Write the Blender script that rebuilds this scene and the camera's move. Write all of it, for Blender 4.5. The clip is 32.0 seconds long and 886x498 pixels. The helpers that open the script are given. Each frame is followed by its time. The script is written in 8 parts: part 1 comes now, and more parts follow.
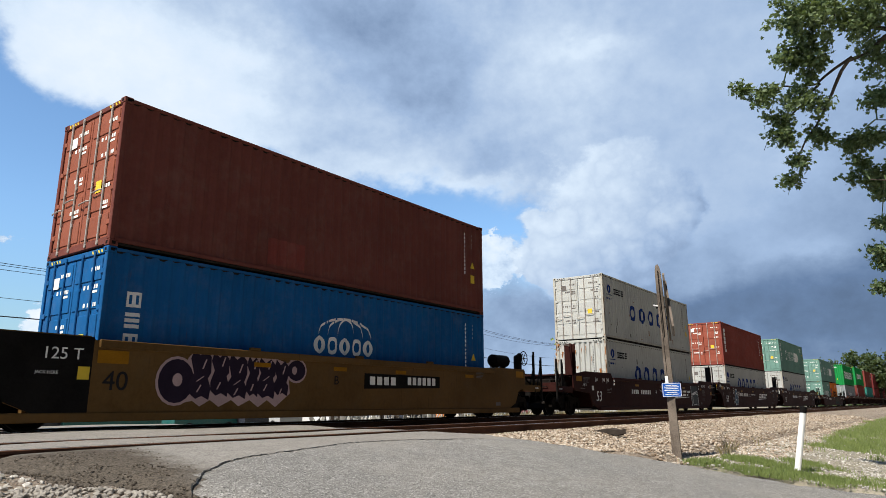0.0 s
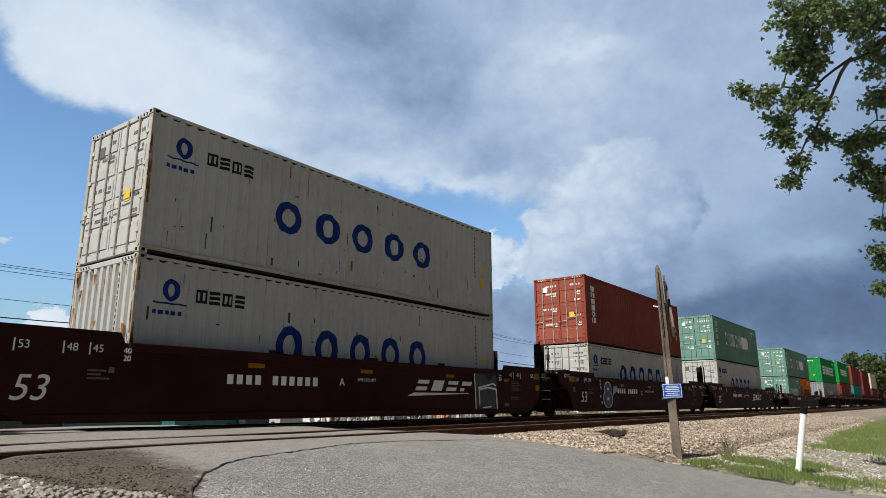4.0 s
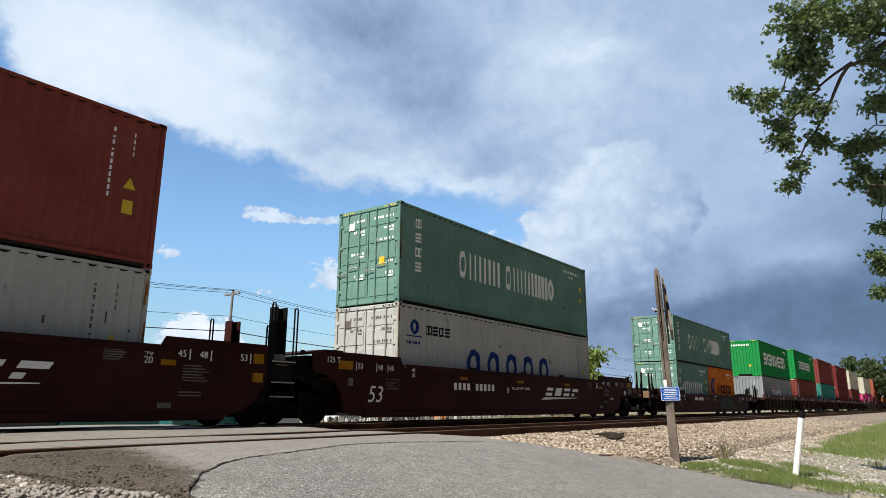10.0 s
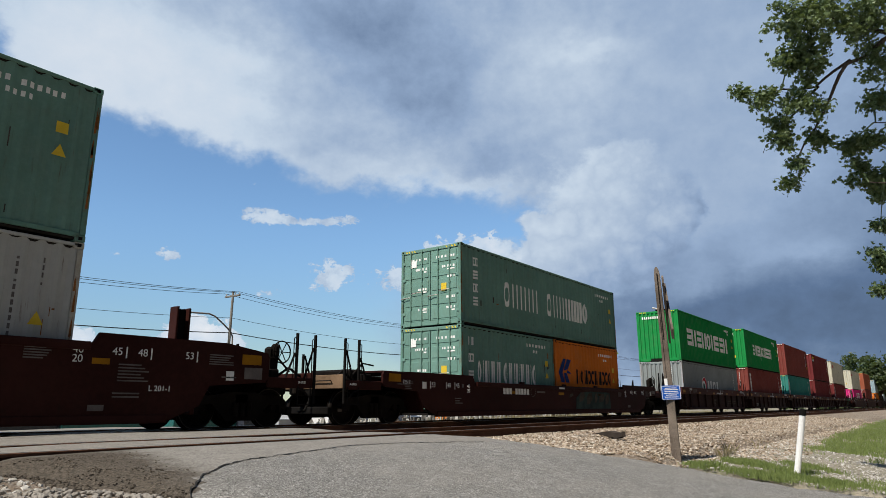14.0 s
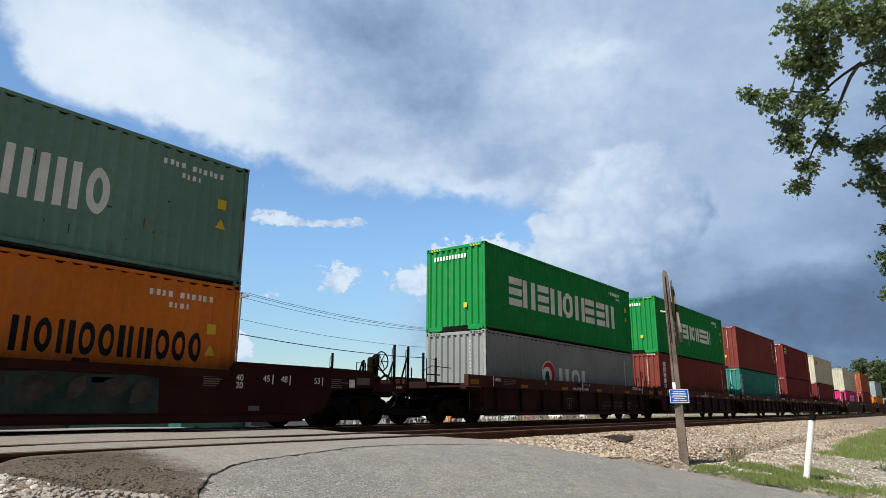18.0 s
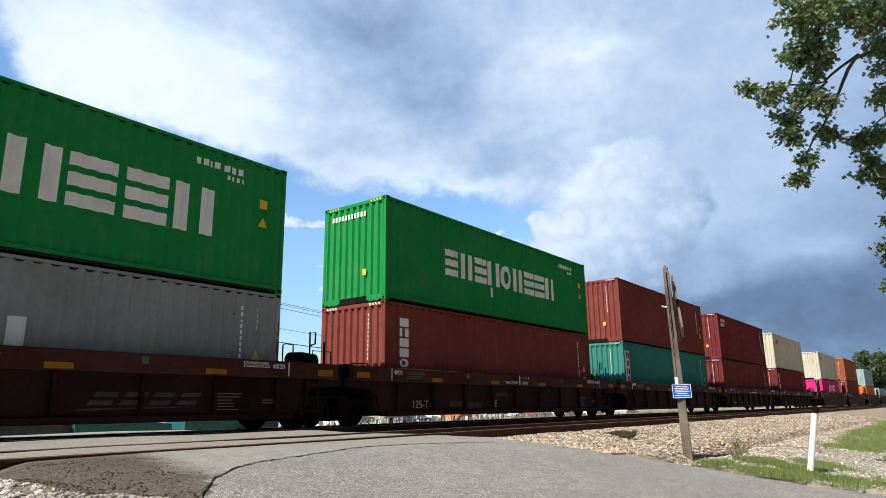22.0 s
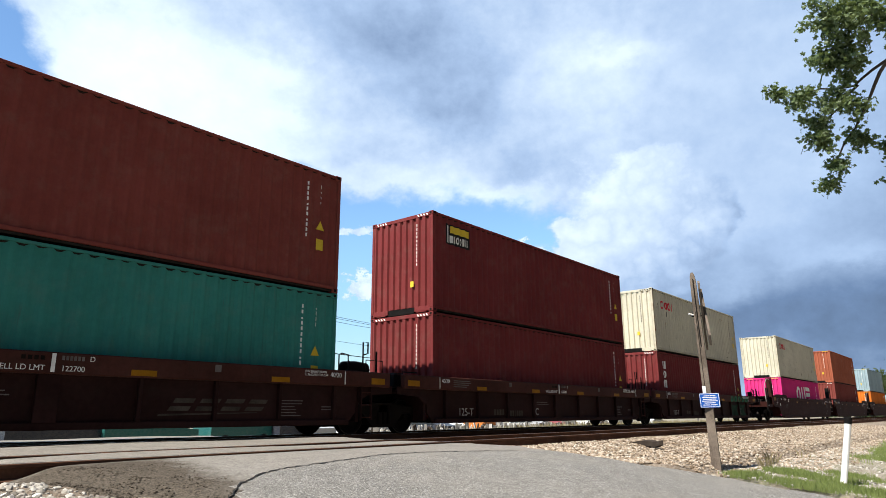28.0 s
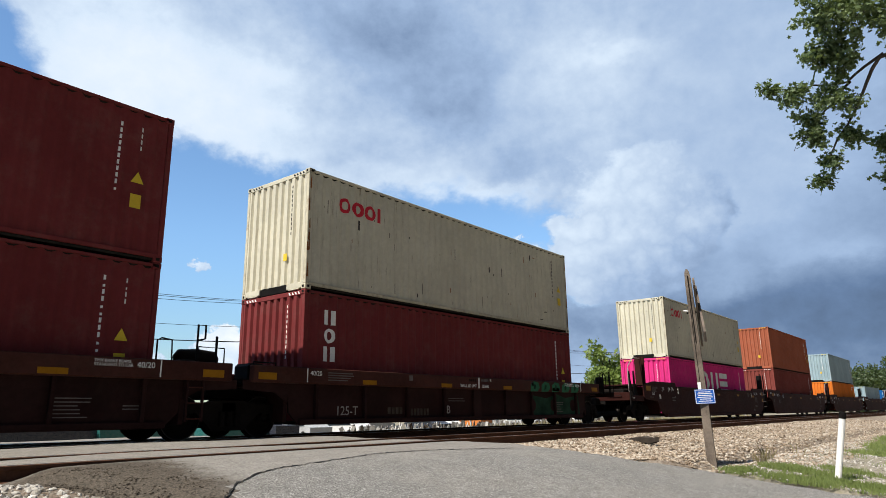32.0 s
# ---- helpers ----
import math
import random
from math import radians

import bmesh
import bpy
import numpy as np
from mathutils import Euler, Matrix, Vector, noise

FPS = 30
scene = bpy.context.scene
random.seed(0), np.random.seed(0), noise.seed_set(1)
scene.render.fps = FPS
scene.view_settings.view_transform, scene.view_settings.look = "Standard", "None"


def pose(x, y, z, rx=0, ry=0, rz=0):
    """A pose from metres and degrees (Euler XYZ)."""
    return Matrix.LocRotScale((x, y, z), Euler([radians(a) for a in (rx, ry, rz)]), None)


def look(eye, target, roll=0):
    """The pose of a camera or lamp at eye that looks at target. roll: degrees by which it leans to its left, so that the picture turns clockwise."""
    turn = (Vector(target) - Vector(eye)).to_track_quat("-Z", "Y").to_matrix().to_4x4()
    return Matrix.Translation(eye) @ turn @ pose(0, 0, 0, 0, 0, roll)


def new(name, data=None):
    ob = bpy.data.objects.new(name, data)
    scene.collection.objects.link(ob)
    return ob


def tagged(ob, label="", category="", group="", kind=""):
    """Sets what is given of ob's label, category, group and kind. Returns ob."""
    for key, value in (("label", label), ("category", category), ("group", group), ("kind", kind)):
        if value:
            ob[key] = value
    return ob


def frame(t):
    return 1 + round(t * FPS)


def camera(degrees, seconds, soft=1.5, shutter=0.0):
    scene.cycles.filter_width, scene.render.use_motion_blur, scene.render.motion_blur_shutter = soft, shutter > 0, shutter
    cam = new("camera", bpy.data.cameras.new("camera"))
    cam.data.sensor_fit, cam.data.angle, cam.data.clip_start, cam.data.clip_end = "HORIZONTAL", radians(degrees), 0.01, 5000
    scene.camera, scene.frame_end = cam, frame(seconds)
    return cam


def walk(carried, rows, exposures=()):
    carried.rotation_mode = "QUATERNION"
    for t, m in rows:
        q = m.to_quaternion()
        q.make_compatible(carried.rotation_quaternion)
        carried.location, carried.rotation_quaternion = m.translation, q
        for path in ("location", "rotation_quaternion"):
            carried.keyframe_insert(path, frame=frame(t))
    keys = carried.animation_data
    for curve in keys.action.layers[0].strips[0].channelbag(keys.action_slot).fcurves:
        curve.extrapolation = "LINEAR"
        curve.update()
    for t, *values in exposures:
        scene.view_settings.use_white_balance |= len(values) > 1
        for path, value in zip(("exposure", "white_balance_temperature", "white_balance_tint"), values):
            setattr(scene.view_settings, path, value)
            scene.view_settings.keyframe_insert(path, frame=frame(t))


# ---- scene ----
cam = camera(67.61, 32.0, soft=0.8)
EYE = (0.0, 0.0, 0.44)


def aim(yaw, pitch, roll):
    """Camera pose from the bearing (from +y towards +x), the tilt and the lean in degrees."""
    y, p = radians(yaw), radians(pitch)
    way = Vector((math.sin(y) * math.cos(p), math.cos(y) * math.cos(p), math.sin(p)))
    return look(EYE, Vector(EYE) + way, roll)


AIM = [
    (0, 53.282, 13.160, -0.128),
    (0.5, 53.305, 13.179, -0.197),
    (1, 53.260, 13.139, -0.214),
    (1.5, 53.230, 13.103, -0.116),
    (2, 53.165, 13.156, -0.210),
    (2.5, 53.216, 13.152, -0.358),
    (3, 53.191, 13.168, -0.343),
    (3.5, 53.225, 13.195, -0.252),
    (5.5, 53.302, 13.363, 0.046),
    (6, 53.368, 13.366, 0.076),
    (6.5, 53.360, 13.403, 0.025),
    (7, 53.307, 13.382, 0.078),
    (7.5, 53.303, 13.368, 0.060),
    (8, 53.302, 13.372, 0.041),
    (8.5, 53.312, 13.354, -0.026),
    (9, 53.349, 13.348, 0.116),
    (9.5, 53.353, 13.339, 0.221),
    (10, 53.336, 13.355, 0.249),
    (10.5, 53.283, 13.332, 0.160),
    (11, 53.196, 13.293, 0.202),
    (11.5, 53.155, 13.288, 0.165),
    (12, 53.227, 13.314, 0.109),
    (12.5, 53.255, 13.338, 0.098),
    (13, 53.305, 13.365, 0.044),
    (13.5, 53.298, 13.364, 0.050),
    (14, 53.347, 13.388, -0.139),
    (14.5, 53.415, 13.417, -0.382),
    (16.5, 53.115, 13.536, -0.367),
    (17, 52.950, 13.562, -0.087),
    (17.5, 52.777, 13.578, 0.113),
    (18, 52.672, 13.566, 0.246),
    (18.5, 52.653, 13.581, 0.367),
    (19, 52.663, 13.568, 0.361),
    (19.5, 52.723, 13.583, 0.488),
    (20, 52.754, 13.598, 0.286),
    (20.5, 52.803, 13.565, -0.126),
    (21, 52.748, 13.526, -0.444),
    (21.5, 52.655, 13.511, -0.496),
    (22, 52.642, 13.462, -0.678),
    (22.5, 52.659, 13.481, -0.593),
    (23, 52.655, 13.515, -0.548),
    (23.5, 52.727, 13.514, -0.542),
    (24, 52.779, 13.584, -0.780),
    (24.5, 52.392, 13.627, -1.225),
    (25, 51.730, 13.810, -1.784),
    (25.5, 51.194, 14.006, -1.706),
    (27.5, 50.484, 14.114, -0.291),
    (28, 50.542, 14.106, -0.262),
    (28.5, 50.646, 14.127, -0.641),
    (29, 50.723, 14.122, -0.874),
    (29.5, 50.808, 14.072, -0.974),
    (30, 50.885, 14.077, -0.997),
    (30.5, 50.911, 14.002, -0.822),
    (31, 50.963, 13.994, -0.804),
    (31.5, 50.978, 13.983, -0.842),
    (32, 50.968, 13.956, -0.718),
]
LIGHT_METER = ((0, 0.38), (2, 0.33), (3, 0.11), (6, 0.31), (7, 0.17), (8, 0.37), (11, 0.33), (13, 0.38), (14, 0.05), (15.5, 0.23), (17, 0.33), (18, 0.29), (19, 0.05), (20, 0.23), (22, 0.53), (23, 0.48), (25, 0.69), (28, 0.67), (29, 0.50), (30, 0.59), (31, 0.63), (32, 0.38))
walk(cam, [(t, aim(a, b, c)) for t, a, b, c in AIM], LIGHT_METER)

TRACK_Y = 12.89      # centre line of the train's track
NEAR_Y = 8.25        # centre line of the empty track in front
SPEED = (53.9154, -1.8118, 0.5757, -0.0824)   # distance run: sum of c * (t / 10) ** n


def run(t):
    return sum(c * (t / 10) ** (n + 1) for n, c in enumerate(SPEED))


# ---------------------------------------------------------------- light
class Nodes:
    """Short hand for wiring a node tree."""

    def __init__(self, tree):
        self.t = tree
        tree.nodes.clear()

    def add(self, kind, operation="", feature="", blend="", smooth=None):
        n = self.t.nodes.new(kind)
        if operation:
            n.operation = operation
        if feature:
            n.feature = feature
        if blend:
            n.data_type, n.blend_type = "RGBA", blend
        if smooth is not None:
            n.interpolation_type = "SMOOTHSTEP" if smooth else "LINEAR"
        return n

    def put(self, value, socket):
        if isinstance(value, bpy.types.NodeSocket):
            self.t.links.new(value, socket)
        else:
            socket.default_value = value

    def math(self, op, a, b=0.0, c=0.0, clamp=False):
        n = self.add("ShaderNodeMath", op)
        n.use_clamp = clamp
        for v, s in zip((a, b, c), n.inputs):
            self.put(v, s)
        return n.outputs[0]

    def mix(self, f, a, b, blend="MIX"):
        n = self.add("ShaderNodeMix", blend=blend)
        self.put(f, n.inputs[0])
        for v, s in ((a, n.inputs[6]), (b, n.inputs[7])):
            self.put((*v, 1.0) if isinstance(v, tuple) and len(v) == 3 else v, s)
        return n.outputs[2]

    def ramp(self, v, lo, hi, a=0.0, b=1.0, smooth=True):
        n = self.add("ShaderNodeMapRange", smooth=smooth)
        for x, s in zip((v, lo, hi, a, b), n.inputs):
            self.put(x, s)
        return n.outputs[0]

    def noise(self, vec, scale, detail=4.0, rough=0.55, warp=0.0):
        n = self.add("ShaderNodeTexNoise")
        if vec is not None:
            self.put(vec, n.inputs["Vector"])
        n.inputs["Scale"].default_value, n.inputs["Detail"].default_value = scale, detail
        n.inputs["Roughness"].default_value, n.inputs["Distortion"].default_value = rough, warp
        return n.outputs["Fac"]

    def voronoi(self, vec, scale, feature="F1", out="Distance"):
        n = self.add("ShaderNodeTexVoronoi", feature=feature)
        if vec is not None:
            self.put(vec, n.inputs["Vector"])
        n.inputs["Scale"].default_value = scale
        return n.outputs[out]

    def vec(self, x, y, z=0.0):
        n = self.add("ShaderNodeCombineXYZ")
        for v, s in zip((x, y, z), n.inputs):
            self.put(v, s)
        return n.outputs[0]

    def scaled(self, v, s):
        n = self.add("ShaderNodeMapping")
        self.put(v, n.inputs[0])
        n.inputs["Scale"].default_value = s
        return n.outputs[0]


SUN_ELEVATION, SUN_Y = 51.0, 0.12      # the sun stands along the track, a hair behind the train
to_sun = Vector((-1.0, SUN_Y, math.tan(radians(SUN_ELEVATION)))).normalized()
sun = new("sun", bpy.data.lights.new("sun", "SUN"))
sun.data.energy, sun.data.angle, sun.data.color = 5.0, radians(0.53), (1.0, 0.93, 0.82)
sun.matrix_world = look((0, 0, 60), Vector((0, 0, 60)) - to_sun)

world = bpy.data.worlds.new("sky")
scene.world = world
world.use_nodes = True
k = Nodes(world.node_tree)
sky = k.add("ShaderNodeTexSky")
sky.sky_type, sky.sun_disc = "NISHITA", False
sky.sun_elevation, sky.sun_rotation = radians(SUN_ELEVATION), math.atan2(to_sun.x, to_sun.y)
sky.air_density, sky.dust_density, sky.ozone_density = 1.1, 0.1, 2.5
place = k.add("ShaderNodeTexCoord").outputs["Generated"]
xyz = k.add("ShaderNodeSeparateXYZ")
k.put(place, xyz.inputs[0])
az = k.math("MULTIPLY", k.math("ARCTAN2", xyz.outputs[0], xyz.outputs[1]), 57.29578)
el = k.math("MULTIPLY", k.math("ARCSINE", xyz.outputs[2]), 57.29578)
warp1 = k.math("SUBTRACT", k.noise(k.scaled(place, (1, 1, 1.6)), 7.0, 7.0, 0.6), 0.5)
warp2 = k.math("SUBTRACT", k.noise(k.scaled(place, (1.3, 1, 1.6)), 9.0, 7.0, 0.6), 0.5)
az_w = k.math("MULTIPLY_ADD", warp1, 9.0, az)
el_w = k.math("MULTIPLY_ADD", warp2, 6.0, el)


def heap(a, e, ra, re, weight, total, soft=False):
    """Adds a soft hump of cloud at a bearing and a height, in degrees."""
    da = k.math("DIVIDE", k.math("SUBTRACT", az if soft else az_w, a), ra)
    de = k.math("DIVIDE", k.math("SUBTRACT", el if soft else el_w, e), re)
    d2 = k.math("ADD", k.math("MULTIPLY", da, da), k.math("MULTIPLY", de, de))
    hump = k.math("POWER", 2.718, k.math("MULTIPLY", d2, -1.0))
    return k.math("MULTIPLY_ADD", hump, weight, total)


def heaps(rows, total, soft=False):
    for a, e, ra, re, w in rows:
        total = heap(a, e, ra, re, w, total, soft)
    return total


def scaled_noise(scale, detail, rough, amount, squash=1.25):
    return k.math("MULTIPLY", k.math("SUBTRACT", k.noise(k.scaled(place, (1, 1, squash)), scale, detail, rough), 0.5), amount)


# the high sheet of cloud: its lower edge over the bearing, then unseen cloud added behind the camera and overhead to
# cut the fill light
edge = k.add("ShaderNodeValToRGB")
k.put(k.math("DIVIDE", az, 120.0), edge.inputs[0])
rim = edge.color_ramp.elements
rim[0].position, rim[0].color = 0.0, (0.8, 0.8, 0.8, 1)
rim[1].position, rim[1].color = 1.0, (0.8, 0.8, 0.8, 1)
for a, e in ((12, 30), (16, 26), (19.5, 23.0), (26, 22.8), (30, 21.0), (36, 20.2), (41, 19.4), (47, 18.6), (57, 17.5), (64, 16.5), (68, 10), (72, -8), (100, -8), (108, 40)):
    rim.new(a / 120.0).color = (e / 100 + 0.1,) * 3 + (1,)
low_edge = k.math("MULTIPLY", k.math("SUBTRACT", edge.outputs[0], 0.1), 100.0)
rise = k.math("SUBTRACT", k.math("MULTIPLY_ADD", warp2, 7.0, k.math("MULTIPLY_ADD", warp1, 3.0, el)), low_edge)
sheet_mask = k.ramp(rise, -0.9, 1.5)
wander = k.math("MULTIPLY_ADD", warp1, 12.0, az)
low_bank = k.math("MULTIPLY", k.ramp(wander, 46.0, 57.0), k.ramp(k.math("MULTIPLY_ADD", warp2, 6.0, el), 13.5, 8.5))      # the dark bank low over the trees fades out to the left
bank = k.math("MAXIMUM", 0.0, heap(58.6, 15.6, 2.8, 1.7, -0.9, k.ramp(wander, 56.0, 65.0)))
bank = k.math("MAXIMUM", bank, low_bank)
sheet_mask = k.math("MAXIMUM", sheet_mask, k.math("MULTIPLY", bank, k.ramp(az, 112.0, 100.0)))
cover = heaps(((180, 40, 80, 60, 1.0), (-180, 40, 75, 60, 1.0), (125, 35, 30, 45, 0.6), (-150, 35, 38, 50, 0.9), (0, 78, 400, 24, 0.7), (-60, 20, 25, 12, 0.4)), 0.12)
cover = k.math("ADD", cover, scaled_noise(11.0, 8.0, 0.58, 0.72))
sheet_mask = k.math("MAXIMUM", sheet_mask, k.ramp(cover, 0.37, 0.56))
bright = heaps(((24, 26.5, 9, 4.5, 0.30), (33, 22.5, 6, 3.0, 0.12), (34.5, 28.5, 3.0, 1.6, 0.12), (36, 24.5, 2.2, 1.2, 0.12), (45, 20.2, 8, 1.5, 0.10), (55, 18.4, 6, 1.1, 0.20), (43, 33, 9, 3.5, -0.14),
                (49, 28.5, 6.5, 4.5, -0.13), (51, 25.2, 3.5, 2.2, -0.08), (58, 21, 5, 2.5, -0.07), (64, 30, 6, 3, 0.07), (67, 29.4, 4.5, 0.9, 0.10), (62, 26, 6, 3, 0.05), (80, 26, 11, 6, 0.07), (80, 18, 9, 5, 0.03),
                (61.0, 6, 5, 4.5, -0.10), (53, 5.5, 5, 5, -0.16), (70, 6.5, 9, 4.0, -0.17), (80, 7.5, 12, 5.0, -0.14), (92, 5, 14, 6, -0.15), (83, 11.8, 3, 0.9, 0.09), (75.6, 10.2, 1.8, 1.3, 0.07), (97, 22, 10, 9, -0.06),
                # the unseen cloud, darkened to hold down the fill on the near sides
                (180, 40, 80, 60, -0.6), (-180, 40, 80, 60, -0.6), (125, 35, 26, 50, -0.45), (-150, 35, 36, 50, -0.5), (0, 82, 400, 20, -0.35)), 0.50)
calm = k.math("MULTIPLY_ADD", k.ramp(az, 66.0, 76.0), -0.4, 1.0)      # the cloud is smoother to the right
bright = k.math("MULTIPLY_ADD", k.math("ADD", scaled_noise(7.0, 8.0, 0.60, 0.30), scaled_noise(21.0, 7.0, 0.62, 0.20)), calm, bright)
# the heaped cloud with firm edges: lit from the left, its base in the dark
firm = scaled_noise(13.0, 8.0, 0.55, 0.95, 1.1)
tower = k.math("ADD", heaps(((67.5, 17.0, 5.2, 4.6, 0.9), (62.0, 12.6, 3.8, 3.2, 0.8), (72.5, 14.5, 4.5, 4.0, 0.7), (66, 12, 5, 3.5, 0.6), (70, 21, 3.2, 1.6, 0.3)), 0.0), firm)
tower_mask = k.ramp(tower, 0.36, 0.58)
crease = k.math("ABSOLUTE", scaled_noise(17.0, 6.0, 0.5, 2.0, 1.1))
tower_light = k.math("MULTIPLY_ADD", k.math("SUBTRACT", az_w, 63.0), -0.016, k.math("MULTIPLY_ADD", k.math("SUBTRACT", el_w, 15.0), 0.018, 0.535))
tower_light = k.math("ADD", k.math("MULTIPLY_ADD", crease, 0.30, tower_light), k.math("MULTIPLY_ADD", k.math("MINIMUM", tower, 1.2), 0.10, -0.10))
bright = k.mix(k.math("MULTIPLY", tower_mask, k.ramp(k.math("MULTIPLY_ADD", el, 1.0, k.math("MULTIPLY", az, -0.35)), -22.0, -10.0)), bright, tower_light)
# small heaps low over the yard and shreds under the sheet
puffs = k.math("ADD", heaps(((22.4, 5.2, 1.9, 2.2, 1.1), (25.6, 4.0, 3.2, 1.7, 1.0), (32.2, 5.2, 2.2, 2.5, 1.2), (35.2, 4.8, 1.7, 2.1, 1.0), (29.8, 3.2, 1.4, 0.9, 0.7), (36, 2.0, 30, 1.6, 0.35), (54.2, 12.0, 3.6, 2.3, 1.0),
                             (50.0, 10.6, 2.8, 1.5, 0.85), (57.5, 12.0, 3.0, 2.8, 0.9), (43.6, 10.9, 2.2, 1.6, 0.9), (37.3, 15.7, 1.9, 0.9, 0.85), (40.5, 15.4, 2.0, 0.5, 0.6), (44.2, 15.7, 2.8, 0.7, 0.8), (30.6, 11.9, 1.5, 0.7, 0.75), (26.5, 11.7, 0.7, 0.3, 0.45),
                             (19.1, 11.8, 2.2, 0.7, 0.6), (38.5, 9.3, 1.6, 0.7, 0.5), (36.6, 18.3, 0.7, 0.4, 0.5)), 0.0, True), k.math("ADD", scaled_noise(18.0, 9.0, 0.62, 0.9, 1.5), scaled_noise(58.0, 8.0, 0.68, 1.5, 1.4)))
puff_mask = k.ramp(puffs, 0.46, 0.66)
puff_light = k.math("ADD", k.math("ADD", heaps(((22.6, 6.4, 3, 2.2, 0.26), (33, 6.8, 4, 2.4, 0.28), (54, 13.2, 5, 1.6, 0.12)), 0.50, True), k.math("MULTIPLY", k.math("MINIMUM", puffs, 1.1), 0.10)), scaled_noise(34.0, 7.0, 0.6, 0.75))
bright = k.mix(k.math("MULTIPLY", puff_mask, k.math("SUBTRACT", 1.0, k.math("MULTIPLY", sheet_mask, k.ramp(az, 58.0, 62.0)))), bright, puff_light)
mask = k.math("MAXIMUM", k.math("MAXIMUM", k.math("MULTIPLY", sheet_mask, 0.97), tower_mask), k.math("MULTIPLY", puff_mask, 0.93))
shade = k.add("ShaderNodeValToRGB")
k.put(bright, shade.inputs[0])
stops = shade.color_ramp.elements
stops[0].position, stops[0].color = 0.0, (0.045, 0.062, 0.10, 1)
stops[1].position, stops[1].color = 1.0, (0.92, 0.95, 1.0, 1)
for at, colour in ((0.16, (0.125, 0.195, 0.335, 1)), (0.38, (0.335, 0.455, 0.655, 1)), (0.62, (0.65, 0.765, 0.90, 1))):
    stops.new(at).color = colour
air = k.mix(1.0, sky.outputs[0], (0.130, 0.152, 0.166), "MULTIPLY")
haze = k.ramp(el, 0.0, 16.0, 0.62, 1.0)
air = k.mix(1.0, air, k.vec(haze, haze, haze), "MULTIPLY")
ground_glow = k.ramp(el, -3.0, 0.0)
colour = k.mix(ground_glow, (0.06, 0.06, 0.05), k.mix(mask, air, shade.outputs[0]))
back = k.add("ShaderNodeBackground")
k.put(colour, back.inputs[0])
back.inputs[1].default_value = 0.85
k.put(back.outputs[0], k.add("ShaderNodeOutputWorld").inputs[0])

# ---------------------------------------------------------------- materials
def surface(name, rgb, rough=0.6, metal=0.0, spread=0.25, scale=3.0, bump=0.15, bump_scale=60.0, streak=0.0, streak_rgb=(0.10, 0.045, 0.02),
            dust=0.0, dust_rgb=(0.25, 0.22, 0.18), shift=True, gloss=0.05):
    """Painted or plain surface: tone varies at two scales, with dust, running streaks and fine relief."""
    m = bpy.data.materials.new(name)
    m.use_nodes = True
    n = Nodes(m.node_tree)
    where = n.add("ShaderNodeTexCoord").outputs["Object"]
    if shift:
        info = n.add("ShaderNodeObjectInfo").outputs["Random"]
        moved = n.add("ShaderNodeVectorMath", operation="ADD")
        n.put(where, moved.inputs[0])
        n.put(n.vec(n.math("MULTIPLY", info, 37.0), n.math("MULTIPLY", info, 11.0), 0.0), moved.inputs[1])
        where = moved.outputs[0]
    big = n.noise(where, scale * 0.35, 5.0, 0.6)
    small = n.noise(where, scale * 7.0, 6.0, 0.65)
    tone = n.math("ADD", n.math("MULTIPLY", big, 0.65), n.math("MULTIPLY", small, 0.35))
    dark = tuple(c * (1 - spread) for c in rgb)
    light = tuple(min(1.0, c * (1 + spread) + 0.01 * spread) for c in rgb)
    colour = n.mix(n.ramp(tone, 0.3, 0.7), dark, light)
    if streak:
        run_ = n.noise(n.scaled(where, (5.0, 5.0, 0.35)), 3.0, 6.0, 0.7)
        spots = n.noise(where, 1.3, 4.0, 0.6)
        f = n.math("MULTIPLY", n.ramp(run_, 0.56, 0.74), n.ramp(spots, 0.42, 0.62))
        colour = n.mix(n.math("MULTIPLY", f, streak), colour, streak_rgb)
    if dust:
        f = n.ramp(n.noise(where, scale * 1.7, 7.0, 0.7), 0.45, 0.75)
        colour = n.mix(n.math("MULTIPLY", f, dust), colour, dust_rgb)
    b = n.add("ShaderNodeBsdfPrincipled")
    n.put(colour, b.inputs["Base Color"])
    n.put(n.ramp(small, 0.2, 0.8, max(0.05, rough - 0.12), min(1.0, rough + 0.12)), b.inputs["Roughness"])
    b.inputs["Metallic"].default_value = metal
    b.inputs["Specular IOR Level"].default_value = gloss
    if bump:
        h = n.add("ShaderNodeBump")
        h.inputs["Strength"].default_value, h.inputs["Distance"].default_value = bump, 0.01
        n.put(n.noise(where, bump_scale, 4.0, 0.6), h.inputs["Height"])
        n.put(h.outputs[0], b.inputs["Normal"])
    n.put(b.outputs[0], n.add("ShaderNodeOutputMaterial").inputs[0])
    return m


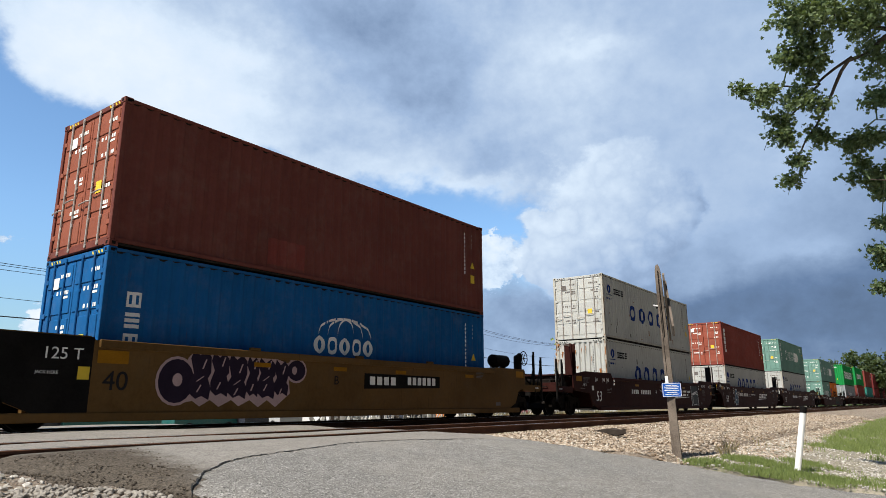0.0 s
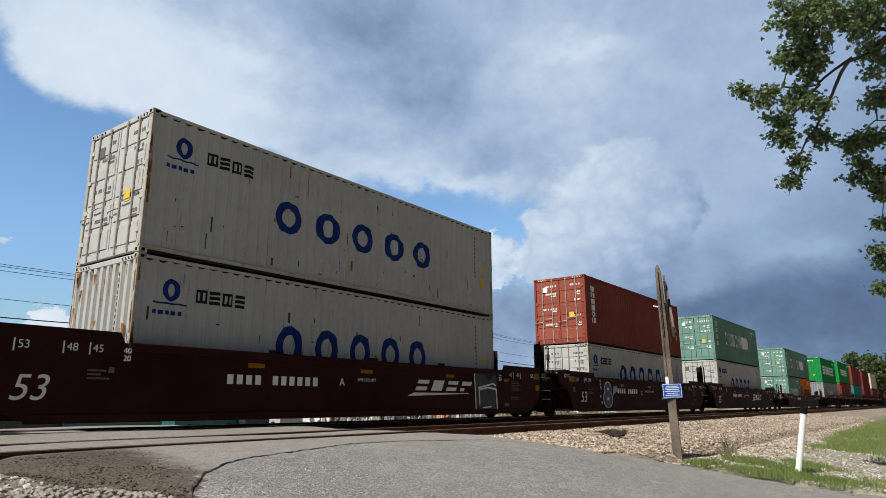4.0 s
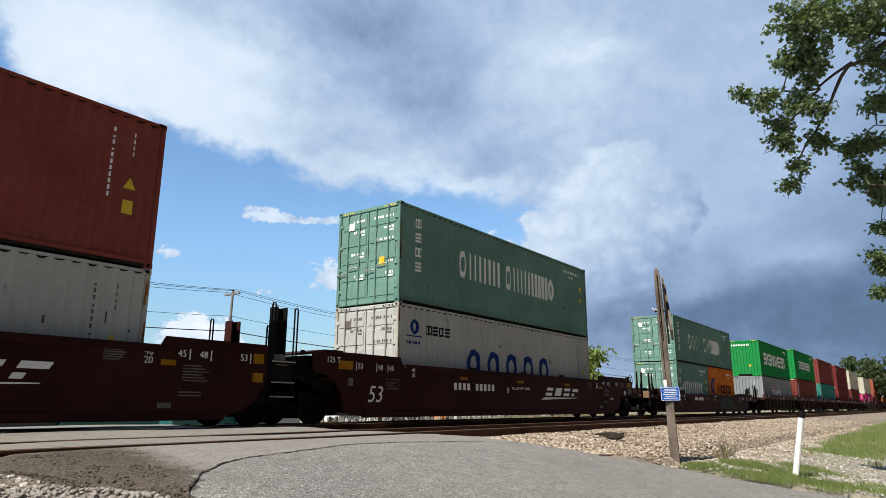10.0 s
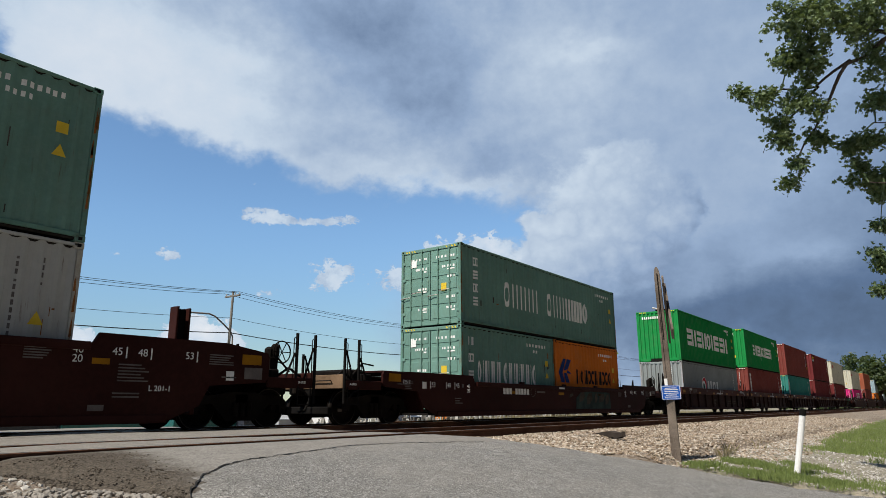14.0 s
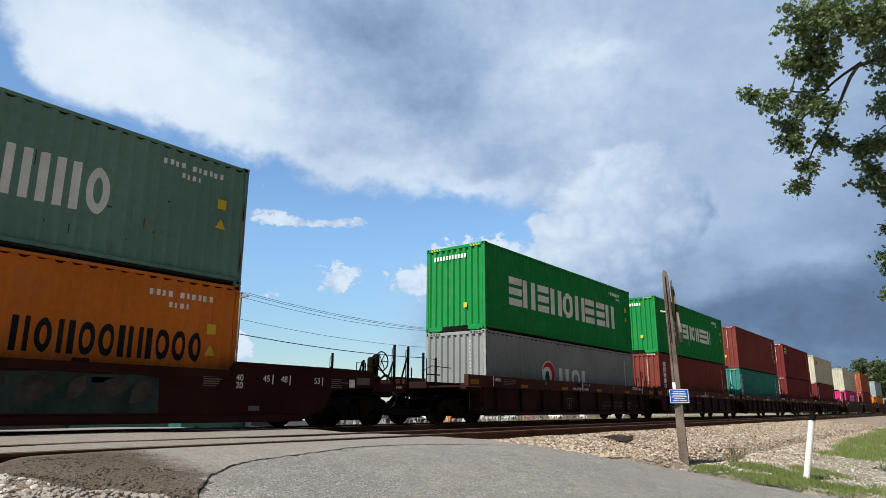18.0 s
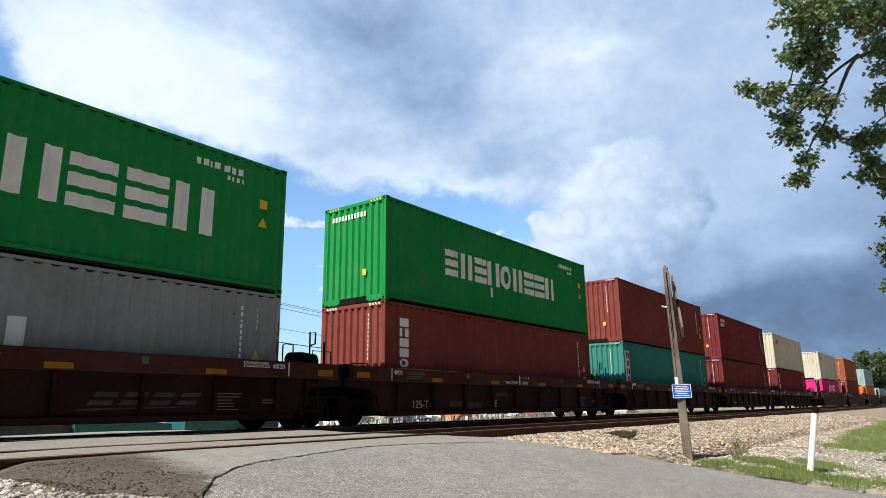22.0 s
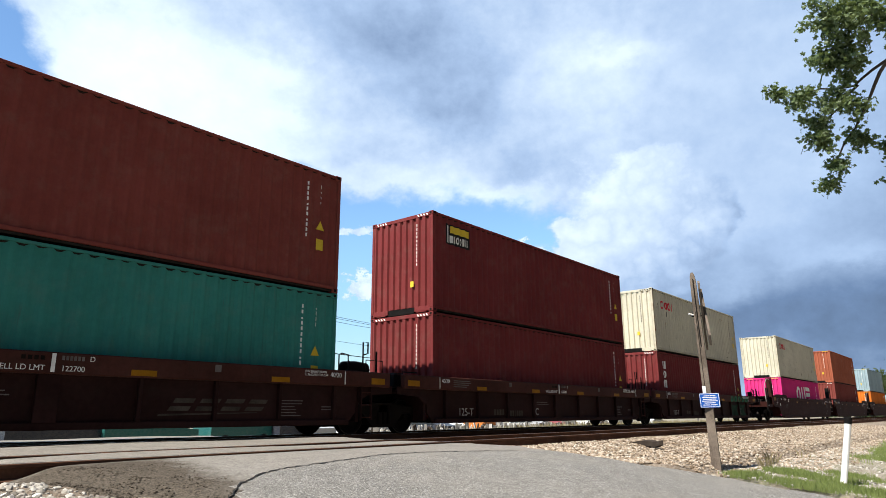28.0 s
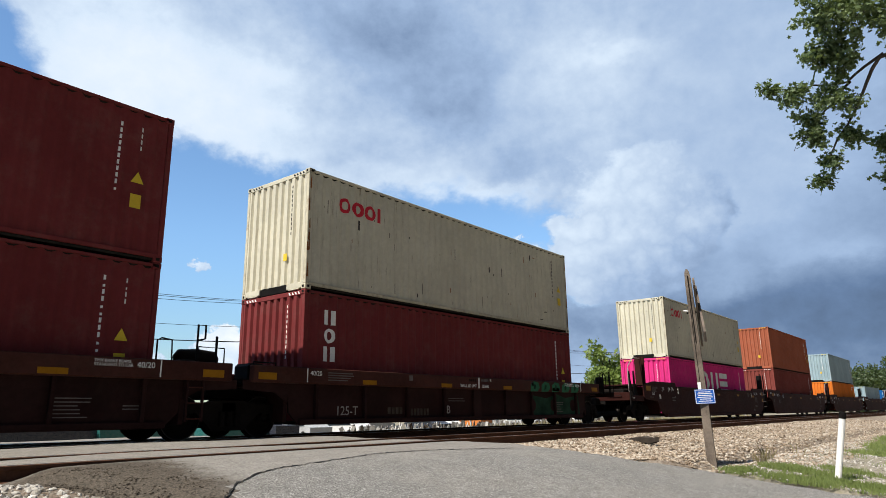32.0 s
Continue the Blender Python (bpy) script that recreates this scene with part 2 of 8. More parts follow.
def speckled(name, stones, scale, bump=0.5, rough=0.9, patches=0.2, patch_rgb=(0.1, 0.09, 0.08), island=False, distance=0.02, broken=False):
    """Grit of several colours: asphalt, gravel, earth. stones: a list of colours."""
    m = bpy.data.materials.new(name)
    m.use_nodes = True
    n = Nodes(m.node_tree)
    where = n.add("ShaderNodeTexCoord").outputs["Object"]
    pick = n.add("ShaderNodeSeparateColor")
    if island:
        chance = n.add("ShaderNodeNewGeometry").outputs["Random Per Island"]
    else:
        n.put(n.voronoi(where, scale, "F1", "Color"), pick.inputs[0])
        chance = pick.outputs[0]
    r = n.add("ShaderNodeValToRGB")
    n.put(chance, r.inputs[0])
    e = r.color_ramp.elements
    e[0].position, e[0].color = 0.0, (*stones[0], 1)
    e[1].position, e[1].color = 1.0, (*stones[-1], 1)
    for i, c in enumerate(stones[1:-1]):
        e.new((i + 1) / (len(stones) - 1)).color = (*c, 1)
    f = n.ramp(n.noise(where, 0.55, 6.0, 0.65), 0.40, 0.72)
    colour = n.mix(n.math("MULTIPLY", f, patches), r.outputs[0], patch_rgb)
    colour = n.mix(n.ramp(n.noise(where, 4.0, 5.0, 0.6), 0.3, 0.75, 0.0, 0.35), colour, n.mix(0.5, colour, (0.02, 0.02, 0.02)))
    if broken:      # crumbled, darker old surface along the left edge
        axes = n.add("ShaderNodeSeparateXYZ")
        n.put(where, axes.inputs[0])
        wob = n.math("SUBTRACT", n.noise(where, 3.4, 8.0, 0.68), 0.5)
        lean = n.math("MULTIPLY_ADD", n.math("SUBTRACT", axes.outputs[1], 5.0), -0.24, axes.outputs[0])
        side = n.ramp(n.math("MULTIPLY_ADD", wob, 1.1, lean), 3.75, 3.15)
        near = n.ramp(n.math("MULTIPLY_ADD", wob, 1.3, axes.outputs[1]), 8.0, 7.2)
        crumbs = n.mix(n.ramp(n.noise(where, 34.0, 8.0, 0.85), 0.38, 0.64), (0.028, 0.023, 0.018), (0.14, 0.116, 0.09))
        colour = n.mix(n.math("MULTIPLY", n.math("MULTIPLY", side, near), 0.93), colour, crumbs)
    b = n.add("ShaderNodeBsdfPrincipled")
    n.put(colour, b.inputs["Base Color"])
    b.inputs["Roughness"].default_value = rough
    b.inputs["Specular IOR Level"].default_value = 0.06
    h = n.add("ShaderNodeBump")
    h.inputs["Strength"].default_value, h.inputs["Distance"].default_value = bump, distance
    n.put(n.noise(where, scale * 1.3, 4.0, 0.7), h.inputs["Height"])
    n.put(h.outputs[0], b.inputs["Normal"])
    n.put(b.outputs[0], n.add("ShaderNodeOutputMaterial").inputs[0])
    return m


def foliage(name, dark, light, scale=2.0):
    m = bpy.data.materials.new(name)
    m.use_nodes = True
    n = Nodes(m.node_tree)
    chance = n.add("ShaderNodeNewGeometry").outputs["Random Per Island"]
    where = n.add("ShaderNodeTexCoord").outputs["Object"]
    f = n.math("ADD", n.math("MULTIPLY", chance, 0.6), n.math("MULTIPLY", n.noise(where, scale, 3.0), 0.4))
    colour = n.mix(f, dark, light)
    b = n.add("ShaderNodeBsdfPrincipled")
    n.put(colour, b.inputs["Base Color"])
    b.inputs["Roughness"].default_value = 0.45
    b.inputs["Specular IOR Level"].default_value = 0.35
    t = n.add("ShaderNodeBsdfTranslucent")
    n.put(n.mix(0.5, colour, (0.20, 0.26, 0.02)), t.inputs[0])
    s = n.add("ShaderNodeMixShader")
    s.inputs[0].default_value = 0.3
    n.put(b.outputs[0], s.inputs[1])
    n.put(t.outputs[0], s.inputs[2])
    n.put(s.outputs[0], n.add("ShaderNodeOutputMaterial").inputs[0])
    return m


def box_paint(name, rgb, streak=0.5, spread=0.16, rough=0.75, dust=0.12):
    return surface(name, rgb, rough, 0.0, spread, 1.2, 0.08, 90.0, streak, dust=dust)


EDGE = {}


def worn_edge(name, rgb):
    """The same paint where it is chipped and rusty."""
    EDGE[name] = surface(name + "_worn_edge_paint", rgb, 0.6, 0.0, 0.2, 2.0, 0.1, 60.0, 1.0, (0.12, 0.05, 0.022), 0.55, (0.14, 0.065, 0.032))


PAINT = {
    "oxide": box_paint("oxide_red_paint", (0.20, 0.050, 0.041)),
    "blue": box_paint("blue_paint", (0.010, 0.10, 0.28)),
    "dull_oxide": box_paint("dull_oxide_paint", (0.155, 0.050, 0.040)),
    "white": box_paint("weathered_white_paint", (0.455, 0.46, 0.435), 1.0, 0.1),
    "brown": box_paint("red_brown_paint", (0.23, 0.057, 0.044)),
    "jade": box_paint("jade_green_paint", (0.15, 0.275, 0.23), 0.6),
    "orange": box_paint("orange_paint", (0.62, 0.17, 0.025)),
    "green": box_paint("bright_green_paint", (0.014, 0.24, 0.06), 0.2, 0.08),
    "grey": box_paint("grey_paint", (0.26, 0.285, 0.285), 0.5),
    "teal": box_paint("teal_paint", (0.040, 0.215, 0.185), 0.4),
    "maroon": box_paint("maroon_paint", (0.165, 0.032, 0.033), 0.3),
    "cream": box_paint("cream_paint", (0.56, 0.535, 0.43), 0.8),
    "pink": box_paint("magenta_paint", (0.62, 0.035, 0.20), 0.2),
    "rust_orange": box_paint("rust_orange_paint", (0.33, 0.10, 0.055)),
    "pale_blue": box_paint("pale_blue_grey_paint", (0.30, 0.40, 0.44)),
}
# brighter, more orange copies of two side paints, with sunlight put into the colour
SUNLIT_DOORS = {
    "dull_oxide": box_paint("orange_red_sunlit_door", (0.27, 0.088, 0.056)),
    "brown": box_paint("rust_red_sunlit_door", (0.29, 0.080, 0.052)),
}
# near-black for underframes, car ends and other black parts
BLACK = surface("near_black", (0.008, 0.0072, 0.0068), 0.7, spread=0.4, scale=4.0, dust=0.3, dust_rgb=(0.018, 0.015, 0.012))
CAR_BROWN = surface("freight_car_brown", (0.034, 0.0100, 0.0078), 0.6, spread=0.3, scale=1.5, streak=0.5, streak_rgb=(0.02, 0.012, 0.009), dust=0.3, dust_rgb=(0.028, 0.015, 0.012))
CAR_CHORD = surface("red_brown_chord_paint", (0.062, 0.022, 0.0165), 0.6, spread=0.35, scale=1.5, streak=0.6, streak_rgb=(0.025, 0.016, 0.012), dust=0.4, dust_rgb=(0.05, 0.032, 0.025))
CAR_DARK_BROWN = surface("dark_freight_car_brown", (0.025, 0.0095, 0.0085), 0.65, spread=0.4, scale=1.5, streak=0.6, streak_rgb=(0.012, 0.009, 0.0075), dust=0.4, dust_rgb=(0.026, 0.018, 0.0145))
CAR_YELLOW = surface("freight_car_yellow", (0.118, 0.066, 0.022), 0.6, spread=0.25, scale=1.5, streak=0.7, streak_rgb=(0.05, 0.03, 0.015), dust=0.4, dust_rgb=(0.12, 0.08, 0.04))
# brown end beam lightened to tan, sunlight put into its colour
SUNLIT_TAN = surface("sunlit_tan_steel", (0.16, 0.105, 0.065), 0.7, spread=0.4, scale=4.0, streak=0.5)
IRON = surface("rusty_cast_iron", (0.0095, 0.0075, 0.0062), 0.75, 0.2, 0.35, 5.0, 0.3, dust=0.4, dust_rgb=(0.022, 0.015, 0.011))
TREAD = surface("polished_steel", (0.45, 0.44, 0.43), 0.32, 1.0, 0.1, 4.0, 0.05, gloss=0.5)
RUST = surface("rusty_rail", (0.13, 0.065, 0.04), 0.8, 0.1, 0.3, 6.0, 0.4, shift=False)
WHITE_MARK = surface("white_lettering", (0.80, 0.80, 0.77), 0.6, spread=0.12, scale=6.0, bump=0.0)
BLUE_MARK = surface("navy_lettering", (0.012, 0.035, 0.16), 0.6, spread=0.12, scale=6.0, bump=0.0)
RED_MARK = surface("red_lettering", (0.55, 0.03, 0.05), 0.6, spread=0.12, scale=6.0, bump=0.0)
BLACK_MARK = surface("black_lettering", (0.02, 0.02, 0.022), 0.8, spread=0.12, scale=6.0, bump=0.0)
AMBER = surface("amber_reflector", (0.30, 0.135, 0.008), 0.4, spread=0.2, scale=8.0, bump=0.0)
YELLOW_MARK = surface("yellow_sticker", (0.70, 0.50, 0.05), 0.5, spread=0.1, scale=8.0, bump=0.0)
PINK_MARK = surface("pale_pink_paint", (0.42, 0.30, 0.30), 0.6, spread=0.15, scale=6.0, bump=0.0)
ROD = surface("galvanised_rod", (0.40, 0.36, 0.33), 0.5, 0.3, 0.2, 8.0, 0.05)

WHEEL_RIM = surface("worn_wheel_rim", (0.05, 0.045, 0.04), 0.5, 0.9, 0.3, 6.0, 0.05)
PALE_STONE = speckled("pale_crushed_stone", [(0.162, 0.147, 0.123), (0.427, 0.404, 0.356), (0.589, 0.560, 0.513), (0.285, 0.261, 0.228), (0.703, 0.679, 0.632), (0.380, 0.356, 0.314)], 40.0, 0.3, patches=0.12, patch_rgb=(0.25, 0.2, 0.15), island=True)

GREEN_MARK = surface("dark_green_paint", (0.015, 0.085, 0.07), 0.7, spread=0.15, scale=6.0, bump=0.0)
FADED_WHITE = surface("worn_white_lettering", (0.36, 0.35, 0.33), 0.7, spread=0.3, scale=8.0, bump=0.0)
DIM_MARK = surface("faded_lettering", (0.135, 0.12, 0.112), 0.7, spread=0.3, scale=8.0, bump=0.0)
# grime plus painted shade, for bottom rails and the scallops under top rails
SHADE_AND_GRIME = surface("shade_and_grime", (0.02, 0.018, 0.016), 0.85, spread=0.4, scale=6.0, dust=0.3, dust_rgb=(0.05, 0.035, 0.025))
RUST_STAIN = surface("orange_rust_stain", (0.24, 0.095, 0.03), 0.9, spread=0.45, scale=9.0, streak=0.8, streak_rgb=(0.09, 0.04, 0.02))
SCRAPE = surface("dark_scrape", (0.07, 0.062, 0.055), 0.85, spread=0.5, scale=12.0, bump=0.0)
for name, rgb in (("white", (0.45, 0.43, 0.37)), ("cream", (0.50, 0.47, 0.36)), ("jade", (0.125, 0.25, 0.205)), ("grey", (0.33, 0.34, 0.35)), ("orange", (0.62, 0.17, 0.025)), ("pale_blue", (0.30, 0.40, 0.44))):
    worn_edge(name, rgb)

# ---------------------------------------------------------------- mesh tools
class Geo:
    """Collects faces of one mesh."""

    def __init__(self):
        self.v, self.f = [], []

    def poly(self, *pts):
        i = len(self.v)
        self.v.extend(tuple(p) for p in pts)
        self.f.append(tuple(range(i, i + len(pts))))
        return self

    def box(self, x0, x1, y0, y1, z0, z1, b=0.0):
        """A box with edges chamfered by b."""
        if b <= 0:
            i = len(self.v)
            self.v += [(x, y, z) for x in (x0, x1) for y in (y0, y1) for z in (z0, z1)]
            self.f += [tuple(i + q for q in f) for f in ((0, 1, 3, 2), (4, 6, 7, 5), (0, 4, 5, 1), (2, 3, 7, 6), (0, 2, 6, 4), (1, 5, 7, 3))]
            return self
        b = min(b, (x1 - x0) * 0.45, (y1 - y0) * 0.45, (z1 - z0) * 0.45)
        ix = {}
        for sx in (0, 1):
            for sy in (0, 1):
                for sz in (0, 1):
                    X, Y, Z = (x0, x1)[sx], (y0, y1)[sy], (z0, z1)[sz]
                    dx, dy, dz = (b, -b)[sx], (b, -b)[sy], (b, -b)[sz]
                    for ax, p in enumerate(((X, Y + dy, Z + dz), (X + dx, Y, Z + dz), (X + dx, Y + dy, Z))):
                        ix[sx, sy, sz, ax] = len(self.v)
                        self.v.append(p)
        q = ((0, 0), (1, 0), (1, 1), (0, 1))
        for s in (0, 1):
            self.f.append(tuple(ix[s, a, c, 0] for a, c in (q if s else q[::-1])))
            self.f.append(tuple(ix[a, s, c, 1] for a, c in (q[::-1] if s else q)))
            self.f.append(tuple(ix[a, c, s, 2] for a, c in (q if s else q[::-1])))
        for s in (0, 1):
            for t in (0, 1):
                up = (s + t) % 2 == 1
                for f in ((ix[s, t, 0, 0], ix[s, t, 1, 0], ix[s, t, 1, 1], ix[s, t, 0, 1]),
                          (ix[t, 0, s, 2], ix[t, 1, s, 2], ix[t, 1, s, 0], ix[t, 0, s, 0]),
                          (ix[0, s, t, 1], ix[1, s, t, 1], ix[1, s, t, 2], ix[0, s, t, 2])):
                    self.f.append(f if up else f[::-1])
        for sx in (0, 1):
            for sy in (0, 1):
                for sz in (0, 1):
                    t = (ix[sx, sy, sz, 0], ix[sx, sy, sz, 1], ix[sx, sy, sz, 2])
                    self.f.append(t if (sx + sy + sz) % 2 == 1 else t[::-1])
        return self

    def slab(self, outline, y0, y1):
        """An outline in x and z (counter-clockwise seen from -y), drawn out from y0 to y1."""
        n, i = len(outline), len(self.v)
        self.v += [(x, y0, z) for x, z in outline] + [(x, y1, z) for x, z in outline]
        self.f.append(tuple(range(i, i + n)))
        self.f.append(tuple(range(i + 2 * n - 1, i + n - 1, -1)))
        for a in range(n):
            c = (a + 1) % n
            self.f.append((i + c, i + a, i + n + a, i + n + c))
        return self

    def tube(self, path, r, sides=8, taper=None, caps=True):
        """A round bar along a path; r may be a list."""
        pts = [Vector(p) for p in path]
        rs = r if isinstance(r, (list, tuple)) else [r] * len(pts)
        i = len(self.v)
        ref = Vector((0, 0, 1))
        for j, p in enumerate(pts):
            d = (pts[min(j + 1, len(pts) - 1)] - pts[max(j - 1, 0)]).normalized()
            if abs(d.dot(ref)) > 0.95:
                ref = Vector((1, 0, 0)) if abs(d.x) < 0.9 else Vector((0, 1, 0))
            a = d.cross(ref).normalized()
            c = d.cross(a).normalized()
            for s in range(sides):
                w = 2 * math.pi * s / sides
                self.v.append(tuple(p + (a * math.cos(w) + c * math.sin(w)) * rs[j]))
        for j in range(len(pts) - 1):
            for s in range(sides):
                t = (s + 1) % sides
                self.f.append((i + j * sides + s, i + j * sides + t, i + (j + 1) * sides + t, i + (j + 1) * sides + s))
        if caps:
            self.f.append(tuple(i + s for s in range(sides))[::-1])
            self.f.append(tuple(i + (len(pts) - 1) * sides + s for s in range(sides)))
        return self

    def turned(self, profile, sides=24, y=True):
        """A profile of (offset along the axis, radius) turned round the y axis."""
        i = len(self.v)
        for a, r in profile:
            for s in range(sides):
                w = 2 * math.pi * s / sides
                self.v.append((r * math.cos(w), a, r * math.sin(w)))
        for j in range(len(profile) - 1):
            for s in range(sides):
                t = (s + 1) % sides
                self.f.append((i + j * sides + s, i + j * sides + t, i + (j + 1) * sides + t, i + (j + 1) * sides + s))
        return self

    def moved(self, start, m):
        """Moves the vertices made since the count start by the matrix m."""
        self.v[start:] = [tuple(m @ Vector(p)) for p in self.v[start:]]
        return self

    def mesh(self, name, material, smooth=False):
        me = bpy.data.meshes.new(name)
        me.from_pydata(self.v, [], self.f)
        if material:
            me.materials.append(material)
        if smooth:
            for p in me.polygons:
                p.use_smooth = True
        me.update()
        return me


def part(name, geo, material, parent, label="", smooth=False, at=None):
    """Links one mesh as a part under a thing or a part."""
    ob = new(name, geo if isinstance(geo, bpy.types.Mesh) else geo.mesh(name, material, smooth))
    ob.parent = parent
    if at:
        ob.location = at
    return tagged(ob, label)


def thing(name, label, category, group="", kind="", at=(0, 0, 0)):
    ob = new(name)
    ob.empty_display_size = 0.3
    ob.location = at
    return tagged(ob, label, category, group, kind)


def solid(name, geo, material, label, category, group="", kind="", smooth=False):
    return tagged(new(name, geo.mesh(name, material, smooth)), label, category, group, kind)


LETTERS = {}


def glyphs(text, height, material, depth, lean):
    """The mesh of a short text, and how far its characters reach."""
    key = (text, round(height, 3), material.name, lean)
    if key not in LETTERS:
        cu = bpy.data.curves.new("writing", "FONT")
        cu.body, cu.size, cu.extrude, cu.shear = text, height * 1.42, depth, lean
        ob = new("writing", cu)
        bpy.context.view_layer.update()
        me = bpy.data.meshes.new_from_object(ob)
        bpy.data.objects.remove(ob)
        me.materials.clear()
        me.materials.append(material)
        LETTERS[key] = me, max(v.co.x for v in me.vertices)
    return LETTERS[key]


def lettering(name, text, height, material, parent, x, y, z, facing="-y", label="", depth=0.002, lean=0.0):
    """Words as flat mesh, their lower left corner at x, y, z on a face that looks to -y or -x. Large characters are parts of their own."""
    turn = 0 if facing == "-y" else -90
    if height < 0.12:
        ob = part(name, glyphs(text, height, material, depth, lean)[0], None, parent, label)
        ob.matrix_local = pose(x, y, z, 90, 0, turn)
        tagged(ob, label, kind="stuff")
        return
    for i, c in enumerate(text):
        if c != " ":
            ob = part(name, glyphs(c, height, material, depth, lean)[0], None, parent, label)
            before = glyphs(text[:i] + "I", height, material, depth, 0.0)[1] - glyphs("I", height, material, depth, 0.0)[1] if i else 0.0
            ob.matrix_local = pose(x + before * (turn == 0), y - before * (turn != 0), z, 90, 0, turn)


# ---------------------------------------------------------------- ground, road, tracks
ROAD_L, ROAD_R = 2.35, 10.1


def ease(v):
    v = min(1.0, max(0.0, v))
    return v * v * (3 - 2 * v)


def base_z(y):
    """The verge: level with the rail heads at the tracks, lower where the camera stands, and falling off behind."""
    z = -0.72 * (1 - ease(y / 6.8))
    return z - 0.5 * ease((y - 15.5) / 6.0)


def road_x(y):
    """The ragged left and right edges of the asphalt."""
    w = 0.16 * noise.noise(Vector((0.0, y * 0.9, 3.0)))
    flare = 0.16 * ease((7.4 - y) / 0.7) + 0.52 * ease((6.2 - y) / 2.4)
    right = np.interp(y, (0.0, 1.3, 1.95, 2.6, 3.4, 4.15, 4.95, 6.0, 8.0), (11.35, 11.1, 10.88, 10.68, 10.52, 10.2, 9.92, 9.95, ROAD_R))
    return ROAD_L + flare + w, float(right) + 0.07 * noise.noise(Vector((7.0, y * 1.7, 0.0)))


def ballast_z(x, y):
    """Crushed stone: low between the rails, falling to the verge."""
    lump = 0.03 * noise.noise(Vector((x * 1.7, y * 1.7, 0))) + 0.018 * noise.noise(Vector((x * 6, y * 6, 4)))
    l, r = road_x(y)
    under = 0.3 * ease((x - l - 0.15) / 0.4) * ease((r - 0.15 - x) / 0.4)
    return min(-0.19, base_z(y) - 0.17 * ease((y - 3.0) / 3.0)) + lump + 0.06 * ease((3.6 - x) / 0.4) * ease((7.1 - y) / 0.5) - under - 0.3 * ease((3.85 - y) / 0.6)


def road_z(x, y):
    crown = 0.025 * math.cos((x - 6.2) / 4.0 * 1.3)
    dip = 0.03 * noise.noise(Vector((x * 0.35, y * 0.35, 8)))
    swell = 0.05 * math.exp(-((y - 10.6) / 0.9) ** 2)
    l, r = road_x(y)
    edge = min(x - l, r - x)
    ragged = 0.5 + 0.5 * noise.noise(Vector((x * 3.0, y * 3.0, 6)))
    drop = 0.12 * (1 - ease(edge / (0.35 + 0.5 * ragged)))
    if x < l + 1.6:
        drop += 0.05 * abs(noise.noise(Vector((x * 7, y * 7, 2)))) * (1 - ease((x - l) / 1.6)) * ease((6.4 - y) / 1.0)
    return base_z(y) + crown - 0.025 + dip - 0.015 - drop + swell


def verge_z(x, y):
    """Earth and grass beside the road; it dips under the ballast."""
    lump = 0.03 * noise.noise(Vector((x * 0.9, y * 0.9, 1))) + 0.012 * noise.noise(Vector((x * 4, y * 4, 2)))
    return base_z(y) - 0.05 + lump - 0.10 * ease((y - 3.1) / 0.7)


def ground_z(x, y):
    """The whole ground: the verge near by, hidden under road and ballast, level far away."""
    if y > 24:
        return -0.80 - 0.45 * ease((y - 24) / 8)
    low = base_z(y) - 0.35
    beside = max(ease((x - road_x(y)[1] + 0.10) / 0.35), ease((ROAD_L - 0.1 - x) / 0.6))
    near = beside * (1 - ease((y - 3.6) / 0.6))
    z = low + (verge_z(x, y) - low) * near
    return z - 0.2 * ease((x - 60) / 200)


def sheet(xs, ys, height, keep=None):
    g = Geo()
    for y in ys:
        for x in xs:
            g.v.append((x, y, height(x, y)))
    n = len(xs)
    for j in range(len(ys) - 1):
        for i in range(n - 1):
            if keep is None or keep((xs[i] + xs[i + 1]) / 2, (ys[j] + ys[j + 1]) / 2):
                a = j * n + i
                g.f.append((a, a + 1, a + 1 + n, a + n))
    return g


def span(a, b, step):
    n = max(1, round((b - a) / step))
    return [a + (b - a) * i / n for i in range(n + 1)]


EARTH = speckled("earth_and_grass", [(0.188, 0.169, 0.122), (0.291, 0.263, 0.207), (0.348, 0.310, 0.254), (0.169, 0.179, 0.094)], 26.0, 0.7, patches=0.4, patch_rgb=(0.36, 0.32, 0.25))
GRAVEL = speckled("ballast_bed", [(0.156, 0.125, 0.095), (0.329, 0.276, 0.216), (0.398, 0.346, 0.286), (0.233, 0.181, 0.134)], 26.0, 1.0, patches=0.3, patch_rgb=(0.17, 0.10, 0.06), distance=0.04)
ASPHALT = speckled("worn_asphalt", [(0.095, 0.091, 0.087), (0.229, 0.222, 0.206), (0.316, 0.305, 0.285), (0.150, 0.145, 0.134), (0.506, 0.490, 0.463)], 84.0, 0.8, patches=0.3, patch_rgb=(0.34, 0.315, 0.275), distance=0.014)
STONES = speckled("crushed_stone", [(0.094, 0.068, 0.047), (0.376, 0.296, 0.216), (0.517, 0.432, 0.338), (0.216, 0.155, 0.103), (0.658, 0.597, 0.508), (0.404, 0.320, 0.235)], 40.0, 0.3, patches=0.2, patch_rgb=(0.2, 0.12, 0.07), island=True)

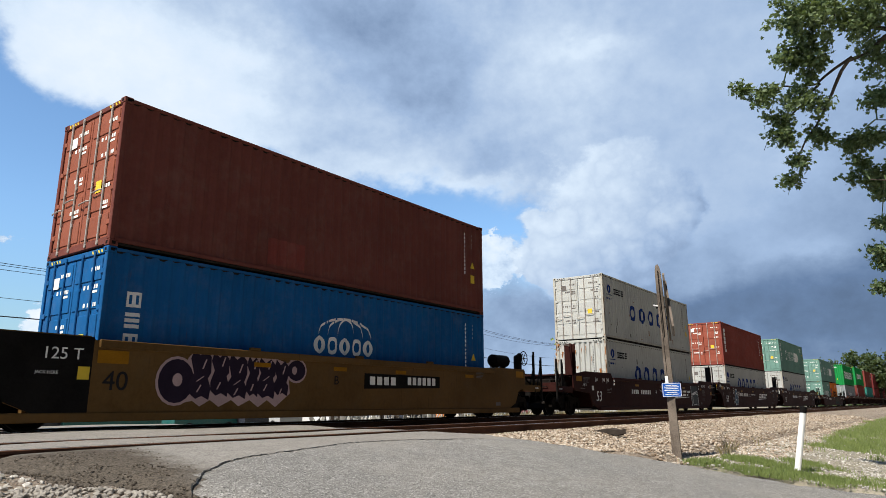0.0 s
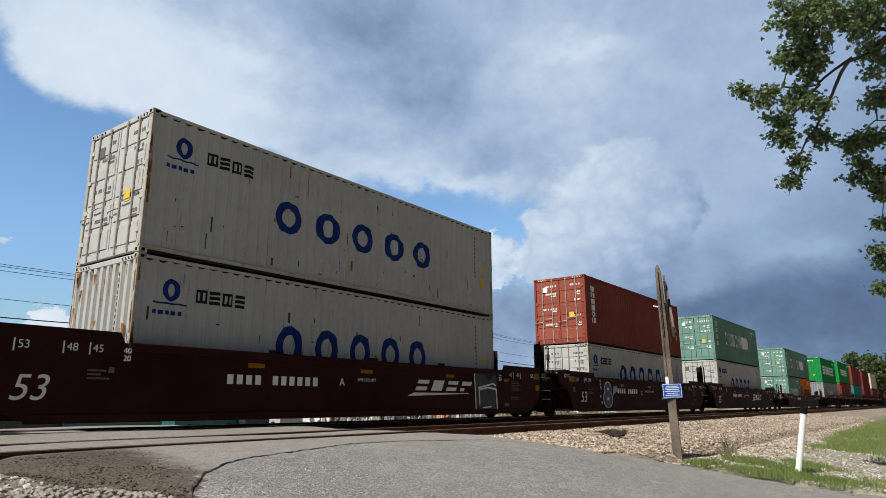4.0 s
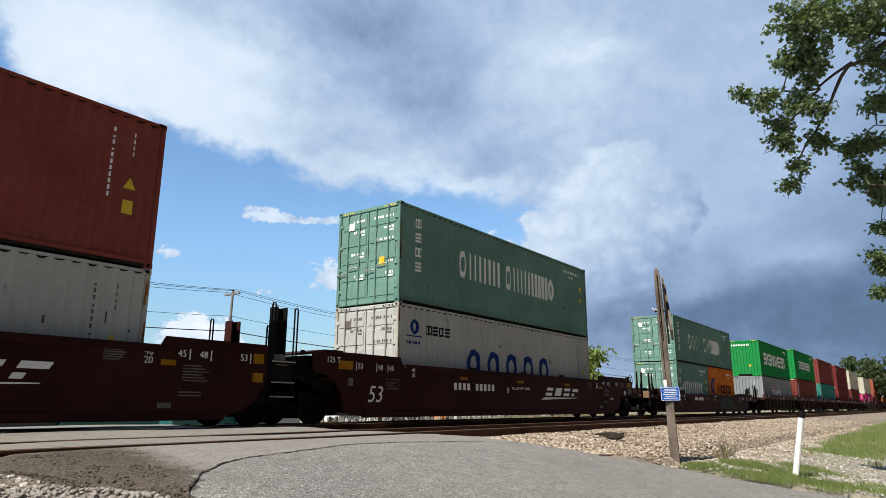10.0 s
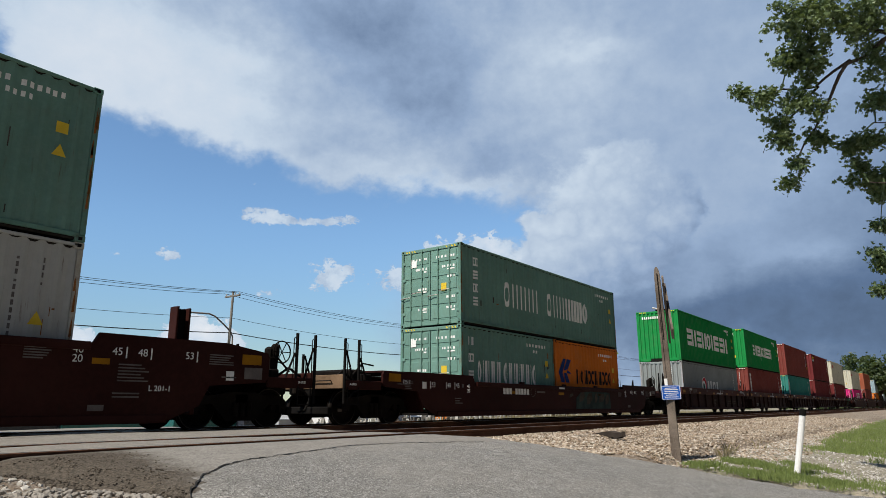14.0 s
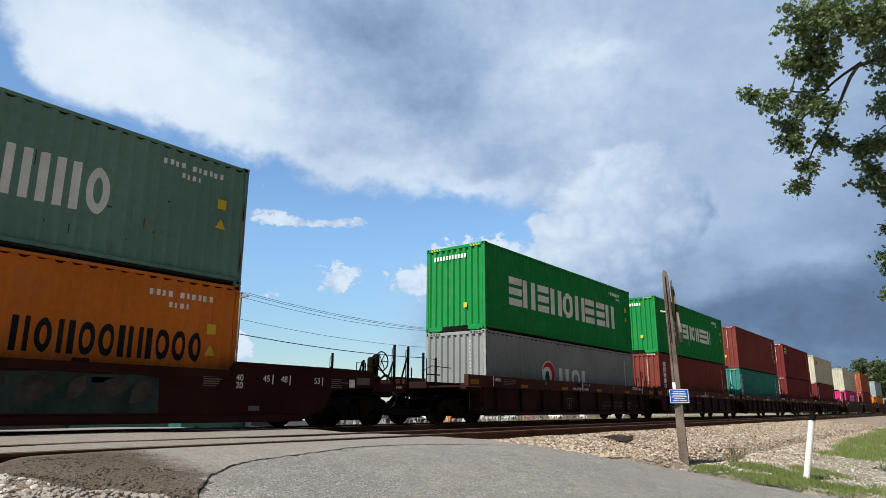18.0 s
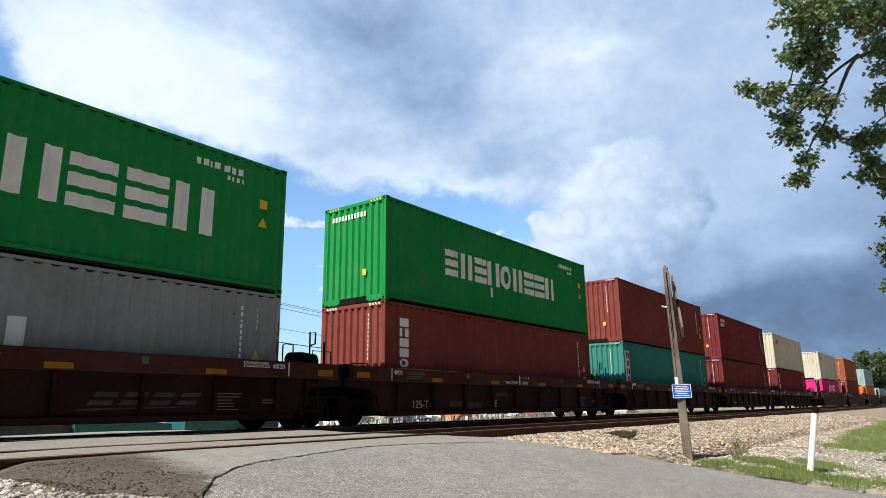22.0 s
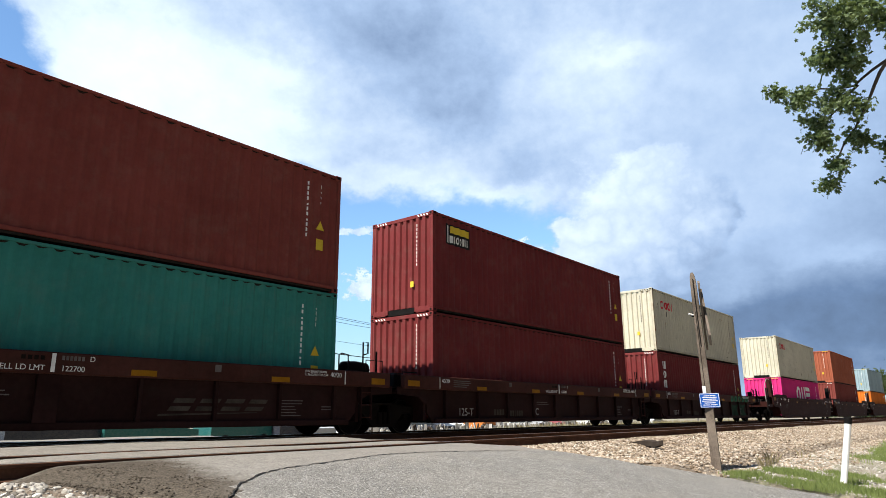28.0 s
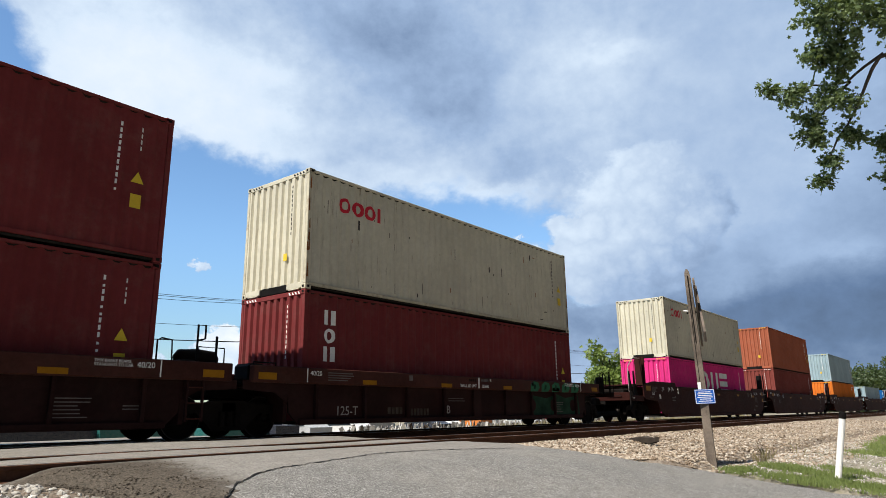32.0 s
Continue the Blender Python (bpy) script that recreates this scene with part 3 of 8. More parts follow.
far_x = [-2500, -900, -300, -120, -60, -30] + span(-20, 8, 1.0) + span(9, 34, 0.25) + span(35, 60, 1.0) + [70, 85, 110, 150, 220, 340, 600, 1200, 2500]
far_y = [-2500, -800, -250, -80, -30, -12, -6, -4] + span(-3, 6, 0.2) + span(7, 32, 1.0) + [36, 50, 80, 140, 260, 500, 1100, 2500]
ground = solid("ground", sheet(far_x, far_y, ground_z), EARTH, "grassy earth verge with bare patches beside the railway", "ground", kind="structure", smooth=True)
bed = solid("ballast", sheet(span(-14, 60, 0.35) + span(62, 330, 4.0), span(3.2, 17.5, 0.26), ballast_z), GRAVEL,
            "sunlit tan crushed stone railway ballast bed", "ballast", kind="structure", smooth=True)
road = tagged(new("road", sheet(span(1.6, 11.8, 0.12), [-60, -30, -15, -8, -4] + span(-3, 16.2, 0.12) + [18, 22, 30, 60], road_z,
              lambda x, y: road_x(y)[0] < x < road_x(y)[1] and not any(abs(y - q) < 0.085 for q in (NEAR_Y - 0.75, NEAR_Y + 0.75, TRACK_Y - 0.75, TRACK_Y + 0.75))).mesh("road", ASPHALT, True)),
              "patched grey asphalt road over the level crossing", "road", kind="structure")

def crack_y(x):
    """Where the paler apron of the crossing begins."""
    return np.interp(x, (2.4, 2.87, 3.22, 3.56, 3.96, 4.3, 4.9, 5.48, 6.1, 7.0, 7.8, 8.7, 9.6), (3.9, 4.43, 4.86, 5.2, 5.49, 5.67, 5.81, 5.92, 6.08, 6.03, 5.86, 5.68, 5.4))


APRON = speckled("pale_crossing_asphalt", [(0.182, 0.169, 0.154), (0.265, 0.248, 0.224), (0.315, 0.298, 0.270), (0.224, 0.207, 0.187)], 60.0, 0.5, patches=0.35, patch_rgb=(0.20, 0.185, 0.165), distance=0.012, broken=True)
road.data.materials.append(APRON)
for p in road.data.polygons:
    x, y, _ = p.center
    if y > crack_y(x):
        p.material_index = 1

RAIL = [(-0.075, -0.17), (0.075, -0.17), (0.075, -0.155), (0.012, -0.135), (0.012, -0.045), (0.036, -0.035), (0.036, -0.006), (0.028, 0.0),
        (-0.028, 0.0), (-0.036, -0.006), (-0.036, -0.035), (-0.012, -0.045), (-0.012, -0.135), (-0.075, -0.155)]
for middle, title in ((NEAR_Y, "near"), (TRACK_Y, "far")):
    for side in (-0.75, 0.75):
        g = Geo()
        n = len(RAIL)
        ends = (-400.0, 900.0)
        for x in ends:
            g.v += [(x, middle + side + a, c) for a, c in RAIL]
        g.f += [(i, (i + 1) % n, n + (i + 1) % n, n + i) for i in range(n)]
        rail = solid("rail", g, RUST, "rusty steel rail with a bright running surface", "rail", "rails", "structure")
        part("rail_head", Geo().box(ends[0], ends[1], middle + side - 0.026, middle + side + 0.026, -0.002, 0.003), TREAD, rail, "worn shiny running surface")

# ---------------------------------------------------------------- containers
HIGH, STD = 2.896, 2.591
LONG, SHORT = 12.192, 6.058
WIDE = 2.438
FLOOR = 0.325
WAVE = 0.278
DEEP = 0.036
SET_IN = 0.028     # how far the corrugated wall lies behind its rails
MOVERS = []      # (thing, x at the start)
WHEELS = []      # (wheelset, its pose on the car)


def wave_breaks(a, b):
    """Break points (x, depth) of a trapezoid corrugation between a and b."""
    n = max(1, round((b - a) / WAVE))
    w = (b - a) / n
    out = [(a, 0.0)]
    for i in range(n):
        s = a + i * w
        out += [(s + w * 0.14, 0.0), (s + w * 0.38, DEEP), (s + w * 0.64, DEEP), (s + w * 0.88, 0.0)]
    out.append((b, 0.0))
    return out


def depth_at(breaks, x):
    for (x0, d0), (x1, d1) in zip(breaks, breaks[1:]):
        if x0 <= x <= x1:
            return d0 + (d1 - d0) * (x - x0) / max(1e-6, x1 - x0)
    return 0.0


def paint_on(g, breaks, x0, x1, z0, z1, lift=0.004, slant=0.0):
    """A painted patch that follows the corrugation of a wall facing -y (local y = depth)."""
    xs = [x0] + [x for x, _ in breaks if x0 < x < x1] + [x1]
    for a, b in zip(xs, xs[1:]):
        ya, yb = SET_IN + depth_at(breaks, a) - lift, SET_IN + depth_at(breaks, b) - lift
        g.poly((a + slant * z0, ya, z0), (b + slant * z0, yb, z0), (b + slant * z1, yb, z1), (a + slant * z1, ya, z1))


# plain shapes that stand for the strokes of a sign: rectangles in a unit box, or a round ring
SHAPES = {
    "bars": ((0, 0.34, 0, 1), (0.66, 1, 0, 1)),
    "layers": ((0, 1, 0, 0.25), (0, 1, 0.375, 0.625), (0, 1, 0.75, 1)),
    "bar": ((0, 1, 0, 1),),
    "block": ((0, 1, 0, 1),),
    "grid": ((0, 1, 0, 0.2), (0, 1, 0.8, 1), (0, 0.2, 0.2, 0.8), (0.8, 1, 0.2, 0.8), (0.4, 0.6, 0.2, 0.8)),
}


def ring_on(g, breaks, x, z, w, h, thick=0.27):
    """A round ring painted on the corrugation, in narrow upright slices."""
    cx, cz = x + w / 2, z + h / 2
    rx, rz = w / 2 * (1 - 2 * thick), h / 2 * (1 - 1.6 * thick)
    cuts = sorted({x + w * i / 26 for i in range(27)} | {c for c, _ in breaks if x < c < x + w} | {cx - rx, cx + rx})
    tall = lambda c, r, q: q * math.sqrt(max(0.0, 1 - ((c - cx) / r) ** 2))
    for a, b in zip(cuts, cuts[1:]):
        if b - a < 1e-4:
            continue
        ya, yb = SET_IN + depth_at(breaks, a) - 0.004, SET_IN + depth_at(breaks, b) - 0.004
        oa, ob = tall(a, w / 2, h / 2), tall(b, w / 2, h / 2)
        ia, ib = tall(a, rx, rz), tall(b, rx, rz)
        if abs((a + b) / 2 - cx) >= rx:
            g.poly((a, ya, cz - oa), (b, yb, cz - ob), (b, yb, cz + ob), (a, ya, cz + oa))
        else:
            g.poly((a, ya, cz + ia), (b, yb, cz + ib), (b, yb, cz + ob), (a, ya, cz + oa))
            g.poly((a, ya, cz - oa), (b, yb, cz - ob), (b, yb, cz - ib), (a, ya, cz - ia))


def one_shape(breaks, kind, x, z, w, h, slant=0.0):
    if kind == "ring":
        g = Geo()
        ring_on(g, breaks, x, z, w, h)
        return [g]
    out = []
    for a, b, c, d in SHAPES[kind]:
        g = Geo()
        paint_on(g, breaks, x + a * w, x + b * w, z + c * h, z + d * h, slant=slant)
        out.append(g)
    return out


def strip(breaks, x, z, w, h, gap, kinds, slant=0.0):
    """A row of plain shapes that starts at x, z; each is w wide and h high."""
    out = []
    for kind in kinds.split():
        if kind == "-":
            x += w * 0.6
            continue
        ww = w * 0.36 if kind == "bar" else w
        out += one_shape(breaks, kind, x, z, ww, h, slant)
        x += ww + gap
    return out


def column(breaks, x, z, w, h, gap, kinds):
    """The same, running downwards from z."""
    out = []
    for kind in kinds.split():
        out += one_shape(breaks, kind, x, z - h, w, h)
        z -= h + gap
    return out


def container(u, z, long, high, paint, end, label, marks=(), stickers=True):
    """One shipping container whose end to -x stands at u at the start. end: door or plain."""
    m = PAINT[paint]
    worn = EDGE.get(paint, m)
    root = thing("shipping_container", label, "container", "stacked containers", at=(u, TRACK_Y - WIDE / 2, z))
    L, H, W = long, high, WIDE
    post, rail_t, rail_b = 0.11, 0.075, 0.16
    br = wave_breaks(post, L - post)
    for far in (0, 1):
        g = Geo()
        for (a, da), (b, db) in zip(br, br[1:]):
            y0, y1 = (SET_IN + da, SET_IN + db) if not far else (W - SET_IN - da, W - SET_IN - db)
            q = [(a, y0, rail_b), (b, y1, rail_b), (b, y1, H - rail_t), (a, y0, H - rail_t)]
            g.poly(*(q if not far else q[::-1]))
        part("side_wall", g, m, root)
        y0, y1 = (0.0, 0.07) if not far else (W - 0.07, W)
        part("top_side_rail", Geo().box(post, L - post, y0, y1, H - rail_t, H - 0.02, 0.008), m, root)
        yi = 0.03 if not far else -0.03
        # near-black colour carries the shade of the stack gap as well as grime
        part("bottom_side_rail", Geo().box(post, L - post, y0 + yi, y1 + yi, 0.03, rail_b - 0.080, 0.01), SHADE_AND_GRIME, root, "grimy bottom rail darkened as if in shade")
        part("rail_lip", Geo().box(post, L - post, y0, y1, rail_b - 0.079, rail_b, 0.008), worn, root)
    part("roof", Geo().box(post, L - post, 0.07, W - 0.07, H - 0.05, H - 0.025), m, root)
    part("floor", Geo().box(post, L - post, 0.07, W - 0.07, 0.05, 0.14), IRON, root)
    for cx in (0, 1):
        for cy in (0, 1):
            x0 = 0.0 if not cx else L - post
            y0 = 0.0 if not cy else W - post
            part("corner_post", Geo().box(x0 + 0.006, x0 + post - 0.006, y0 + 0.006, y0 + post - 0.006, 0.118, H - 0.118, 0.01), worn, root)
            for cz in (0, 1):
                x0c = 0.0 if not cx else L - 0.178
                y0c = 0.0 if not cy else W - 0.162
                z0c = 0.0 if not cz else H - 0.118
                c = part("corner_casting", Geo().box(x0c, x0c + 0.178, y0c, y0c + 0.162, z0c, z0c + 0.118, 0.012), worn, root)
                if not cx:
                    part("lifting_hole", Geo().box(-0.002, 0.004, y0c + 0.045, y0c + 0.115, z0c + 0.028, z0c + 0.09, 0.012), BLACK, c)
                if not cy:
                    part("lifting_hole", Geo().box(x0c + 0.055, x0c + 0.125, -0.002, 0.004, z0c + 0.028, z0c + 0.09, 0.012), BLACK, c)
    for x0 in (0.0, L - 0.1):
        part("header", Geo().box(x0 + 0.01, x0 + 0.09, post, W - post, H - 0.13, H - 0.02, 0.01), m, root)
        for ya, yb in ((post, W - post),) if x0 or end == "door" else ((post, 0.70), (W - 0.70, W - post)):
            part("sill", Geo().box(x0 + 0.01, x0 + 0.09, ya, yb, 0.03, 0.17, 0.01), m, root)
    far_wall = Geo().box(L - 0.07, L - 0.04, post, W - post, 0.17, H - 0.13)
    part("end_wall", far_wall, m, root)
    if end == "door":
        mid = W / 2
        for s in (0, 1):
            y0, y1 = (post + 0.004, mid - 0.012) if not s else (mid + 0.012, W - post - 0.004)
            g = Geo().box(0.035, 0.075, y0, y1, 0.175, H - 0.135, 0.008)
            bands = 5
            hh = (H - 0.31) / bands
            for i in range(bands):
                zb = 0.175 + hh * i
                g.box(0.018, 0.04, y0 + 0.06, y1 - 0.06, zb + 0.05, zb + hh - 0.05, 0.014)
            # these two paints get the sun-brightened copy on their doors
            leaf = SUNLIT_DOORS.get(paint, m)
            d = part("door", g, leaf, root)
            for i in range(4):
                zb = 0.45 + i * (H - 0.9) / 3
                ye = post - 0.03 if not s else W - post - 0.09
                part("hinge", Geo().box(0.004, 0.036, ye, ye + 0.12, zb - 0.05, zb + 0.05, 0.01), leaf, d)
            for f in (0.3, 0.72):
                yr = y0 + (y1 - y0) * f
                g = Geo().tube([(0.0, yr, 0.06), (0.0, yr, H - 0.06)], 0.022, 8)
                for zz in (0.1, 0.6, 1.35, H - 0.75, H - 0.1):
                    g.box(-0.012, 0.04, yr - 0.035, yr + 0.035, zz - 0.03, zz + 0.03, 0.006)
                rod = part("lock_rod", g, ROD if paint in ("white", "cream", "dull_oxide", "brown") else m, d, "upright lock rod")
                zh = 0.98 + (0.14 if f < 0.5 else 0.0)
                part("door_handle", Geo().tube([(-0.02, yr, zh), (-0.045, yr + 0.08, zh), (-0.045, yr + 0.34, zh - 0.02), (-0.02, yr + 0.4, zh - 0.03)], 0.014, 6), ROD, d, "grey steel lever handle")
            rnd = random.Random(int(u * 10) + s + int(high * 7))
            ink = DIM_MARK if paint in ("white", "cream") else WHITE_MARK
            for i in range(6):
                zz, xs = H - 0.42 - i * 0.33, y0 + 0.13
                if i in ((2, 4) if s else (3,)):
                    continue
                row = Geo()
                for j in range(rnd.randrange(3, 8)):
                    w_ = rnd.uniform(0.03, 0.075)
                    if xs + w_ > y1 - 0.1:
                        break
                    row.box(0.012, 0.0165, xs, xs + w_, zz, zz + 0.075)
                    xs += w_ + rnd.choice((0.02, 0.02, 0.08))
                if i % 2:
                    row.box(0.012, 0.0165, y0 + 0.13, y0 + 0.13 + rnd.uniform(0.1, 0.3), zz - 0.08, zz - 0.035)
                tagged(part("marking", row, ink, d, "row of small stencilled characters"), kind="stuff")
            if s == 1:
                part("owner_plate", Geo().box(0.010, 0.0155, y0 + 0.55, y0 + 0.78, H - 0.62, H - 0.40), ink, d, "small printed owner plate")
            if stickers and s == 0:
                part("sticker", Geo().box(0.010, 0.0155, y0 + 0.45, y0 + 0.66, 1.1, 1.34), YELLOW_MARK, d, "yellow warning sticker")
    else:
        n, deep = 9, 0.058
        pitch = (W - 2 * post) / n
        eb = [(post, 0.0)]
        for i in range(n):
            y_ = post + i * pitch
            eb += [(y_ + pitch * f, d_) for f, d_ in ((0.22, 0.0), (0.36, deep), (0.66, deep), (0.80, 0.0))]
        eb.append((W - post, 0.0))
        g = Geo()
        for (a, da), (b, db) in zip(eb, eb[1:]):
            g.poly((0.015 + db, b, 0.17), (0.015 + da, a, 0.17), (0.015 + da, a, H - 0.13), (0.015 + db, b, H - 0.13))
        part("front_wall", g, m, root)
        if paint == "white":
            q_ = random.Random(int(u))
            drip = Geo()
            for i in range(26):
                y_, zt = post + (W - 2 * post) * (q_.random() ** 2 if i % 3 else 1 - q_.random() ** 2), H - 0.14 - 1.9 * q_.random() ** 1.7
                w_, h_ = 0.012 + 0.05 * q_.random() ** 2, 0.10 + 0.6 * q_.random() ** 2
                drip.poly((0.012, y_, zt - h_), (0.012, y_ - w_ * 0.4, zt - h_ * 0.8), (0.012, y_ - w_, zt), (0.012, y_ + w_, zt), (0.012, y_ + w_ * 0.3, zt - h_ * 0.7))
            for y_ in (0.003, W - 0.075):
                for i in range(6):
                    zt = 0.3 + 0.42 * i + 0.3 * q_.random()
                    drip.poly((0.002, y_ + 0.05, zt), (0.002, y_ + 0.012, zt + 0.03), (0.002, y_ + 0.02, zt + 0.42), (0.002, y_ + 0.06, zt + 0.36))
            tagged(part("rust_stain", drip, RUST_STAIN, root, "orange rust running down the front wall"), kind="stuff")
        # a black plate paints the tunnel's shade; no hollow is cut
        part("tunnel", Geo().box(0.03, 0.10, 0.72, W - 0.72, 0.0, 0.165), BLACK, root, "black plate for the shaded gooseneck tunnel under the front sill")
        for y_ in (0.25, W - 0.62):
            part("sill_block", Geo().box(0.0, 0.05, y_, y_ + 0.37, -0.0, 0.03, 0.01), m, root)
        if stickers:
            yb = W * 0.30
            part("sticker", Geo().box(0.012, 0.0175, yb, yb + 0.13, 0.75, 0.92), YELLOW_MARK, root, "yellow warning sticker")
            g = Geo()
            for i in range(11):
                if paint == "green":
                    y0 = W * 0.86 - i * 0.125
                    g.box(0.012, 0.0175, y0 - 0.075, y0, H - 0.46, H - 0.32)
                else:
                    g.box(0.009, 0.0125, W * 0.245, W * 0.245 + 0.028, H - 0.39 - i * 0.115, H - 0.32 - i * 0.115)
            tagged(part("marking", g, WHITE_MARK if paint not in ("white", "cream") else BLACK_MARK, root, "row of small stencilled characters"), kind="stuff")
    number = DIM_MARK if paint in ("white", "cream") else WHITE_MARK
    g = Geo()
    rnd = random.Random(int(u * 7) + int(z * 10))
    across = paint in ("green", "jade", "orange")
    if across and paint != "green":
        for i in range(11):
            if i != 4:
                paint_on(g, br, L - 1.95 + i * 0.125, L - 1.88 + i * 0.125, H - 0.42, H - 0.31)
    for i in range(4 if across else 0):
        paint_on(g, br, L - 1.55 + i * 0.12, L - 1.49 + i * 0.12, H - 0.62, H - 0.52)
    for cx_, n, zt, sz in () if across else ((L - 1.02, 11, H - 0.36, 0.085), (L - 0.62, 4, H - 0.36, 0.085)):
        for i in range(n):
            paint_on(g, br, cx_ + 0.012, cx_ + 0.048, zt - sz - i * 0.125, zt - i * 0.125 + (0.0 if rnd.random() < 0.8 else -0.04))
    tagged(part("number_column", g, number, root, "upright column of small stencilled characters"), kind="stuff")
    if stickers:
        g = Geo()
        x0, z0 = L - 0.74, H - 1.48
        part("warning_plate", Geo().box(L - 0.72, L - 0.52, -0.003, 0.002, H - 1.06 if across else H - 1.96, H - 0.86 if across else H - 1.70), YELLOW_MARK, root, "yellow height warning plate")
        part("warning_sign", Geo().poly((x0, -0.002, z0), (x0 + 0.24, -0.002, z0), (x0 + 0.12, -0.002, z0 + 0.22)), YELLOW_MARK, root, "yellow warning triangle")
    if paint in ("white", "cream", "jade", "grey"):
        g, r = Geo(), Geo()
        for i in range(46 if paint in ("white", "cream") else 22):
            x, z0 = 0.3 + rnd.random() * (L - 0.6), 0.25 + rnd.random() ** 1.6 * (H - 0.7)
            w_, h_ = 0.012 + 0.035 * rnd.random() ** 2, 0.05 + 0.32 * rnd.random() ** 2
            if rnd.random() < 0.25:
                w_, h_ = w_ * 3, 0.03
            paint_on(r if rnd.random() < 0.3 else g, br, x, x + w_, z0, z0 + h_, lift=0.003)
        tagged(part("scrape", g, SCRAPE, root, "dark scrapes and dents in the paint"), kind="stuff")
        tagged(part("rust_stain", r, RUST_STAIN, root, "orange rust stains"), kind="stuff")
        for xa, xb in ((0.006, 0.105), (L - 0.105, L - 0.006)):
            g = Geo()
            for i in range(7):
                z0 = 0.2 + rnd.random() * (H - 0.7)
                a_ = xa + rnd.random() * 0.05
                g.poly((a_, 0.003, z0), (a_ + 0.045, 0.003, z0 + 0.02), (a_ + 0.03, 0.003, z0 + 0.25 + rnd.random() * 0.3), (a_ + 0.005, 0.003, z0 + 0.2))
            tagged(part("post_rust", g, RUST_STAIN, root, "rust running down the corner post"), kind="stuff")
    # dark scallops painted in for the shade under the top rail
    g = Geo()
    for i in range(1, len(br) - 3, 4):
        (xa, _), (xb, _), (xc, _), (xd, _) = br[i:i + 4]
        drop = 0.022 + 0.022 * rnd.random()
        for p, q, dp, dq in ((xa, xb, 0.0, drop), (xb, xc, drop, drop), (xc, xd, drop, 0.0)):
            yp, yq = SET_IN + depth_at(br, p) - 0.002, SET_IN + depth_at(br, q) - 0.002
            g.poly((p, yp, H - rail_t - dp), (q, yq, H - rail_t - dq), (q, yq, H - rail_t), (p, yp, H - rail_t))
    tagged(part("recess_grime", g, SHADE_AND_GRIME, root, "shade painted as dark scallops under the top rail"), kind="stuff")
    for y0, y1 in ((0.18, 0.62), (W - 0.62, W - 0.18)):
        g = Geo()
        for i in range(4):
            a_ = y0 + i * (y1 - y0) / 4
            g.poly((0.0085, a_ + 0.05, H - 0.105), (0.0085, a_, H - 0.105), (0.0085, a_ + 0.04, H - 0.045), (0.0085, a_ + 0.09, H - 0.045))
        tagged(part("hazard_stripe", g, BLACK_MARK if paint in ("white", "cream", "grey") else WHITE_MARK if paint in ("oxide", "maroon") else YELLOW_MARK, root, "slanted warning stripes under the corner"), kind="stuff")
    for name, geo, mat, lab in marks_for(marks, br, L, H):
        for one in geo if isinstance(geo, list) else [geo]:
            part(name, one, mat, root, lab)
    MOVERS.append((root, u))
    return root


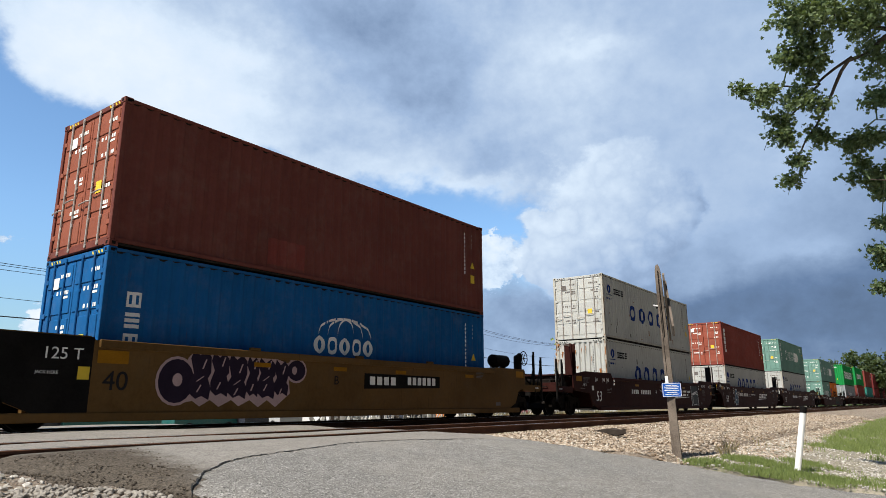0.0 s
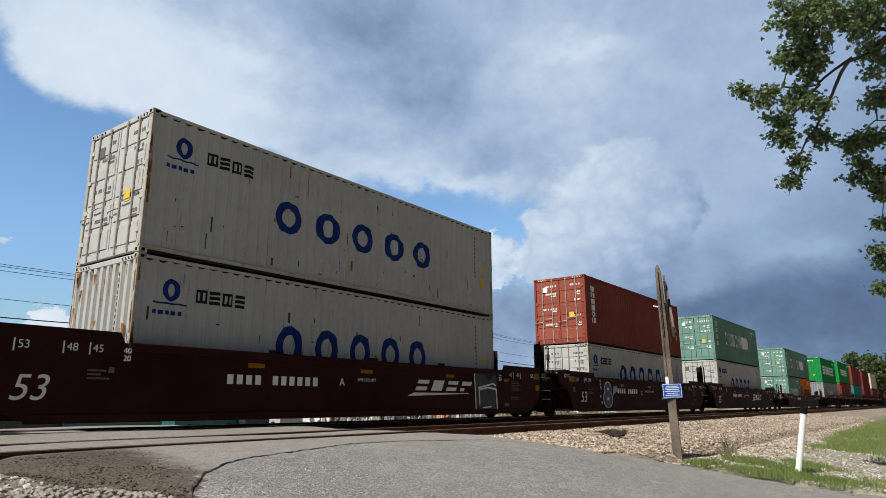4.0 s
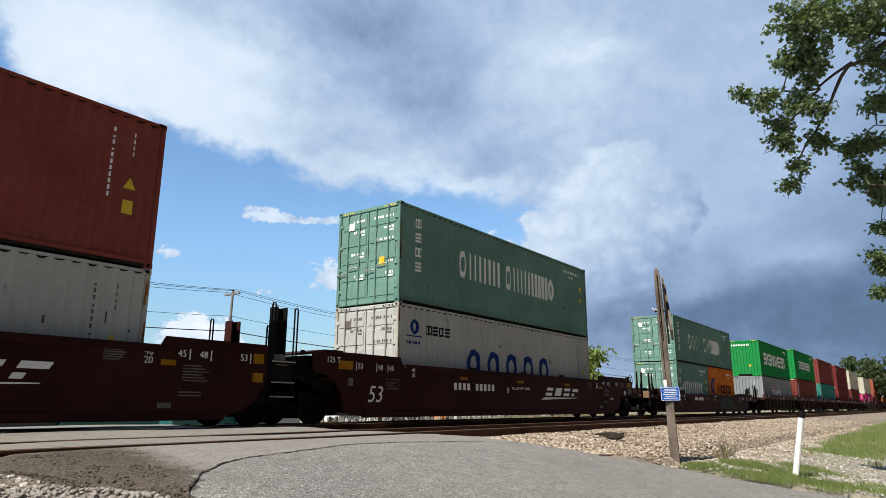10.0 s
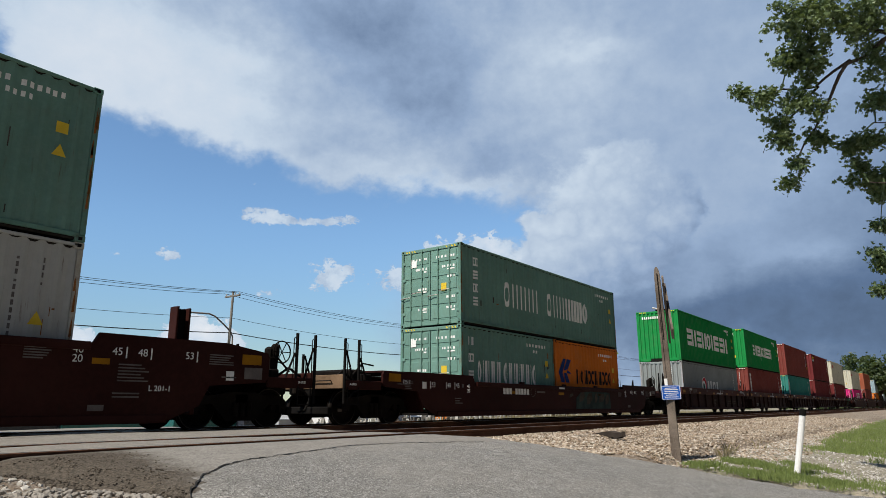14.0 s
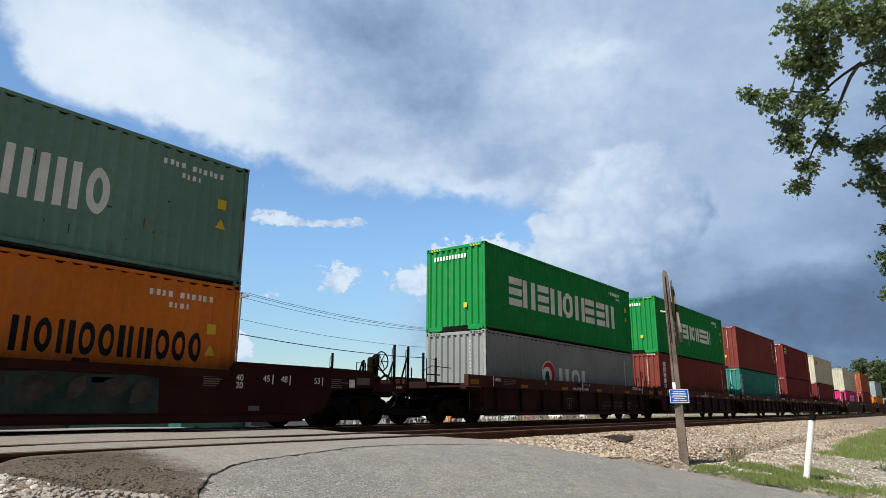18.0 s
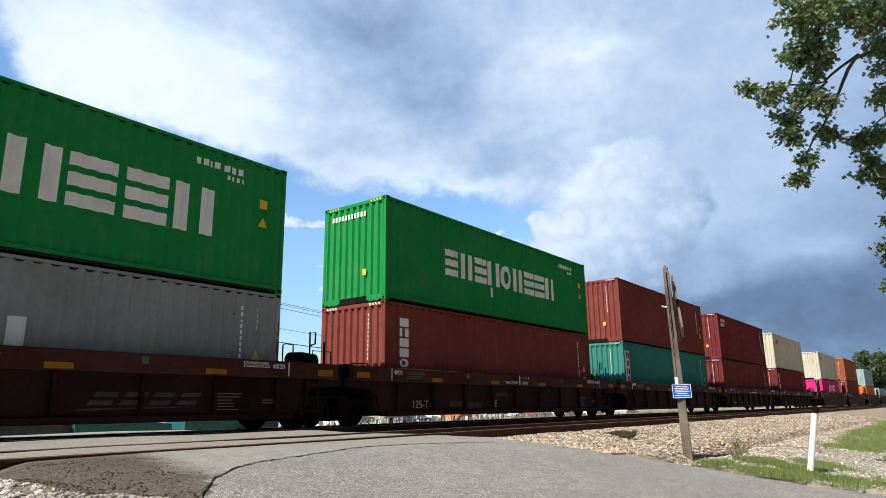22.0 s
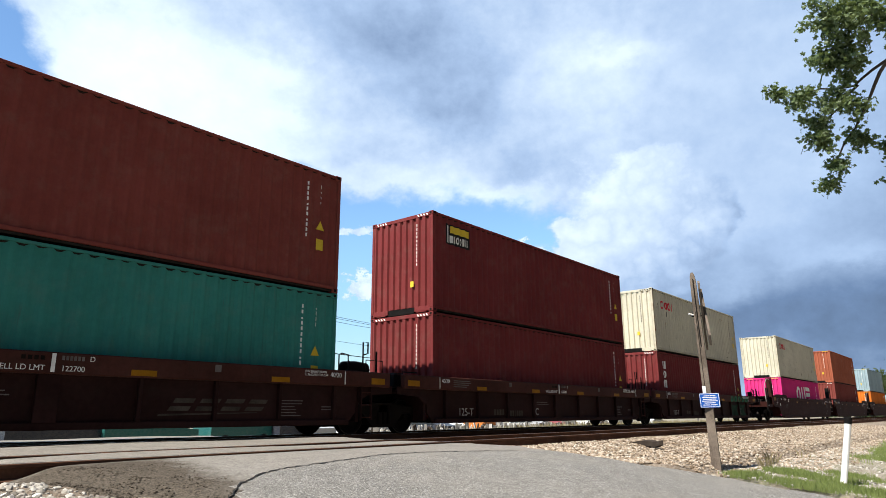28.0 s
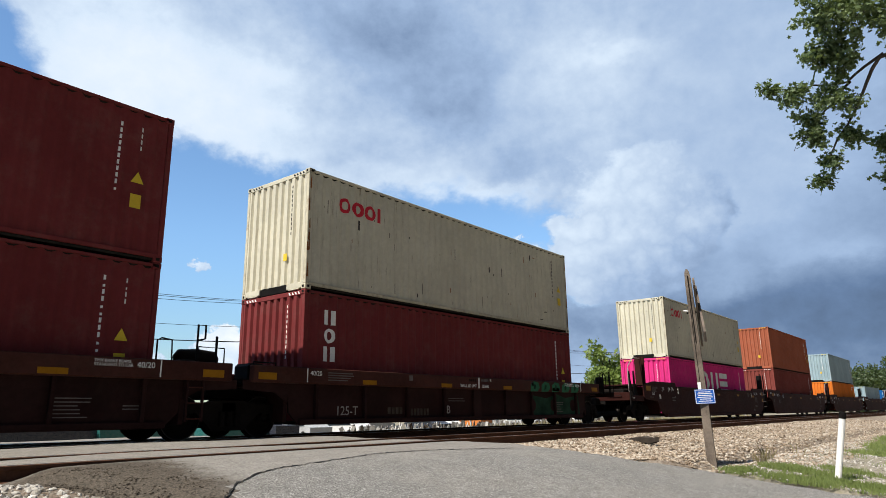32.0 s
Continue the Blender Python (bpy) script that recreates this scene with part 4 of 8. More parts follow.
def marks_for(marks, br, L, H):
    """Signs on the near side, as plain shapes in their colours."""
    out = []
    for kind in marks:
        if kind in ("five_navy", "five_navy_high"):
            low = kind == "five_navy"
            out.append(("sign_shape", strip(br, 3.35 if low else 3.12, 0.95 if low else 1.06, 0.76 if low else 0.80, 0.9 if low else 0.76, 0.38 if low else 0.44, "ring ring ring ring ring"), BLUE_MARK, "large navy blue sign shape"))
            out.append(("emblem", strip(br, 0.58, H - 0.84, 0.36, 0.44, 0.1, "ring") + strip(br, 0.40, H - 0.90, 0.72, 0.035, 0.1, "block"), BLUE_MARK, "small navy emblem"))
            out.append(("small_shape", strip(br, 1.30, H - 0.80, 0.24, 0.27, 0.07, "grid layers grid layers"), BLACK_MARK, "dark squarish character"))
            out.append(("small_shape", strip(br, 0.4, H - 1.1, 0.09, 0.08, 0.04, "block block block block block"), BLUE_MARK, "small navy character"))
        elif kind == "blue_box":
            h = Geo()
            for i in range(28):
                a0, a1 = math.pi * i / 28, math.pi * (i + 1) / 28
                for r in (0.92, 0.62, 0.26):
                    xa, xb = 6.05 - r * math.cos(a0), 6.05 - r * math.cos(a1)
                    ya, yb = SET_IN + depth_at(br, xa) - 0.004, SET_IN + depth_at(br, xb) - 0.004
                    za, zb = 1.70 + 0.42 * math.sin(a0), 1.70 + 0.42 * math.sin(a1)
                    h.poly((xa, ya, za), (xb, yb, zb), (xb, yb, zb + 0.06), (xa, ya, za + 0.06))
            out += [("sign_shape", strip(br, 5.02, 1.27, 0.34, 0.42, 0.075, "ring ring ring ring ring"), WHITE_MARK, "white sign shape"),
                    ("emblem", h, WHITE_MARK, "white domed emblem of arcs"),
                    ("small_shape", strip(br, 5.1, 0.92, 0.19, 0.26, 0.06, "bars bars bar bars bars bar bars ring"), WHITE_MARK, "smaller white sign shape"),
                    ("upright_shape", column(br, 0.46, 2.12, 0.28, 0.28, 0.10, "grid layers grid layers"), WHITE_MARK, "white squarish shape")]
        elif kind == "upright_white":
            out.append(("upright_shape", column(br, 0.62, H - 0.42, 0.36, 0.23, 0.04, "block bars bar block ring bars"), WHITE_MARK, "white sign shape in an upright row"))
        elif kind == "two_words":
            out.append(("sign_shape", strip(br, 2.6 if H < 2.7 else 2.92, H - 1.75, 0.43, 0.86, 0.135, "ring bars bar bars bars") + strip(br, 5.71, H - 1.75, 0.40, 0.86, 0.125, "ring bars bar bars bars bar bars ring"), WHITE_MARK, "worn white sign shape"))
            out.append(("upright_shape", column(br, 0.76, H - 0.36, 0.28, 0.28, 0.15, "grid layers grid layers"), WHITE_MARK, "white squarish shape"))
        elif kind == "two_words_short":
            out.append(("sign_shape", strip(br, 0.92, 0.82, 0.235, 0.72, 0.085, "ring bars bar bars bars - ring bars bar bars bars bar bars ring"), WHITE_MARK, "worn white sign shape"))
            out.append(("upright_shape", column(br, 0.42, H - 0.35, 0.28, 0.26, 0.26, "bars grid layers"), WHITE_MARK, "white squarish shape"))
        elif kind == "orange_box":
            out.append(("sign_shape", strip(br, 1.9, 0.98, 0.27, 0.56, 0.075, "bars ring bars ring ring bar bars bar ring ring ring"), BLACK_MARK, "dark sign shape"))
            g = Geo()
            for (xa, za), (xb, zb), (xc, zc) in (((0.3, 1.38), (0.95, 1.9), (0.72, 1.9)), ((0.3, 1.38), (0.62, 1.38), (0.95, 1.9)), ((0.3, 1.38), (0.5, 1.0), (0.62, 1.38)), ((0.5, 1.0), (0.8, 1.0), (0.62, 1.38)),
                                                 ((0.72, 1.44), (1.38, 1.86), (1.05, 1.9)), ((0.72, 1.44), (1.05, 1.5), (1.38, 1.86)), ((0.72, 1.36), (1.2, 1.0), (0.98, 1.36)), ((0.72, 1.36), (0.9, 1.0), (1.2, 1.0)),
                                                 ((0.98, 1.36), (1.4, 1.34), (1.05, 1.48))):
                g.poly((xa, SET_IN - 0.004, za), (xb, SET_IN - 0.004, zb), (xc, SET_IN - 0.004, zc))
            out.append(("emblem", g, BLUE_MARK, "dark blue slanted emblem"))
        elif kind == "nine_white":
            out.append(("sign_shape", strip(br, 1.5, H - 1.92, 0.86, 0.98, 0.14, "layers bars layers bars ring bars layers layers bars"), WHITE_MARK, "large white sign shape"))
            out.append(("small_shape", strip(br, L - 2.3, H - 0.45, 0.12, 0.14, 0.05, "block block bar block - block block block"), WHITE_MARK, "small white character"))
        elif kind == "nine_white_short":
            out.append(("sign_shape", strip(br, 2.70, H - 1.82, 0.66, 0.80, 0.105, "layers bars layers bars ring bars layers layers bars"), WHITE_MARK, "large white sign shape"))
            out.append(("small_shape", strip(br, L - 2.3, H - 0.45, 0.12, 0.14, 0.05, "block block bar block - block block block"), WHITE_MARK, "small white character"))
            out.append(("small_shape", strip(br, 5.1, 0.7, 0.18, 0.3, 0.05, "block"), WHITE_MARK, "small white plate"))
        elif kind == "grey_three":
            out.append(("sign_shape", strip(br, 5.0, 0.92, 0.78, 0.68, 0.16, "bars ring bar"), WHITE_MARK, "white sign shape"))
            for name, cx_, cz_, rr, rz_, mat, lift, lab in (("emblem", 4.12, 1.36, 0.50, 0.45, WHITE_MARK, 0.004, "white outlined round emblem"), ("emblem_field", 4.14, 1.36, 0.46, 0.41, RED_MARK, 0.006, "red field of an emblem"),
                                                            ("emblem_field", 4.0, 1.30, 0.36, 0.30, WHITE_MARK, 0.008, "pale field of an emblem"), ("emblem_shape", 4.02, 1.22, 0.16, 0.24, GREEN_MARK, 0.010, "dark green rounded shape")):
                g = Geo()
                for i in range(20):
                    xa, xb = cx_ - rr + 2 * rr * i / 20, cx_ - rr + 2 * rr * (i + 1) / 20
                    ha, hb = (rz_ * math.sqrt(max(0.0, 1 - ((x_ - cx_) / rr) ** 2)) for x_ in (xa, xb))
                    g.poly((xa, SET_IN - lift, cz_ - ha), (xb, SET_IN - lift, cz_ - hb), (xb, SET_IN - lift, cz_ + hb), (xa, SET_IN - lift, cz_ + ha))
                out.append((name, g, mat, lab))
        elif kind == "upright_three":
            out.append(("upright_shape", column(br, 0.62, H - 0.42, 0.34, 0.34, 0.08, "bars ring bars"), WHITE_MARK, "white sign shape in an upright row"))
        elif kind == "upright_panel":
            g = Geo()
            paint_on(g, br, 0.28, 0.72, 0.62, 2.5)
            out.append(("upright_panel", g, WHITE_MARK, "upright white panel"))
            g2 = column([(0, -0.006), (L, -0.006)], 0.36, 2.42, 0.28, 0.26, 0.09, "bars ring bars ring block")
            out.append(("upright_shape", g2, BLACK_MARK, "dark shape on a white panel"))
        elif kind == "corner_badge":
            g = Geo()
            paint_on(g, br, 0.62, 1.75, H - 0.86, H - 0.25)
            out.append(("badge", g, BLACK_MARK, "black badge with a yellow field"))
            g = Geo()
            paint_on(g, br, 0.85, 1.72, H - 0.50, H - 0.29, lift=0.008)
            out.append(("badge_field", g, YELLOW_MARK, "yellow field of a badge"))
            g3 = Geo()
            paint_on(g3, br, 0.68, 0.76, H - 0.82, H - 0.30, lift=0.008)
            out.append(("badge_tower", g3, WHITE_MARK, "white upright bar on a badge"))
            out.append(("badge_shape", [g_ for i, q in enumerate("block bars ring ring bars bars".split()) for g_ in one_shape([(x, d - 0.006) for x, d in br], q, 0.82 + i * 0.15, H - 0.80, 0.11, 0.22)], WHITE_MARK, "white shape on a badge"))
        elif kind == "red_four":
            out.append(("sign_shape", strip(br, 0.98, H - 0.86, 0.40, 0.38, 0.04, "ring ring ring bar"), RED_MARK, "red sign shape"))
        elif kind == "three_white_big":
            out.append(("sign_shape", strip(br, 4.4, 0.95, 1.25, 1.15, 0.3, "ring bars layers"), WHITE_MARK, "large white sign shape"))
        elif kind == "patch":
            g = Geo()
            paint_on(g, br, 3.55, 4.6, 0.25, 0.85, lift=0.002)
            out.append(("repaint_patch", g, PAINT["oxide"], "squarish patch of fresher paint"))
    return out


# ---------------------------------------------------------------- well cars
WHEEL_R = 0.42


def wheelset_mesh():
    g = Geo()
    g.turned([(-0.75 - 0.065, 0.0), (-0.75 - 0.065, 0.10), (-0.78, 0.13), (-0.775, 0.33), (-0.815, 0.36), (-0.815, WHEEL_R), (-0.72, WHEEL_R + 0.004), (-0.70, WHEEL_R + 0.028),
              (-0.685, WHEEL_R + 0.02), (-0.685, 0.36), (-0.73, 0.33), (-0.735, 0.12), (-0.66, 0.11), (-0.66, 0.08), (0.66, 0.08), (0.66, 0.11), (0.735, 0.12), (0.73, 0.33),
              (0.685, 0.36), (0.685, WHEEL_R + 0.02), (0.70, WHEEL_R + 0.028), (0.72, WHEEL_R + 0.004), (0.815, WHEEL_R), (0.815, 0.36), (0.775, 0.33), (0.78, 0.13), (0.815, 0.10), (0.815, 0.0)], 28)
    return g.mesh("wheelset", IRON, False)


AXLE = wheelset_mesh()
RIM = Geo().turned([(-0.8165, WHEEL_R - 0.022), (-0.8165, WHEEL_R - 0.002), (-0.72, WHEEL_R + 0.005)], 28).mesh("rim", WHEEL_RIM)
CAP = Geo().turned([(-0.99, 0.0), (-0.99, 0.07), (-0.97, 0.085), (-0.82, 0.09)], 12).mesh("axle_cap", IRON)


def frame_outline():
    return [(-1.18, 0.32), (-1.18, 0.55), (-1.05, 0.66), (-0.62, 0.68), (-0.30, 0.74), (0.30, 0.74), (0.62, 0.68), (1.05, 0.66), (1.18, 0.55), (1.18, 0.32),
            (1.02, 0.30), (0.98, 0.48), (0.72, 0.50), (0.45, 0.26), (0.36, 0.16), (-0.36, 0.16), (-0.45, 0.26), (-0.72, 0.50), (-0.98, 0.48), (-1.02, 0.30)]


def truck(car, x):
    """A four-wheel truck under a car, its centre at x."""
    for s in (-1, 1):
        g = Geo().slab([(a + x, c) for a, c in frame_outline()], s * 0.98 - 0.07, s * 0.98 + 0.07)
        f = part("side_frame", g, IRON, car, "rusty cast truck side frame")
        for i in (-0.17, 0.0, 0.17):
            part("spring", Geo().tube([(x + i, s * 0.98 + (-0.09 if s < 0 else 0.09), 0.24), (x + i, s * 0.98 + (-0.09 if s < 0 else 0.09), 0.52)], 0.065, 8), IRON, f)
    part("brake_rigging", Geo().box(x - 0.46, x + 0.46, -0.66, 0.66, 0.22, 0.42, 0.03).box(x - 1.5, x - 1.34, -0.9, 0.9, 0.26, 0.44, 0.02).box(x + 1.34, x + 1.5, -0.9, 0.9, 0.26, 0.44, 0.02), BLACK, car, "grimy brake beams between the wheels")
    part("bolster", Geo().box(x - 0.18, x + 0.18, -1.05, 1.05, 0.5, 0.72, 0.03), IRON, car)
    for a in (-0.89, 0.89):
        w = part("wheelset", AXLE, None, car, "dark steel wheelset with shiny rims", at=(x + a, 0, WHEEL_R))
        part("rim", RIM, None, w, "shiny worn wheel rim")
        part("axle_cap", CAP, None, w)
        WHEELS.append((w, Vector((x + a, 0, WHEEL_R))))


def car_marks(car, items):
    for text, x, z, h, mat, y in items:
        lettering("marking", text, h, mat, car, x, y, z, label="stencilled marking", lean=0.22 if text == "53" else 0.0)


def bars(car, x, z, n, w, y, mat=WHITE_MARK, h=0.045, gap=0.035):
    """Lines of writing too small to read."""
    rnd = random.Random(int(x * 31) + n)
    g = Geo()
    for i in range(n):
        g.box(x, x + w * (0.6 + 0.4 * rnd.random()), y, y + 0.004, z - i * (h + gap), z - i * (h + gap) + h)
    tagged(part("small_print", g, mat, car, "lines of small stencilled print"), kind="stuff")


def car_53(u, material, label, left_end, right_end, trucks, marks=(), short=False, top=1.50):
    """A deep-sided well car for 53-foot loads, its middle at u. left_end, right_end: coupled or joint."""
    car = thing("well_car", label, "railway wagon", "train of well cars", at=(u, TRACK_Y, 0))
    low, dz = 0.21, top - 1.50
    brow = 1.56 if top > 1.4 else 1.34
    for s in (-1, 1):
        y0, y1 = sorted((s * 1.50, s * 1.44))
        side = []
        for q, kind in ((1, right_end), (-1, left_end)):
            roof = brow + 0.12 if dz == 0 and not short else brow
            step = (6.35 if dz == 0 else 5.9, 6.25 if dz == 0 else 5.8)
            if short:
                half = [(6.9, low), (7.5, 0.46), (7.7, 0.84), (8.05, 0.93), (8.15, 1.02), (8.15, 1.48), (8.09, 1.56), (6.35, 1.56), (6.25, top)]
            elif kind == "coupled":
                half = [(7.75, low), (8.35, 0.46), (8.55, 0.84), (9.85, 0.93), (9.95, 1.02), (9.95, brow - 0.1), (9.9, brow - 0.02), (8.9, roof), (step[0], roof), (step[1], top)]
            elif q > 0:
                half = [(7.75, low), (8.35, 0.46), (8.6, 0.80), (8.67, 1.05), (8.67, roof - 0.06), (8.62, roof), (step[0], roof), (step[1], top)]
            else:
                half = [(8.1, low), (8.35, 0.30), (8.43, 0.60), (8.55, 0.85), (8.74, 1.04), (9.04, 1.15), (9.24, 1.15), (9.36, 1.22), (9.40, 1.60), (9.0, roof), (step[0], roof), (step[1], top)]
            side += [(q * x, z) for x, z in (half if q > 0 else half[::-1])]
        w = part("side_wall", Geo().slab(side, y0, y1), material, car)
        ya, yb = sorted((s * 1.50, s * 1.56))
        part("top_chord", Geo().box(-6.2 if dz == 0 else -5.75, 6.2 if dz == 0 else 5.75, ya, yb, top - 0.13, top + 0.012, 0.012), material, car)
        part("bottom_chord", Geo().box(-7.7, 7.7, *sorted((s * 1.40, s * 1.53)), low - 0.05, low + 0.10, 0.015), material, car)
        for i in range(9):
            x = -7.2 + i * 1.8
            part("rib", Geo().box(x - 0.03, x + 0.03, *sorted((s * 1.30, s * 1.44)), low + 0.1, top - 0.1), material, car)
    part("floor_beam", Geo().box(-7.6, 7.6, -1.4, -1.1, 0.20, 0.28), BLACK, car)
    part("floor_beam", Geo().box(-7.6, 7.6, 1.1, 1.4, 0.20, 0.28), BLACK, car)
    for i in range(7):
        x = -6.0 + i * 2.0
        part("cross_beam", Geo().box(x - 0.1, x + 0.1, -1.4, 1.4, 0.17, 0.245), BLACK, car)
    for s, kind in ((-1, left_end), (1, right_end)):
        if kind == "joint":
            car_end(car, s, kind, 8.3, material, 9.85)
        else:
            long_end(car, s, material, short, brow)
    for x in trucks:
        truck(car, x)
    y = -1.506
    for x in (-3.0, -0.75, 1.45, 4.6) if short else (-3.65, -0.35, 3.12):
        part("reflector", Geo().box(x, x + 0.42, y - 0.004 - 0.012 * short, y - 0.012 * short, 1.19 + dz, 1.28 + dz), AMBER, car, "faded amber reflector strip")
    for q, kind in ((-1, left_end), (1, right_end)):
        x = 7.78 if short else 9.5 if kind == "coupled" else 8.36 if q < 0 else 8.44
        wide = 0.24 if kind == "coupled" or q < 0 else 0.13
        if not (dz and q > 0):
            part("reflector", Geo().box(q * x - wide, q * x + wide, y - 0.004, y, 1.28 + dz * 0.6, 1.48 + dz * 0.6), AMBER, car, "faded amber reflector plate")
        if kind == "joint" and q > 0:
            part("reflector", Geo().box(8.31, 8.57, y - 0.004, y, 0.90, 1.09), AMBER, car, "faded amber reflector plate")
        if kind == "joint" and q < 0:
            part("data_plate", Geo().box(-8.26, -8.1, y - 0.004, y, 0.90, 1.09), DIM_MARK, car, "scuffed data plate")
            for bx in ((-6.91, -6.40, 0.85, 0.862), (-6.91, -6.40, 1.098, 1.11), (-6.91, -6.898, 0.862, 1.098), (-6.412, -6.40, 0.862, 1.098)):
                part("print_frame", Geo().box(bx[0], bx[1], y - 0.004, y, bx[2], bx[3]), DIM_MARK, car)
        if kind == "coupled" and not short:
            bars(car, q * 8.8 - 0.3, 1.42 + dz, 5, 0.6 if dz == 0 else 0.36, y - 0.004, DIM_MARK, h=0.022, gap=0.022)
            bars(car, q * 9.1 - 0.3, 1.0, 1, 0.5, y - 0.004, DIM_MARK, h=0.025)
            part("data_plate", Geo().box(q * 8.27 - 0.09 + (0.72 if dz == 0 else 0.9) * (q > 0), q * 8.27 + 0.09 + (0.72 if dz == 0 else 0.9) * (q > 0), y - 0.004, y, 0.95 + dz * 0.1, 1.13 + dz * 0.1), WHITE_MARK, car, "small white data plate")
            part("data_plate", Geo().box(q * 9.55 - 0.22, q * 9.55 + 0.22, y - 0.004, y, 0.99, 1.22 + dz * 0.2) if q > 0 else Geo().box(-6.5, -6.4, y - 0.004, y, 0.98, 1.08), DIM_MARK, car, "scuffed data plate")
    for x in (-3.0, 0.1, 2.9):
        part("gusset", Geo().box(x - 0.13, x + 0.13, -1.55, -1.47, top + 0.012, top + 0.075, 0.012), material, car, "small bracket on the top chord")
    for x, t in () if material is not CAR_BROWN else ((-7.22, "48"), (-6.8, "45"), (-7.95, "53"), (6.59, "45"), (7.05, "48"), (7.98, "53")):
        lettering("marking", t, 0.13, WHITE_MARK, car, x, y, 1.32 + dz, label="white stencilled load length")
        part("load_line", Geo().box(*((x + 0.24, x + 0.265) if x > 0 else (x - 0.06, x - 0.035)), y - 0.002, y, 1.27 + dz, 1.47 + dz), WHITE_MARK, car)
    bars(car, 5.2, 1.36 + dz, 5, 0.48, y - 0.004, DIM_MARK, h=0.022, gap=0.02)
    part("scuffed_plate", Geo().box(6.27, 6.54, y - 0.004, y, 0.38, 0.48), DIM_MARK, car, "scuffed pale plate")
    if material is CAR_BROWN and dz == 0:
        part("reflector", Geo().box(6.26, 6.56, y - 0.004, y, 1.15, 1.25), AMBER, car, "faded amber reflector strip")
        for i in range(6):
            bars(car, 6.72, 1.15 - i * 0.055, 1, 0.5 + 0.09 * (i % 3), y - 0.004, DIM_MARK, h=0.024)
        for i in range(2):
            bars(car, 6.66, 0.66 - i * 0.06, 1, 0.6, y - 0.004, DIM_MARK, h=0.026)
    if material is CAR_BROWN:
        bars(car, -6.85, 1.0 + dz, 3, 0.38, y - 0.004, DIM_MARK, h=0.03)
        lettering("marking", "125 T", 0.135 if left_end == "joint" else 0.10, WHITE_MARK, car, -9.0 if left_end == "joint" else -9.2, y - 0.006, 1.42 if left_end == "joint" else 1.1 + dz * 0.2, label="white stencilled marking")
        lettering("marking", "40", 0.1, WHITE_MARK, car, -5.95 if left_end == "joint" else -6.3, y - 0.06, 1.32 + dz, label="white stencilled load length")
        lettering("marking", "20", 0.1, WHITE_MARK, car, -5.95 if left_end == "joint" else -6.3, y - 0.06, 1.19 + dz, label="white stencilled load length")
        lettering("marking", "40", 0.125, WHITE_MARK, car, 5.93, y - 0.004, 1.32 + dz, label="white stencilled load length")
        lettering("marking", "20", 0.125, WHITE_MARK, car, 5.93, y - 0.004, 1.17 + dz, label="white stencilled load length")
    car_marks(car, marks)
    MOVERS.append((car, u))
    return car


